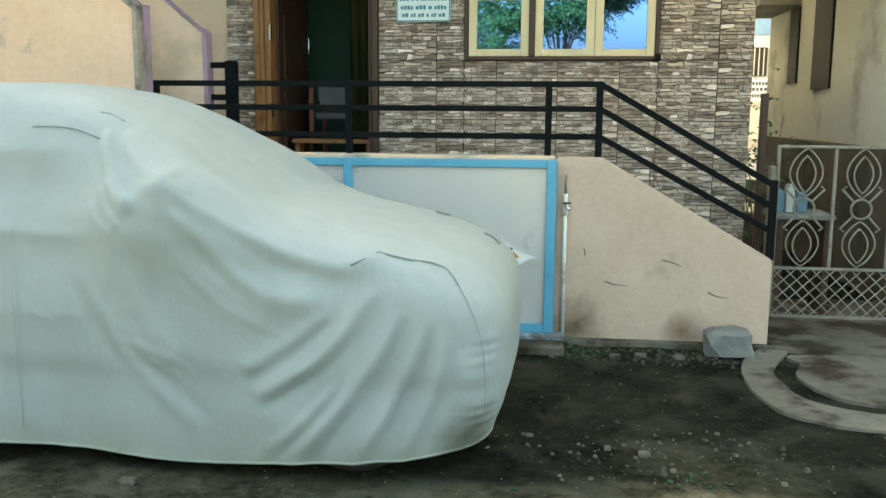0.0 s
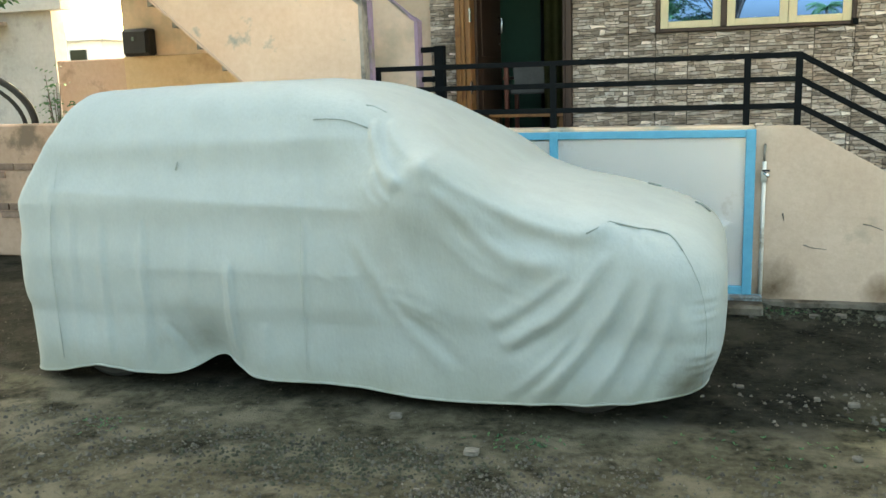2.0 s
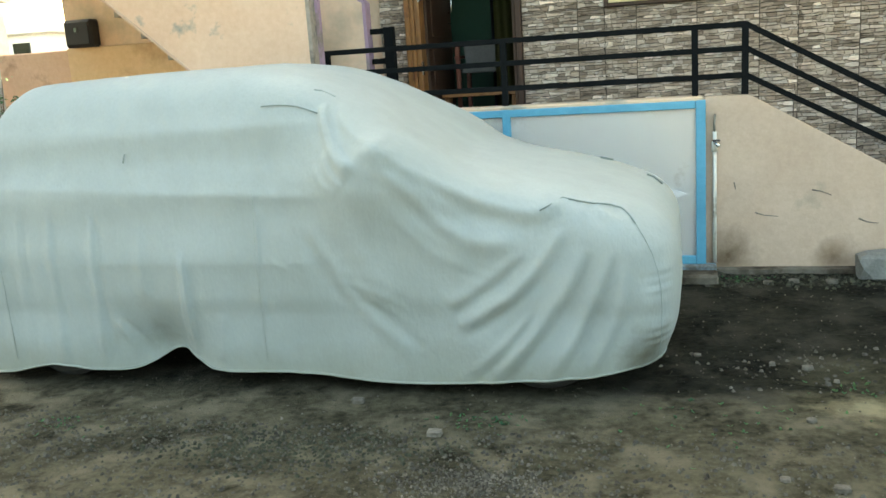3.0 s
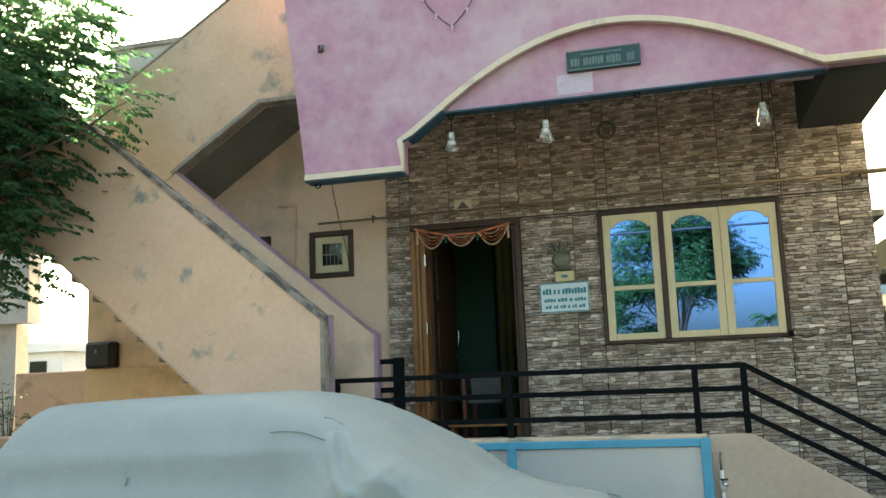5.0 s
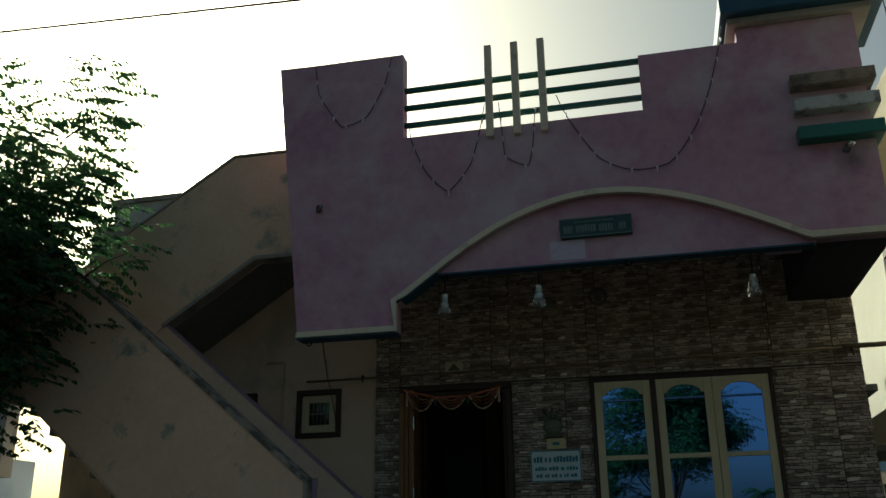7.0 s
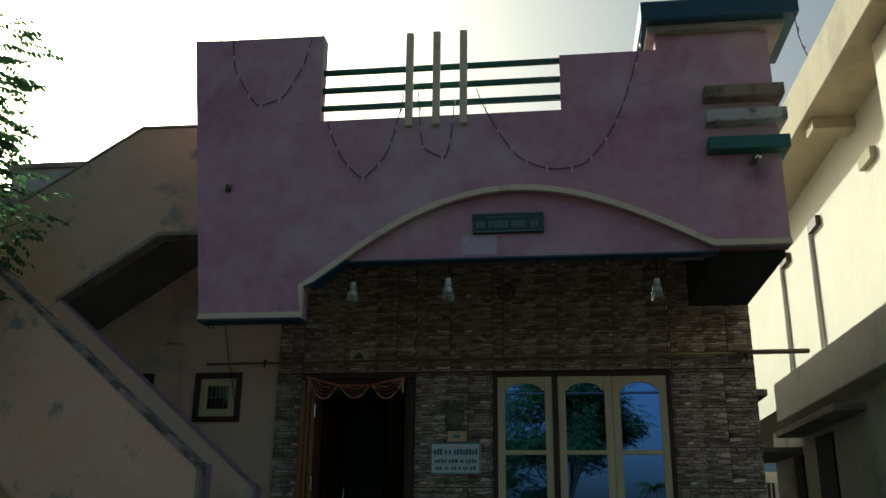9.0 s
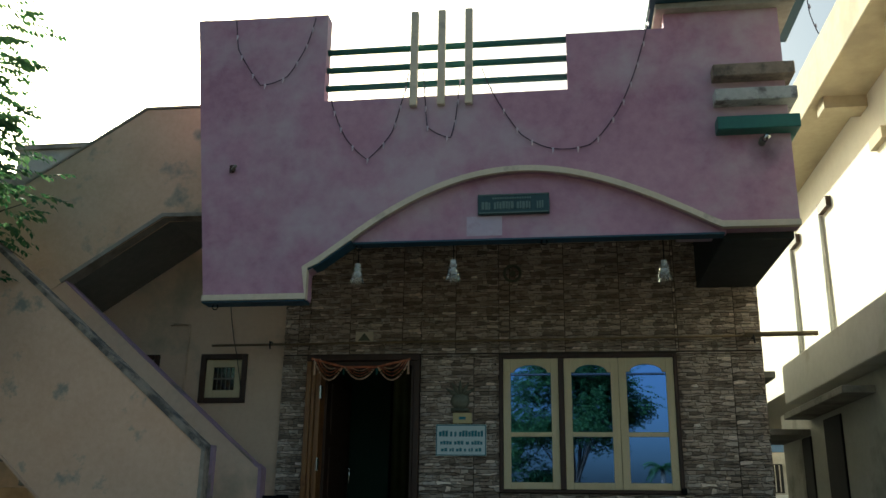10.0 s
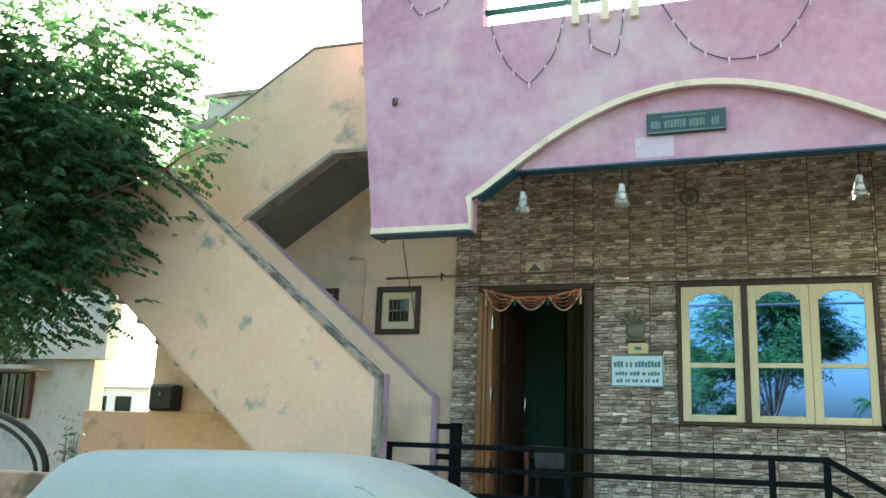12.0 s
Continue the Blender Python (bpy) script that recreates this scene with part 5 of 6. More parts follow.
part("digits", box(BM(), -3.385, -3.36, -0.128, -0.1245, 2.08, 2.12), PLQ_TX, meter)
solid("wall_plinth", box(BM(), -3.6, -1.15, 0.012, 0.043, 0.0, 1.93, 0.004), OCHRE, "ochre painted lower wall", "wall", "structure")

# ---------- lamps, hooks and the string of lights ----------
BULB = flat("white_bulb", (0.75, 0.76, 0.76), 0.35)


def hanging_lamp(x, y, seed):
    r = random.Random(seed)
    lamp = thing("hanging_lamp", "white bulb in a crumpled clear plastic bag under the balcony", "lamp", (x, y, CEIL), group="bulbs under the balcony")
    part("cord", tube(BM(), [(x, y, CEIL), (x + 0.003, y, SOFF - 0.09)], 0.005, 6), BLACK, lamp)
    part("holder", tube(BM(), [(x, y, SOFF - 0.085), (x, y, SOFF - 0.145)], 0.022, 12), BULB, lamp, smooth=True)
    bm = BM()
    bmesh.ops.create_uvsphere(bm, u_segments=14, v_segments=10, radius=0.028, matrix=Matrix.Translation((x, y, SOFF - 0.175)))
    part("bulb", bm, BULB, lamp, smooth=True)
    bm = BM()
    n, rings = 22, []
    for k, (z, rad) in enumerate(((0.11, 0.024), (0.14, 0.032), (0.18, 0.040), (0.215, 0.046), (0.245, 0.054))):
        rings.append([bm.verts.new((x + rad * math.cos(2 * math.pi * i / n) * (1 + 0.35 * (r.random() - 0.5)), y + rad * math.sin(2 * math.pi * i / n) * (1 + 0.35 * (r.random() - 0.5)), SOFF - z + 0.03 * (r.random() - 0.5) * (k > 1))) for i in range(n)])
    for a, b in zip(rings, rings[1:]):
        for i in range(n):
            bm.faces.new((a[i], a[(i + 1) % n], b[(i + 1) % n], b[i]))
    part("bag", bm, CLEAR, lamp, "crumpled clear plastic bag")


for k, (x, y) in enumerate(((0.77, -1.36), (1.54, -1.40), (3.16, -1.25))):
    hanging_lamp(x, y, k)


def hook(x, y, z):
    bm = tube(BM(), [(x + 0.022 * math.sin(2 * math.pi * i / 14), y, z - 0.03 - 0.022 * math.cos(2 * math.pi * i / 14) * -1) for i in range(15)], 0.005, 5, cap=False)
    solid("ceiling_hook", bm, BLACK_STEEL, "dark steel ring hook under the balcony", "hook", group="ring hooks")


for x, y, z in ((0.80, -1.48, 3.76), (2.25, -1.50, 3.76), (-0.33, -1.5, 3.30)):
    hook(x, y, z)
spot = thing("wall_light", "small dull metal spotlight stub on the parapet", "light", (3.90, PY0 - 0.03, 4.45))
part("base", tube(BM(), [(3.90, PY0, 4.45), (3.90, PY0 - 0.05, 4.455)], 0.028, 12), GREY_STEEL, spot, smooth=True)
part("head", tube(BM(), [(3.905, PY0 - 0.045, 4.45), (3.935, PY0 - 0.09, 4.475)], 0.022, 12), CHROME, spot, smooth=True)
spout = thing("rain_spout", "short rusty stub pipe on the parapet", "spout", (-0.24, PY0, 4.36))
part("tube", tube(BM(), [(-0.25, PY0, 4.40), (-0.24, PY0 - 0.05, 4.385), (-0.21, PY0 - 0.07, 4.41)], 0.014, 8), GREY_STEEL, spout, smooth=True)
part("bracket", box(BM(), -0.285, -0.245, PY0 - 0.015, PY0, 4.375, 4.44, 0.003), DARK_WOOD, spout)

LIGHT_WIRE = flat("purple_black_wire", (0.03, 0.015, 0.035), 0.6)
TINY = surf("pale_lilac_plastic", (0.58, 0.46, 0.54), (0.66, 0.54, 0.60), 30, 0.35, 0.0)


def light_string(pts, y=PY0 - 0.012):
    s = thing("string_lights", "dark wire of small unlit fairy lights draped on the parapet", "string lights", (pts[0][0], y, pts[0][1]), group="fairy light swags")
    line = []
    for i in range(len(pts) - 1):
        a, b = Vector((pts[i][0], y, pts[i][1])), Vector((pts[i + 1][0], y, pts[i + 1][1]))
        line += sag(a, b, 0.018, 6)[:-1]
    line.append(b)
    part("wire", tube(BM(), line, 0.004, 5), LIGHT_WIRE, s)
    run = 0.0
    for a, b in zip(line, line[1:]):
        run += (b - a).length
        if run > 0.155:
            run = 0.0
            bm = tube(BM(), [b + Vector((0.004, -0.006, 0.002)), b + Vector((0.006, -0.012, -0.022)), b + Vector((0.002, -0.013, -0.044))], 0.010, 6, taper=0.004)
            part("bulb", bm, TINY, s)


light_string([(-0.34, 5.79), (-0.30, 5.50), (-0.08, 5.15), (0.15, 5.22), (0.30, 5.50), (0.365, 5.76)])
light_string([(0.53, 5.06), (0.55, 4.93), (0.67, 4.64), (0.86, 4.44), (1.05, 4.66), (1.13, 4.95), (1.18, 5.2)])
light_string([(1.30, 5.2), (1.32, 4.92), (1.34, 4.70), (1.53, 4.60), (1.57, 4.78), (1.60, 5.1)])
light_string([(1.78, 5.2), (1.88, 4.95), (2.09, 4.60), (2.33, 4.47), (2.62, 4.49), (2.80, 4.70), (2.93, 4.95), (3.05, 5.30), (3.14, 5.66)])
light_string([(4.30, 5.68), (4.31, 5.45), (4.36, 5.26)], PY0 - 0.15)

# ---------- neighbour on the passage side ----------
nb = thing("neighbour_house", "cream painted two-storey house across the passage", "house", (6.5, 3, 0))
LOW = surf("brown_plinth", (0.075, 0.058, 0.045), (0.12, 0.095, 0.075), 16, 0.9, 0.2, (0.04, 0.034, 0.028), 1.5, 0.55)
part("plinth", box(BM(), 5.16, 9, -1.0, 4.38, 0, 1.24, 0.01), LOW, nb, "dark brown plinth wall")
# Shaded tone on the lower wall, sunlit on the upper, darkened tan at the eave.
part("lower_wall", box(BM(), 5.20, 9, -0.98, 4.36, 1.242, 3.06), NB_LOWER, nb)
part("balcony_band", box(BM(), 4.98, 9, -3.0, 3.1, 3.062, 3.52, 0.01), NB_WALL, nb, "projecting balcony band")
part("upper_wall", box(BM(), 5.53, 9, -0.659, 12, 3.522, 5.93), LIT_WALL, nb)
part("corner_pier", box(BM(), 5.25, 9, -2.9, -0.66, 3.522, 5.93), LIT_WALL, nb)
part("roof_slab", box(BM(), 5.02, 9.2, -3.0, 12, 5.932, 6.45, 0.01), TAN_WALL, nb, "overhanging roof slab")
part("roof_beam", box(BM(), 5.10, 5.528, 0.75, 1.0, 5.80, 5.931), TAN_WALL, nb)
part("rear_shade", box(BM(), 4.75, 5.199, 2.95, 4.34, 2.69, 2.76, 0.005), CEMENT, nb, "thin concrete sunshade")
part("front_shade", box(BM(), 4.90, 5.199, 0.6, 2.9, 2.86, 2.93, 0.005), CEMENT, nb, "thin concrete sunshade")
for y0, y1, z0_, z1_ in ((1.75, 2.35, 1.76, 2.80), (2.98, 3.34, 1.85, 2.68)):
    w = part("window", box(BM(), 5.185, 5.1995, y0, y1, z0_, z1_), BLACK, nb, "tall narrow dark window")
    part("frame", box(BM(), 5.19, 5.1995, y0 - 0.03, y0 - 0.001, z0_, z1_), BLACK_STEEL, w)
    part("frame", box(BM(), 5.19, 5.1995, y1 + 0.001, y1 + 0.03, z0_, z1_), BLACK_STEEL, w)
for y in (2.70, 4.17):
    part("downpipe", tube(BM(), [(5.50, y, 3.53), (5.50, y, 5.30)], 0.028, 8), NB_WALL, nb, smooth=True)
for y, mt in ((0.35, TAN_WALL), (2.30, DARK_WOOD), (3.75, DARK_WOOD)):
    part("vent", box(BM(), 5.47, 5.529, y, y + 0.36, 5.28, 5.40), mt, nb, "small ventilator under the eave")
far = thing("far_house", "pale blue-grey house far down the passage", "house", (4.5, 16, 0))
FAR_BLUE = surf("blue_paint", (0.10, 0.19, 0.34), (0.14, 0.24, 0.40), 10, 0.85, 0.05)
part("wall", box(BM(), 2.0, 9, 14, 18, 0, 5.0), NB_WALL, far)
part("band", box(BM(), 2.0, 9, 13.96, 13.999, 3.30, 4.02), FAR_BLUE, far, "blue painted band")
w = part("window", box(BM(), 6.75, 7.33, 13.95, 13.999, 2.38, 3.03), BLACK, far, "grilled window")
for i in range(5):
    part("bar", box(BM(), 6.82 + 0.105 * i, 6.84 + 0.105 * i, 13.92, 13.949, 2.40, 3.01), NB_WALL, w)
part("roof", box(BM(), 1.8, 9.2, 13.8, 18.2, 5.002, 5.2), CEMENT, far)
notice_far = thing("notice_board", "white notice board with dark lettering at the end of the passage", "sign", (7.18, 13.9, 1.8))
part("board", box(BM(), 6.98, 7.40, 13.90, 13.945, 1.80, 2.34, 0.01), STICK_W, notice_far)
for z, cells in ((2.18, 5), (2.05, 4), (1.90, 6)):
    for i in range(cells):
        part("mark", box(BM(), 7.02 + 0.35 * i / cells, 7.02 + 0.35 * (i + 0.7) / cells, 13.89, 13.8995, z, z + 0.075), STICK_D, notice_far)
for y0, y1, z0_, z1_, reach in ((1.0, 2.2, 3.06, 3.13, 4.42),):
    solid("side_sunshade", box(BM(), RIGHT - 0.003, reach, y0, y1, z0_, z1_, 0.008), CEMENT, "grey cement sunshade on the side wall of the house", "sunshade", group="side sunshades")

# iron gate of the passage
iron = thing("iron_gate", "silver-grey iron gate with leaf ornaments and a lattice foot", "gate", (4.65, -1.3, 0.12))
IY = -1.3
for a, b in (((4.03, 0.14), (4.03, 1.30)), ((5.15, 0.14), (5.15, 1.30)), ((4.395, 0.475), (4.395, 1.29)), ((4.755, 0.475), (4.755, 1.29))):
    part("upright", bar(BM(), (a[0], IY, a[1]), (b[0], IY, b[1]), 0.022, 0.022, 0.003), GREY_STEEL, iron)
for z in (0.145, 0.475, 1.29):
    part("crossbar", bar(BM(), (4.042, IY, z), (5.138, IY, z), 0.022, 0.02, 0.003), GREY_STEEL, iron)


def leaf_line(cx, z0, z1, w):
    n = 14
    side = lambda s: [(cx + s * w * math.sin(math.pi * i / n) ** 0.8, IY, z0 + (z1 - z0) * i / n) for i in range(n + 1)]
    bm = tube(BM(), side(1), 0.0065, 6)
    tube(bm, side(-1), 0.0065, 6)
    return bm


for cx in (4.212, 4.575, 4.94):
    for z0_, z1_ in ((0.955, 1.28), (0.49, 0.80)):
        part("leaf_scroll", leaf_line(cx, z0_, z1_, 0.105), GREY_STEEL, iron, smooth=True)
        part("leaf_scroll", leaf_line(cx, z0_ + 0.03, z1_ - 0.05, 0.06), GREY_STEEL, iron, smooth=True)
    part("ring", tube(BM(), [(cx + 0.065 * math.cos(2 * math.pi * i / 20), IY, 0.88 + 0.065 * math.sin(2 * math.pi * i / 20)) for i in range(21)], 0.009, 6, cap=False), GREY_STEEL, iron, smooth=True)
    for s in (-1, 1):
        part("scroll", tube(BM(), [(cx + s * 0.05, IY, 0.93), (cx + s * 0.125, IY, 1.01), (cx + s * 0.10, IY, 1.03)], 0.008, 6), GREY_STEEL, iron)
        part("scroll", tube(BM(), [(cx + s * 0.05, IY, 0.83), (cx + s * 0.125, IY, 0.75), (cx + s * 0.10, IY, 0.73)], 0.008, 6), GREY_STEEL, iron)
for k in range(-4, 14):
    for s in (1, -1):
        xa = 4.042 + 0.085 * k
        p, q = [xa, 0.157], [xa + 0.306, 0.463]
        if p[0] < 4.042:
            p = [4.042, 0.157 + 4.042 - xa]
        if q[0] > 5.138:
            q = [5.138, 0.157 + 5.138 - xa]
        if q[0] - p[0] < 0.03:
            continue
        if s < 0:
            p[1], q[1] = 0.62 - p[1], 0.62 - q[1]
        part("lattice_bar", bar(BM(), (p[0], IY - 0.004 * s, p[1]), (q[0], IY - 0.004 * s, q[1]), 0.005, 0.008, 0), GREY_STEEL, iron)
part("hinge_post", box(BM(), 3.975, 4.012, -1.34, -1.26, 0.0, 1.16, 0.005), GREY_STEEL, iron, "dark grey hinge post")
part("latch", box(BM(), 3.90, 3.974, -1.42, -1.34, 0.28, 0.36, 0.02), GREY_STEEL, iron)

plank = solid("standing_plank", box(BM(), 4.112, 4.165, -0.34, -0.28, 0.0, 1.66, 0.006), DARK_WOOD, "dark old wooden plank standing against the house corner", "plank")
stand = thing("stone_stand", "small grey stone-topped stand in the passage", "stand", (4.40, -0.45, 0))
part("top", box(BM(), 4.18, 4.62, -0.66, -0.22, 0.73, 0.77, 0.008), GRANITE, stand)
for x in (4.22, 4.56):
    part("leg", box(BM(), x, x + 0.05, -0.60, -0.28, 0.0, 0.728, 0.006), DARK_WOOD, stand)
PKT_B, PKT_W = surf("blue_print_plastic", (0.07, 0.17, 0.22), (0.13, 0.25, 0.30), 14, 0.4, 0.05), surf("white_print_plastic", (0.36, 0.38, 0.36), (0.46, 0.48, 0.46), 14, 0.4, 0.05)
for x, w, h, mt, lb in ((4.20, 0.075, 0.17, PKT_B, "blue printed packet standing on the stone stand"), (4.295, 0.055, 0.21, PKT_W, "white printed packet standing on the stone stand"), (4.375, 0.07, 0.15, PKT_B, "blue printed packet standing on the stone stand")):
    bm = BM()
    prism(bm, [(x, 0.771), (x + w, 0.771), (x + w + 0.004, 0.771 + h * 0.7), (x + w - 0.01, 0.771 + h), (x + 0.01, 0.771 + h), (x - 0.004, 0.771 + h * 0.7)], -0.52, -0.42, 0.006)
    solid("packet", bm, mt, lb, "packet", group="packets on the stand")

# ---------- neighbour on the stair side ----------
gh = thing("grey_house", "grey rendered two-storey house behind the yard wall", "house", (-9, 4, 0))
part("lower_wall", box(BM(), -14, -6.55, 2.5, 2.75, 0, 2.70), GREY_WALL, gh)
part("upper_wall", box(BM(), -14, -6.25, 2.35, 2.6, 2.702, 5.9), GREY_WALL, gh)
part("stair_room", box(BM(), -4.95, -2.6, 2.35, 2.6, 0, 6.45), GREY_WALL, gh)
part("stair_room_coping", box(BM(), -5.0, -2.6, 2.3, 2.65, 6.452, 6.52), CEMENT, gh)
part("upper_wall", box(BM(), -6.249, -4.951, 2.35, 2.6, 4.3, 5.35), GREY_WALL, gh)
w = part("window", box(BM(), -9.0, -7.66, 2.44, 2.499, 1.85, 2.50), DARK_GLASS, gh, "barred window")
for i in range(9):
    part("bar", box(BM(), -8.95 + 0.15 * i, -8.935 + 0.15 * i, 2.415, 2.435, 1.86, 2.49), GREY_STEEL, w)
part("frame", box(BM(), -7.66, -7.60, 2.42, 2.499, 1.85, 2.50), DARK_WOOD, w)
part("sunshade", box(BM(), -9.3, -7.30, 2.0, 2.498, 2.52, 2.585, 0.008), CEMENT, gh, "thin concrete sunshade")
wh = thing("white_house", "low white house far behind the compound wall", "house", (-17, 15, 0))
part("wall", box(BM(), -22, -14.6, 14, 19, 0, 3.0), WHITE_WALL, wh)
part("parapet", box(BM(), -22.2, -14.4, 13.8, 19.2, 3.002, 3.25), WHITE_WALL, wh)
for x in (-16.6, -15.7):
    part("window", box(BM(), x, x + 0.55, 13.95, 13.998, 2.0, 2.75), DARK_GLASS, wh)
part("stair_room", box(BM(), -19, -17, 15, 17, 3.252, 4.6), WHITE_WALL, wh)
hose = solid("black_hose", tube(BM(), [(-5.5 + 1.25 * math.sin(a), -0.62, 1.28 + 0.62 * math.cos(a)) for a in np.linspace(-1.2, 1.62, 24)], 0.035, 10), RUBBER, "thick black hose bent over behind the yard wall", "hose", smooth=True)
solid("hose_end", tube(BM(), [(-5.5 + 1.17 * math.sin(a), -0.66, 1.24 + 0.58 * math.cos(a)) for a in np.linspace(-1.2, 1.62, 24)], 0.022, 8), RUBBER, "thin black hose bent over behind the yard wall", "hose", smooth=True)


# ---------- trees ----------
def leaf_spray(V, F, base, way, length, pairs, size, r):
    """A drooping stalk with leaflets in pairs."""
    way = way.normalized()
    side = way.cross(Vector((0, 0, 1)))
    side = side.normalized() if side.length > 0.1 else Vector((1, 0, 0))
    for i in range(pairs):
        f = (i + 0.6) / pairs
        p = base + way * length * f - Vector((0, 0, 0.2 * length * f * f))
        for s in (-1, 1):
            d = (side * s * 0.7 + way * 0.45 - Vector((0, 0, 0.28 + 0.5 * r.random()))).normalized()
            l = size * (0.75 + 0.5 * r.random()) * (1 - 0.35 * abs(f - 0.45))
            wv = d.cross(Vector((r.uniform(-0.5, 0.5), r.uniform(-0.5, 0.5), 1))).normalized() * l * 0.29
            k = len(V)
            V += [p, p + d * l * 0.45 + wv, p + d * l, p + d * l * 0.45 - wv]
            F.append((k, k + 1, k + 2, k + 3))


def tree(name, label, at, height, centre, radii, sprays, size, limbs, seed, leaf_mat, floor=None, pairs=6, group=""):
    r = random.Random(seed)
    t = thing(name, label, "tree", at, group)
    at, centre = Vector(at), Vector(centre)
    fork = at + Vector((0.15 * (centre.x - at.x), 0.1 * (centre.y - at.y), height))
    part("trunk", tube(BM(), [at, at.lerp(fork, 0.4) + Vector((0.06, 0.04, 0)), fork], 0.045 * height, 10, taper=0.028 * height), BARK, t, smooth=True)
    tips = []
    for k in range(limbs):
        while True:
            u = Vector((r.uniform(-1, 1), r.uniform(-1, 1), r.uniform(-1, 1)))
            if 0.35 < u.length < 0.9:
                break
        end = centre + Vector((u.x * radii[0], u.y * radii[1], u.z * radii[2]))
        mid = fork.lerp(end, 0.5) + Vector((r.uniform(-0.2, 0.2), r.uniform(-0.2, 0.2), 0.12 * height))
        bm = tube(BM(), [fork, mid, end], 0.016 * height, 6, taper=0.004)
        for _ in range(5):
            f = r.uniform(0.35, 1)
            p = mid.lerp(end, f)
            q = p + Vector((r.uniform(-0.5, 0.5) * radii[0] * 0.6, r.uniform(-0.5, 0.5) * radii[1] * 0.6, r.uniform(-0.3, 0.4) * radii[2] * 0.6))
            tube(bm, [p, p.lerp(q, 0.5) + Vector((0, 0, 0.03)), q], 0.0045 * height, 5, taper=0.003)
            tips.append(q)
        part("limb", bm, BARK, t, smooth=True)
    V, F = [], []
    made = 0
    while made < sprays:
        tip = r.choice(tips)
        p = tip + Vector((r.gauss(0, 0.13 * radii[0]), r.gauss(0, 0.15 * radii[1]), r.gauss(0, 0.10 * radii[2])))
        d = p - centre
        e = Vector((d.x / radii[0], d.y / radii[1], d.z / radii[2]))
        bumpy = 1.0 + 0.42 * noise.noise(e * 2.3 + Vector((seed, 0, 0)))
        if e.length > bumpy or (floor and (p.z < floor or e.z < -0.15 and r.random() < 0.5)):
            continue
        way = Vector((e.x + r.uniform(-0.7, 0.7), e.y + r.uniform(-0.7, 0.7), 0.3 * e.z + r.uniform(-0.35, 0.35)))
        leaf_spray(V, F, p, way, size * 3.6, pairs, size, r)
        made += 1
    me = bpy.data.meshes.new("crown")
    me.from_pydata([tuple(v) for v in V], [], F)
    me.materials.append(leaf_mat)
    c = new("crown", me)
    c.parent = t
    c.matrix_parent_inverse = Matrix.Translation(-at)
    return t


def leafy(name, c1, c2):
    m, n, l, p = node_mat(name)
    geo = n.new("ShaderNodeNewGeometry")
    mix = n.new("ShaderNodeMix")
    mix.data_type = "RGBA"
    mix.inputs["A"].default_value, mix.inputs["B"].default_value = rgb(c1), rgb(c2)
    l.new(geo.outputs["Random Per Island"], mix.inputs["Factor"])
    l.new(mix.outputs["Result"], p.inputs["Base Color"])
    p.inputs["Roughness"].default_value, p.inputs["Specular IOR Level"].default_value = 0.7, 0.2
    tr = n.new("ShaderNodeBsdfTranslucent")
    hs = n.new("ShaderNodeHueSaturation")
    hs.inputs["Value"].default_value, hs.inputs["Hue"].default_value = 2.3, 0.455
    l.new(mix.outputs["Result"], hs.inputs["Color"]), l.new(hs.outputs[0], tr.inputs["Color"])
    ad = n.new("ShaderNodeMixShader")
    ad.inputs[0].default_value = 0.42
    l.new(p.outputs[0], ad.inputs[1]), l.new(tr.outputs[0], ad.inputs[2])
    l.new(ad.outputs[0], n["Material Output"].inputs["Surface"])
    return m


NEEM = leafy("neem_leaves", (0.022, 0.068, 0.040), (0.048, 0.108, 0.046))
FAR_LEAF = leafy("dark_leaves", (0.03, 0.085, 0.03), (0.06, 0.13, 0.04))
tree("neem_tree", "neem tree with feathery green leaves leaning over the yard", (-4.6, -2.5, 0), 2.3, (-3.85, -2.35, 4.15), (2.12, 1.35, 2.35), 6300, 0.072, 30, 11, NEEM, floor=2.45, pairs=7)
tree("roadside_tree", "dark green spreading tree across the road", (2.7, -20.5, 0), 2.6, (2.3, -20.5, 5.6), (2.7, 2.2, 1.9), 6500, 0.10, 14, 4, FAR_LEAF, pairs=4, group="trees across the road")
tree("roadside_tree", "dark green spreading tree across the road", (-0.6, -23, 0), 1.6, (0.3, -23, 3.4), (2.2, 1.8, 1.9), 4200, 0.11, 10, 8, FAR_LEAF, pairs=4, group="trees across the road")
tree("roadside_tree", "dark green spreading tree across the road", (-9, -26, 0), 3.0, (-9, -26, 5.6), (3.4, 3.0, 2.6), 1800, 0.22, 12, 9, FAR_LEAF, pairs=4, group="trees across the road")

palm = thing("palm_tree", "tall thin palm far across the road", "palm", (9.3, -60, 0))
part("trunk", tube(BM(), [(9.3, -60, 0), (9.4, -60, 3), (9.3, -60, 5.6)], 0.22, 10, taper=0.14), BARK, palm, smooth=True)
r = random.Random(3)
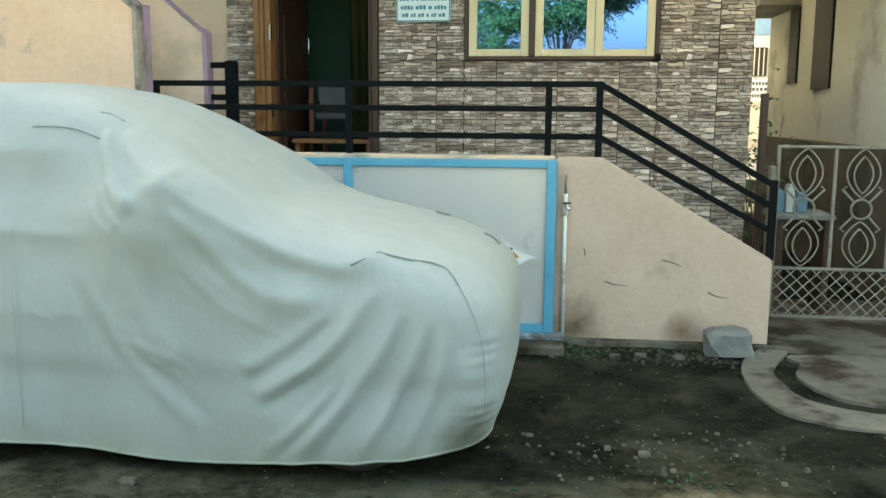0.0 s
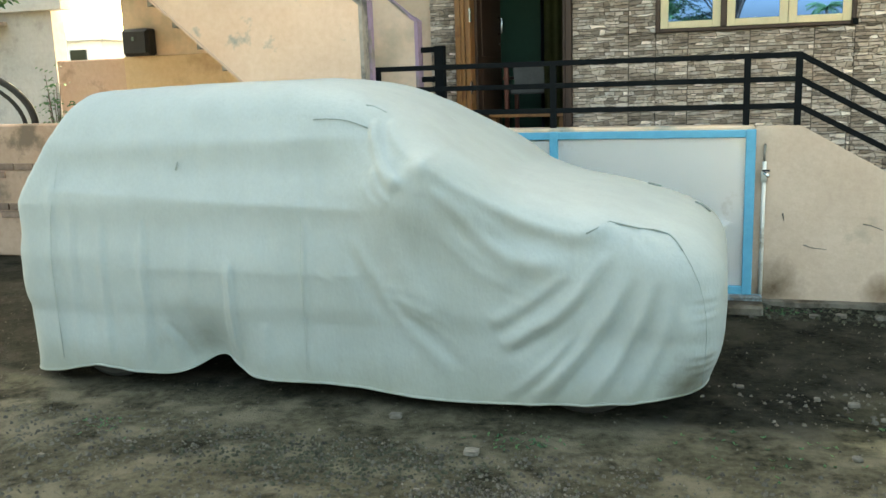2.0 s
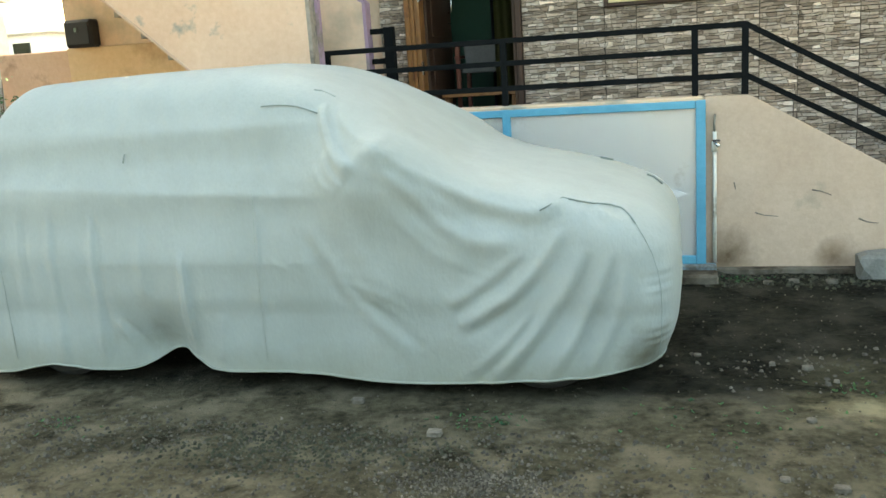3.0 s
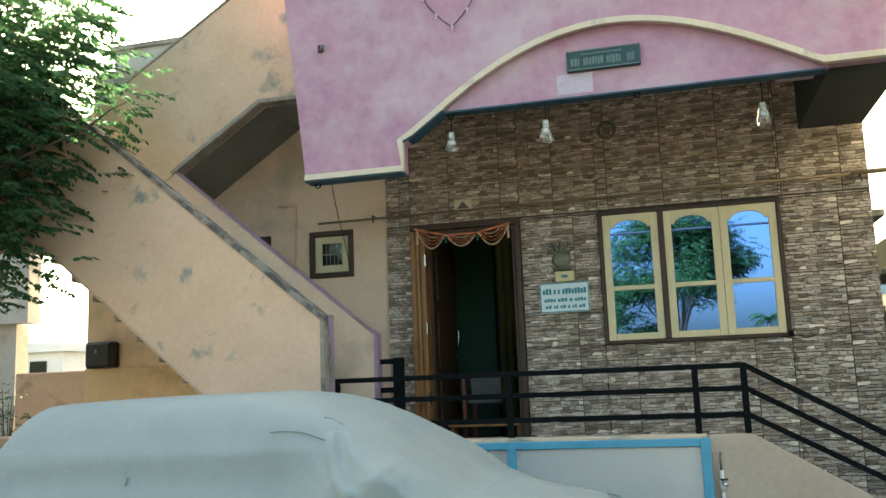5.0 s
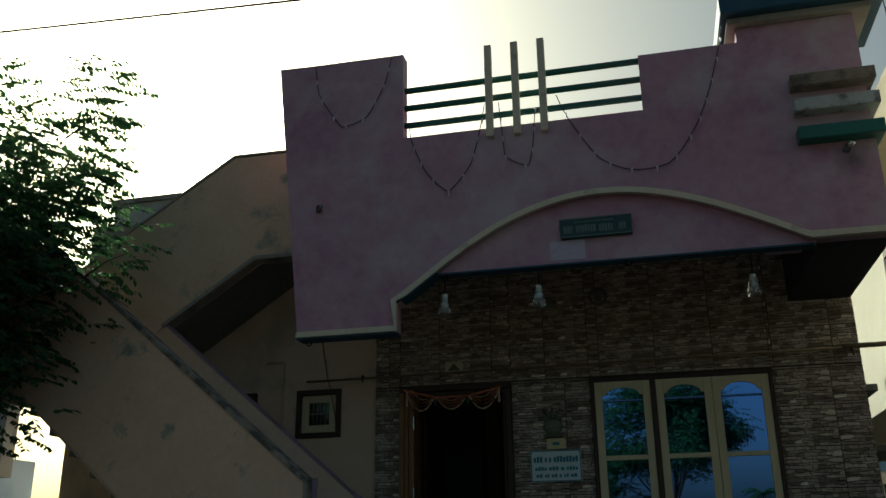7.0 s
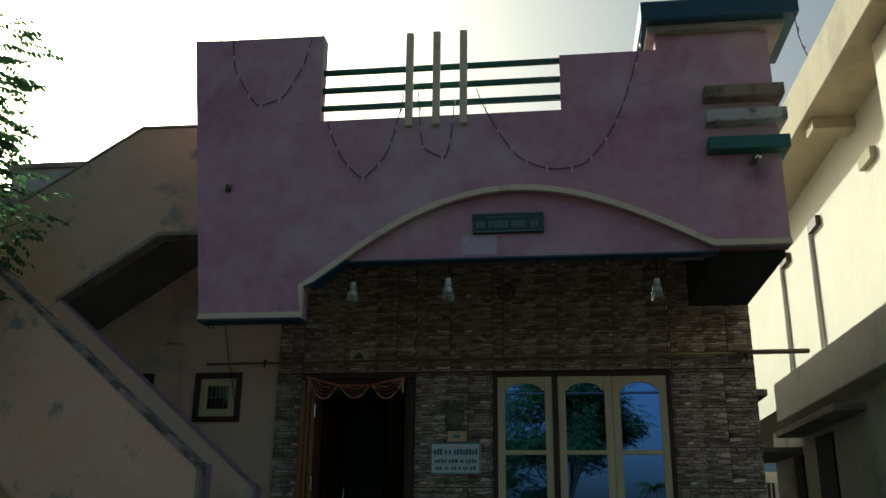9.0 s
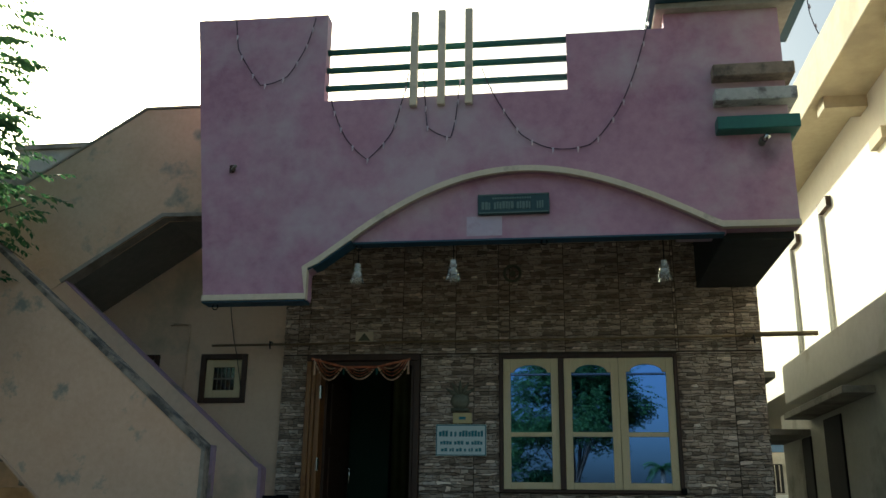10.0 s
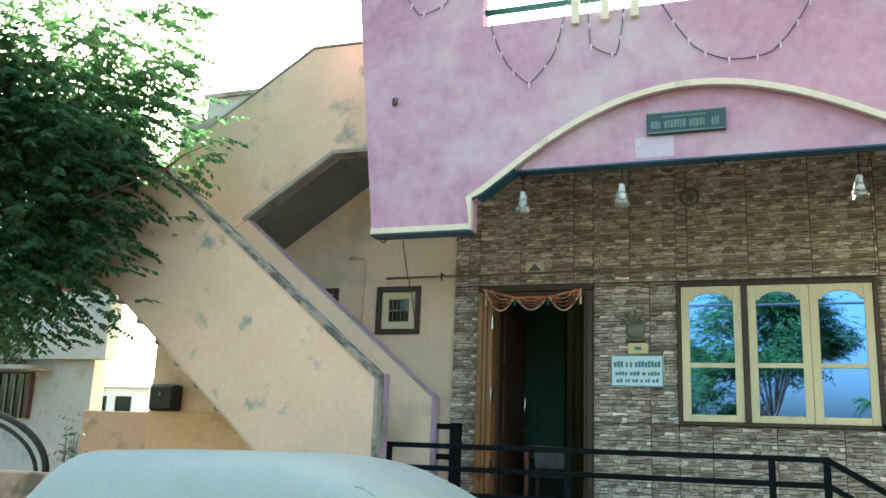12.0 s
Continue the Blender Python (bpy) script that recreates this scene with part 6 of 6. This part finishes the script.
for k in range(16):
    a = 2 * math.pi * k / 16 + r.uniform(-0.15, 0.15)
    up = r.uniform(-0.2, 1.0)
    V, F = [], []
    for i in range(14):
        f = i / 13
        p = Vector((9.3, -60, 5.6)) + Vector((math.cos(a), math.sin(a), up)) * 1.25 * f - Vector((0, 0, 0.9 * f * f))
        s = Vector((-math.sin(a), math.cos(a), 0)) * (0.5 * math.sin(math.pi * min(1, f * 0.9 + 0.1)))
        o = Vector((math.cos(a), math.sin(a), 0)) * 0.06
        for sg in (-1, 1):
            n = len(V)
            V += [p - o, p + o, p + s * sg + o * 3 - Vector((0, 0, 0.22))]
            F.append((n, n + 1, n + 2))
    me = bpy.data.meshes.new("frond")
    me.from_pydata([tuple(v) for v in V], [], F)
    me.materials.append(FAR_LEAF)
    fr = new("frond", me)
    fr.parent = palm
    fr.matrix_parent_inverse = Matrix.Translation((-9.3, 60, 0))

# cables
for k, (a, b) in enumerate((((-9, -3.2, 5.86), (7, -3.2, 4.98)), ((-9, -3.2, 5.55), (7, -3.2, 6.35)), ((-9, -3.4, 5.7), (7, -3.4, 7.4)))):
    solid("overhead_cable", tube(BM(), sag(a, b, 0.06, 20), 0.008, 5), WIRE, "thin dark overhead cable", "cable", group="overhead cables")
solid("service_cable", tube(BM(), sag((-25, -13, 5.25), (30, -13, 5.25), 0.25, 30), 0.03, 6), WIRE, "thick black bundled cable along the road", "cable")

for x in (-25, 30):
    up = thing("utility_pole", "grey concrete utility pole beside the road", "pole", (x, -13, 0), group="utility poles")
    part("shaft", tube(BM(), [(x, -13.08, -0.05), (x, -13.08, 6.2)], 0.13, 10, taper=0.09), CEMENT, up, smooth=True)
    part("arm", box(BM(), x - 0.05, x + 0.05, -13.4, -12.9, 5.20, 5.27, 0.005), GREY_STEEL, up)
# Out of view; added so sunlit ground brightens the house front.
solid("road", box(BM(), -300, 300, -13.0, -7.2, -0.08, -0.004), BOUNCE_ROAD, "unseen pale road added to bounce sunlight onto the house front", "road", "structure")

# ---------- yard: concrete, stones and weeds ----------
def worn_outline(pts, seed, wear=0.012):
    """A closed outline rounded through its points, its edge broken and uneven."""
    out, n = [], len(pts)
    for i in range(n):
        p0, p1, p2, p3 = (Vector(pts[(i + k) % n]) for k in (-1, 0, 1, 2))
        steps = max(2, int((p2 - p1).length / 0.04))
        for j in range(steps):
            t = j / steps
            q = 0.5 * (2 * p1 + (p2 - p0) * t + (2 * p0 - 5 * p1 + 4 * p2 - p3) * t * t + (3 * p1 - p0 - 3 * p2 + p3) * t ** 3)
            w = Vector((q.x * 6, q.y * 6, seed))
            out.append((q.x + wear * noise.noise(w) + 0.5 * wear * noise.noise(w * 4), q.y + wear * noise.noise(w + Vector((9, 0, 0))) + 0.5 * wear * noise.noise(w * 4 + Vector((9, 0, 0)))))
    return out


def slab(name, pts, z0, z1, label, seed, material):
    bm = BM()
    prism_z(bm, worn_outline(pts, seed), z0, z1)
    return solid(name, bm, material, label, "pavement", "structure")


RIM = surf("pale_worn_concrete", (0.12, 0.108, 0.085), (0.20, 0.182, 0.148), 18, 0.95, 0.5, (0.060, 0.050, 0.036), 4.5, 0.56, spec=0.2)
rim_out = [(3.93, -1.66), (3.74, -1.95), (3.66, -2.35), (3.68, -2.75), (3.82, -3.02), (4.12, -3.15), (4.6, -3.22), (5.6, -3.3)]
rim_in = [(5.6, -3.06), (4.62, -2.99), (4.20, -2.90), (3.95, -2.75), (3.86, -2.5), (3.86, -2.2), (3.95, -1.95), (4.06, -1.70)]
slab("pavement_rim", rim_out + rim_in, -0.03, 0.006, "pale worn concrete rim curving round the gate apron", 1, RIM)
slab("pavement", [(4.16, -1.78), (4.06, -2.00), (3.98, -2.24), (4.00, -2.45), (4.08, -2.64), (4.28, -2.75), (4.65, -2.82), (5.6, -2.88), (5.6, -1.80)], -0.03, 0.005, "cracked stained concrete apron", 2, CONCRETE)
slab("pavement_gate", [(3.98, -1.60), (4.12, -1.70), (5.6, -1.74), (5.6, -0.2), (4.11, -0.2), (4.11, -1.0), (3.975, -1.0)], -0.03, 0.020, "worn concrete floor of the gateway", 3, CONCRETE)
slab("stair_footing", [(2.66, -1.68), (2.95, -1.70), (3.3, -1.685), (3.6, -1.70), (3.95, -1.68), (3.95, -1.602), (3.3, -1.602), (2.66, -1.602)], -0.03, 0.018, "narrow broken concrete footing along the stair wall", 4, CONCRETE)


def rock(name, x, y, s, seed, material, label, category="stone", group=""):
    r = random.Random(seed)
    bm = BM()
    bmesh.ops.create_icosphere(bm, subdivisions=2, radius=1)
    for v in bm.verts:
        q = v.co.copy()
        q = Vector((max(-0.72, min(0.72, q.x)), max(-0.7, min(0.7, q.y)), max(-0.7, min(0.66, q.z))))
        q *= 1 + 0.18 * noise.noise(v.co * 1.6 + Vector((seed * 3.1, 0, 0)))
        v.co = Vector((x + q.x * s[0], y + q.y * s[1], ground_height(x, y) + s[2] * 0.62 + q.z * s[2]))
    return solid(name, bm, material, label, category, group=group)


rock("boulder", 3.67, -1.80, (0.20, 0.15, 0.135), 2, GRANITE, "squarish grey granite block lying by the stair wall")
r = random.Random(21)
for k in range(26):
    x, y = r.uniform(-1.6, 4.2), r.uniform(-5.6, -2.0)
    if -1.5 < x < 2.5 and -4.15 < y < -2.3 or x > 3.6 and y > -3.2:
        continue
    s = r.uniform(0.010, 0.024)
    rock("stone", x, y, (s * r.uniform(0.9, 1.7), s * r.uniform(0.8, 1.3), s * 0.7), k + 40, PEBBLE, "small pale stone lying on the earth", group="stones on the ground")
for x, y, s in ((1.33, -4.53, 0.035), (0.85, -4.18, 0.032), (2.465, -3.40, 0.020), (2.98, -3.58, 0.028), (3.12, -1.92, 0.035), (2.95, -1.98, 0.030), (3.35, -1.95, 0.038)):
    rock("stone", x, y, (s * 1.3, s, s * 0.6), int(x * 100), PEBBLE, "pale broken stone lying on the earth", group="stones on the ground")


MOSSY = surf("mossy_mud", (0.018, 0.022, 0.012), (0.055, 0.055, 0.035), 40, 0.95, 0.5, island=0.4)
GREEN_MOSS = surf("grey_green_moss", (0.014, 0.018, 0.009), (0.038, 0.042, 0.024), 40, 0.95, 0.5, island=0.4)
CLOD = surf("dry_clods", (0.028, 0.0265, 0.020), (0.085, 0.080, 0.063), 40, 0.95, 0.5, island=0.4)


def scatter(name, count, spread, material, label, size, seed, category):
    """Loose bits too many to count, in one mesh."""
    r = random.Random(seed)
    V, F = [], []
    for _ in range(count):
        x, y = spread(r)
        if x is None:
            continue
        s = size * (0.4 + r.random() ** 2 * 1.6)
        z = ground_height(x, y)
        k = len(V)
        a = r.random() * 6.28
        c, n = math.cos(a) * s, math.sin(a) * s
        h = s * r.uniform(0.5, 1.0)
        V += [(x + c, y + n, z - 0.003), (x - n * 0.8, y + c * 0.8, z - 0.003), (x - c, y - n, z - 0.003), (x + n * 0.9, y - c * 0.9, z - 0.003), (x + c * 0.4, y + n * 0.4, z + h), (x - c * 0.5, y - n * 0.3, z + h * 0.9)]
        F += [(k, k + 1, k + 4), (k + 1, k + 2, k + 5), (k + 1, k + 5, k + 4), (k + 2, k + 3, k + 5), (k + 3, k, k + 4), (k + 3, k + 4, k + 5)]
    me = bpy.data.meshes.new(name)
    me.from_pydata(V, [], F)
    me.materials.append(material)
    return tagged(new(name, me), label, category, kind="stuff")


scatter("gravel", 8000, lambda r: (r.uniform(-3.5, 4.2), r.uniform(-6.0, -1.8)), PEBBLE, "fine loose gravel scattered over the yard", 0.0042, 1, "gravel")
scatter("gravel_patch", 2600, lambda r: (r.gauss(1.62, 0.19), r.gauss(-4.95, 0.09)), PEBBLE, "small heap of grey gravel on the earth", 0.0055, 2, "gravel")
scatter("earth_clods", 700, lambda r: (r.uniform(2.55, 4.0), -1.84 + r.gauss(0, 0.12)), MOSSY, "dark mossy clods along the foot of the stair wall", 0.011, 6, "earth")
scatter("earth_clods", 13000, lambda r: (r.uniform(-3.2, 4.2), r.uniform(-6.0, -4.45)), CLOD, "small brown clods trodden into the earth", 0.008, 7, "earth")
scatter("moss", 1700, lambda r: (r.gauss(0.75, 0.45), r.gauss(-4.72, 0.13)), GREEN_MOSS, "grey-green moss on the trodden earth", 0.008, 9, "moss")
scatter("rubble", 190, lambda r: (r.gauss(3.0, 0.34), r.gauss(-3.55, 0.16)), PEBBLE, "pale broken rubble trodden into the earth", 0.010, 3, "rubble")
scatter("rubble", 150, lambda r: (r.gauss(0.3, 0.9), r.gauss(-4.55, 0.16)), PEBBLE, "pale broken rubble trodden into the earth", 0.008, 4, "rubble")


def weeds(cx, cy, spread, count, seed):
    r = random.Random(seed)
    V, F = [], []
    for _ in range(count):
        x, y = r.gauss(cx, spread), r.gauss(cy, spread * 0.6)
        z = ground_height(x, y)
        for _ in range(4):
            a, l = r.random() * 6.28, r.uniform(0.008, 0.024)
            d = Vector((math.cos(a), math.sin(a), r.uniform(0.2, 0.9))).normalized() * l
            s = Vector((-math.sin(a), math.cos(a), 0)) * l * 0.28
            k, p = len(V), Vector((x, y, z))
            V += [p, p + d * 0.5 + s, p + d, p + d * 0.5 - s]
            F.append((k, k + 1, k + 2, k + 3))
    me = bpy.data.meshes.new("weeds")
    me.from_pydata([tuple(v) for v in V], [], F)
    me.materials.append(NEEM)
    return tagged(new("weeds", me), "low green weeds on the earth", "weeds", kind="stuff")


weeds(1.5, -4.35, 0.10, 45, 1), weeds(2.55, -4.25, 0.25, 40, 2), weeds(-0.5, -4.6, 0.12, 24, 3), weeds(3.15, -3.85, 0.10, 24, 4), weeds(2.75, -1.85, 0.10, 60, 5)


def bush(name, label, c, radii, count, size, seed):
    r = random.Random(seed)
    t = thing(name, label, "plant", (c[0], c[1], c[2] - radii[2]))
    V, F = [], []
    bm = BM()
    for k in range(7):
        u = Vector((r.uniform(-1, 1) * radii[0], r.uniform(-1, 1) * radii[1], r.uniform(0, 1) * radii[2]))
        tube(bm, [(c[0], c[1], c[2] - radii[2]), Vector(c) + u * 0.8], 0.008, 5, taper=0.003)
    part("stems", bm, BARK, t)
    for _ in range(count):
        u = Vector((r.gauss(0, 0.45), r.gauss(0, 0.45), r.gauss(0, 0.45)))
        p = Vector(c) + Vector((u.x * radii[0], u.y * radii[1], u.z * radii[2]))
        leaf_spray(V, F, p, Vector((r.uniform(-1, 1), r.uniform(-1, 1), r.uniform(-0.3, 0.6))), size * 2, 2, size, r)
    me = bpy.data.meshes.new("leaves")
    me.from_pydata([tuple(v) for v in V], [], F)
    me.materials.append(NEEM)
    ob = new("leaves", me)
    ob.parent = t
    ob.matrix_parent_inverse = Matrix.Translation(-ORIGIN[t])


bush("passage_bush", "straggly green bush in the passage behind the iron gate", (4.55, 1.5, 0.85), (0.35, 0.5, 0.85), 160, 0.06, 1)
bush("ledge_plant", "sunlit yellow-green plant growing over the sunshade", (-7.9, 2.2, 2.95), (0.35, 0.2, 0.36), 90, 0.07, 2)
bush("wall_weed", "dry yellowish weed growing behind the yard wall", (-4.05, -0.55, 1.42), (0.18, 0.12, 0.5), 50, 0.05, 3)


# worn bricks showing through the plaster of the yard wall
BRICK = surf("old_brick", (0.15, 0.100, 0.076), (0.23, 0.165, 0.13), 30, 0.95, 0.4, (0.09, 0.07, 0.055), 6, 0.6, per_object=0.3)
yard_wall = bpy.data.objects["yard_wall"]
bm = BM()
box(bm, -0.108, 0.108, -0.012, 0.012, -0.033, 0.033, 0.004)
brick_mesh = mesh_of(bm, BRICK)
r = random.Random(8)
for row in range(5):
    for k in range(6):
        if r.random() < 0.3:
            continue
        b = new("brick", brick_mesh)
        b.location = (-5.05 + 0.232 * k + 0.116 * (row % 2), -0.985, 0.42 + 0.078 * row + (0.16 if row > 2 else 0))
        b.parent = yard_wall

# ---------- ledge-stone tiles on the front wall, last ----------
TW, TH = 0.5, 0.342


def tile_stones():
    """The stones of one tile as ragged outlines with a depth, the same on every tile."""
    r = random.Random(78)
    heights = [0.030, 0.022, 0.034, 0.018, 0.030, 0.026, 0.038, 0.020, 0.032, 0.024, 0.034, 0.018, 0.036]
    k = TH / sum(heights)
    levels = [0.0]
    for h in heights:
        levels.append(levels[-1] + h * k)

    def line(i, x):
        edge = 0 if i in (0, len(heights)) else 1
        return levels[i] + edge * (0.006 * math.sin(x * (17 + 3.3 * (i % 4)) + 1.9 * i) + 0.004 * math.sin(x * 47 + 2 * i))

    out = []
    for i in range(len(heights)):
        x, lean = 0.0, 0.0
        while x < TW - 0.001:
            w = r.choice((r.uniform(0.022, 0.05), r.uniform(0.045, 0.085), r.uniform(0.08, 0.135)))
            nxt, tilt = (TW, 0.0) if TW - x - w < 0.025 else (x + w, r.uniform(-0.009, 0.009))
            low = [(x - lean, line(i, x - lean)), ((x + nxt) / 2, line(i, (x + nxt) / 2) + r.uniform(0, 0.002)), (nxt - tilt, line(i, nxt - tilt))]
            top = [(nxt + tilt, line(i + 1, nxt + tilt)), ((x + nxt) / 2, line(i + 1, (x + nxt) / 2) - r.uniform(0, 0.003)), (x + lean, line(i + 1, x + lean))]
            out.append((low + top, r.uniform(0.0, 0.014), r.uniform(-0.006, 0.006), r.uniform(-0.005, 0.004)))
            x, lean = nxt, tilt
    return out


STONES = tile_stones()
TILE_MESH = {}


def tile_mesh(u0, u1, v0, v1):
    """One tile, cut to a window of itself."""
    key = tuple(round(q, 3) for q in (u0, u1, v0, v1))
    if key in TILE_MESH:
        return TILE_MESH[key]
    V, F = [], []
    rim = 0.0012
    for ring, dep, dx, dz in STONES:
        pts = [(min(max(x, u0 + rim), u1 - rim), min(max(z, v0 + rim), v1 - rim)) for x, z in ring]
        xs, zs = [p[0] for p in pts], [p[1] for p in pts]
        if max(xs) - min(xs) < 0.012 or max(zs) - min(zs) < 0.007:
            continue
        cx, cz = sum(xs) / 6, sum(zs) / 6
        hw, hh = (max(xs) - min(xs)) / 2, (max(zs) - min(zs)) / 2
        k = len(V)
        for g, deep in ((0.0016, 0.0), (0.0046, 1.0)):
            for x, z in pts:
                f = (x - cx) / hw
                e = (z - cz) / hh
                V.append((cx + (x - cx) * (1 - g / hw), -deep * (0.005 + dep + dx * f + dz * e), cz + (z - cz) * (1 - min(0.6, g / hh))))
        F += [tuple(range(k + 6, k + 12))] + [(k + j, k + (j + 1) % 6, k + 6 + (j + 1) % 6, k + 6 + j) for j in range(6)]
    me = bpy.data.meshes.new("tile")
    me.from_pydata(V, [], F)
    me.materials.append(STONE)
    TILE_MESH[key] = me
    return me


def lay_tiles(x0, x1, z0, z1, start, base):
    """Tiles over a stretch of the wall, cut round door and window."""
    holes = [(DOOR[0], DOOR[1], FLOOR, DOOR[2]), WIN]
    n = math.floor((x0 - start) / TW)
    while start + n * TW < x1:
        tx = start + n * TW
        m = math.floor((z0 - base) / TH)
        while base + m * TH < z1:
            tz = base + m * TH
            a, b, c, d = max(tx, x0), min(tx + TW, x1), max(tz, z0), min(tz + TH, z1)
            xs = sorted({a, b, *(q for h in holes for q in h[:2] if a < q < b)})
            zs = sorted({c, d, *(q for h in holes for q in h[2:] if c < q < d)})
            for xa, xb in zip(xs, xs[1:]):
                for za, zb in zip(zs, zs[1:]):
                    if xb - xa < 0.02 or zb - za < 0.02:
                        continue
                    if any(h[0] < (xa + xb) / 2 < h[1] and h[2] < (za + zb) / 2 < h[3] for h in holes):
                        continue
                    ob = new("tile", tile_mesh(xa - tx, xb - tx, za - tz, zb - tz))
                    ob.location = (tx, 0.020, tz)
                    ob.parent = wall_front
            m += 1
        n += 1


HEAD = 3.158
lay_tiles(LEFT, RIGHT, HEAD, CEIL, 1.89, HEAD)
lay_tiles(LEFT, 1.79, FLOOR, HEAD, 1.56, FLOOR + 0.05)
lay_tiles(1.79, 3.365, FLOOR, 1.925, 1.56, FLOOR + 0.05)
lay_tiles(3.365, RIGHT, FLOOR, HEAD, 3.335, FLOOR + 0.05)
lay_tiles(2.86, RIGHT, 0.0, FLOOR, 3.335, FLOOR + 0.05)
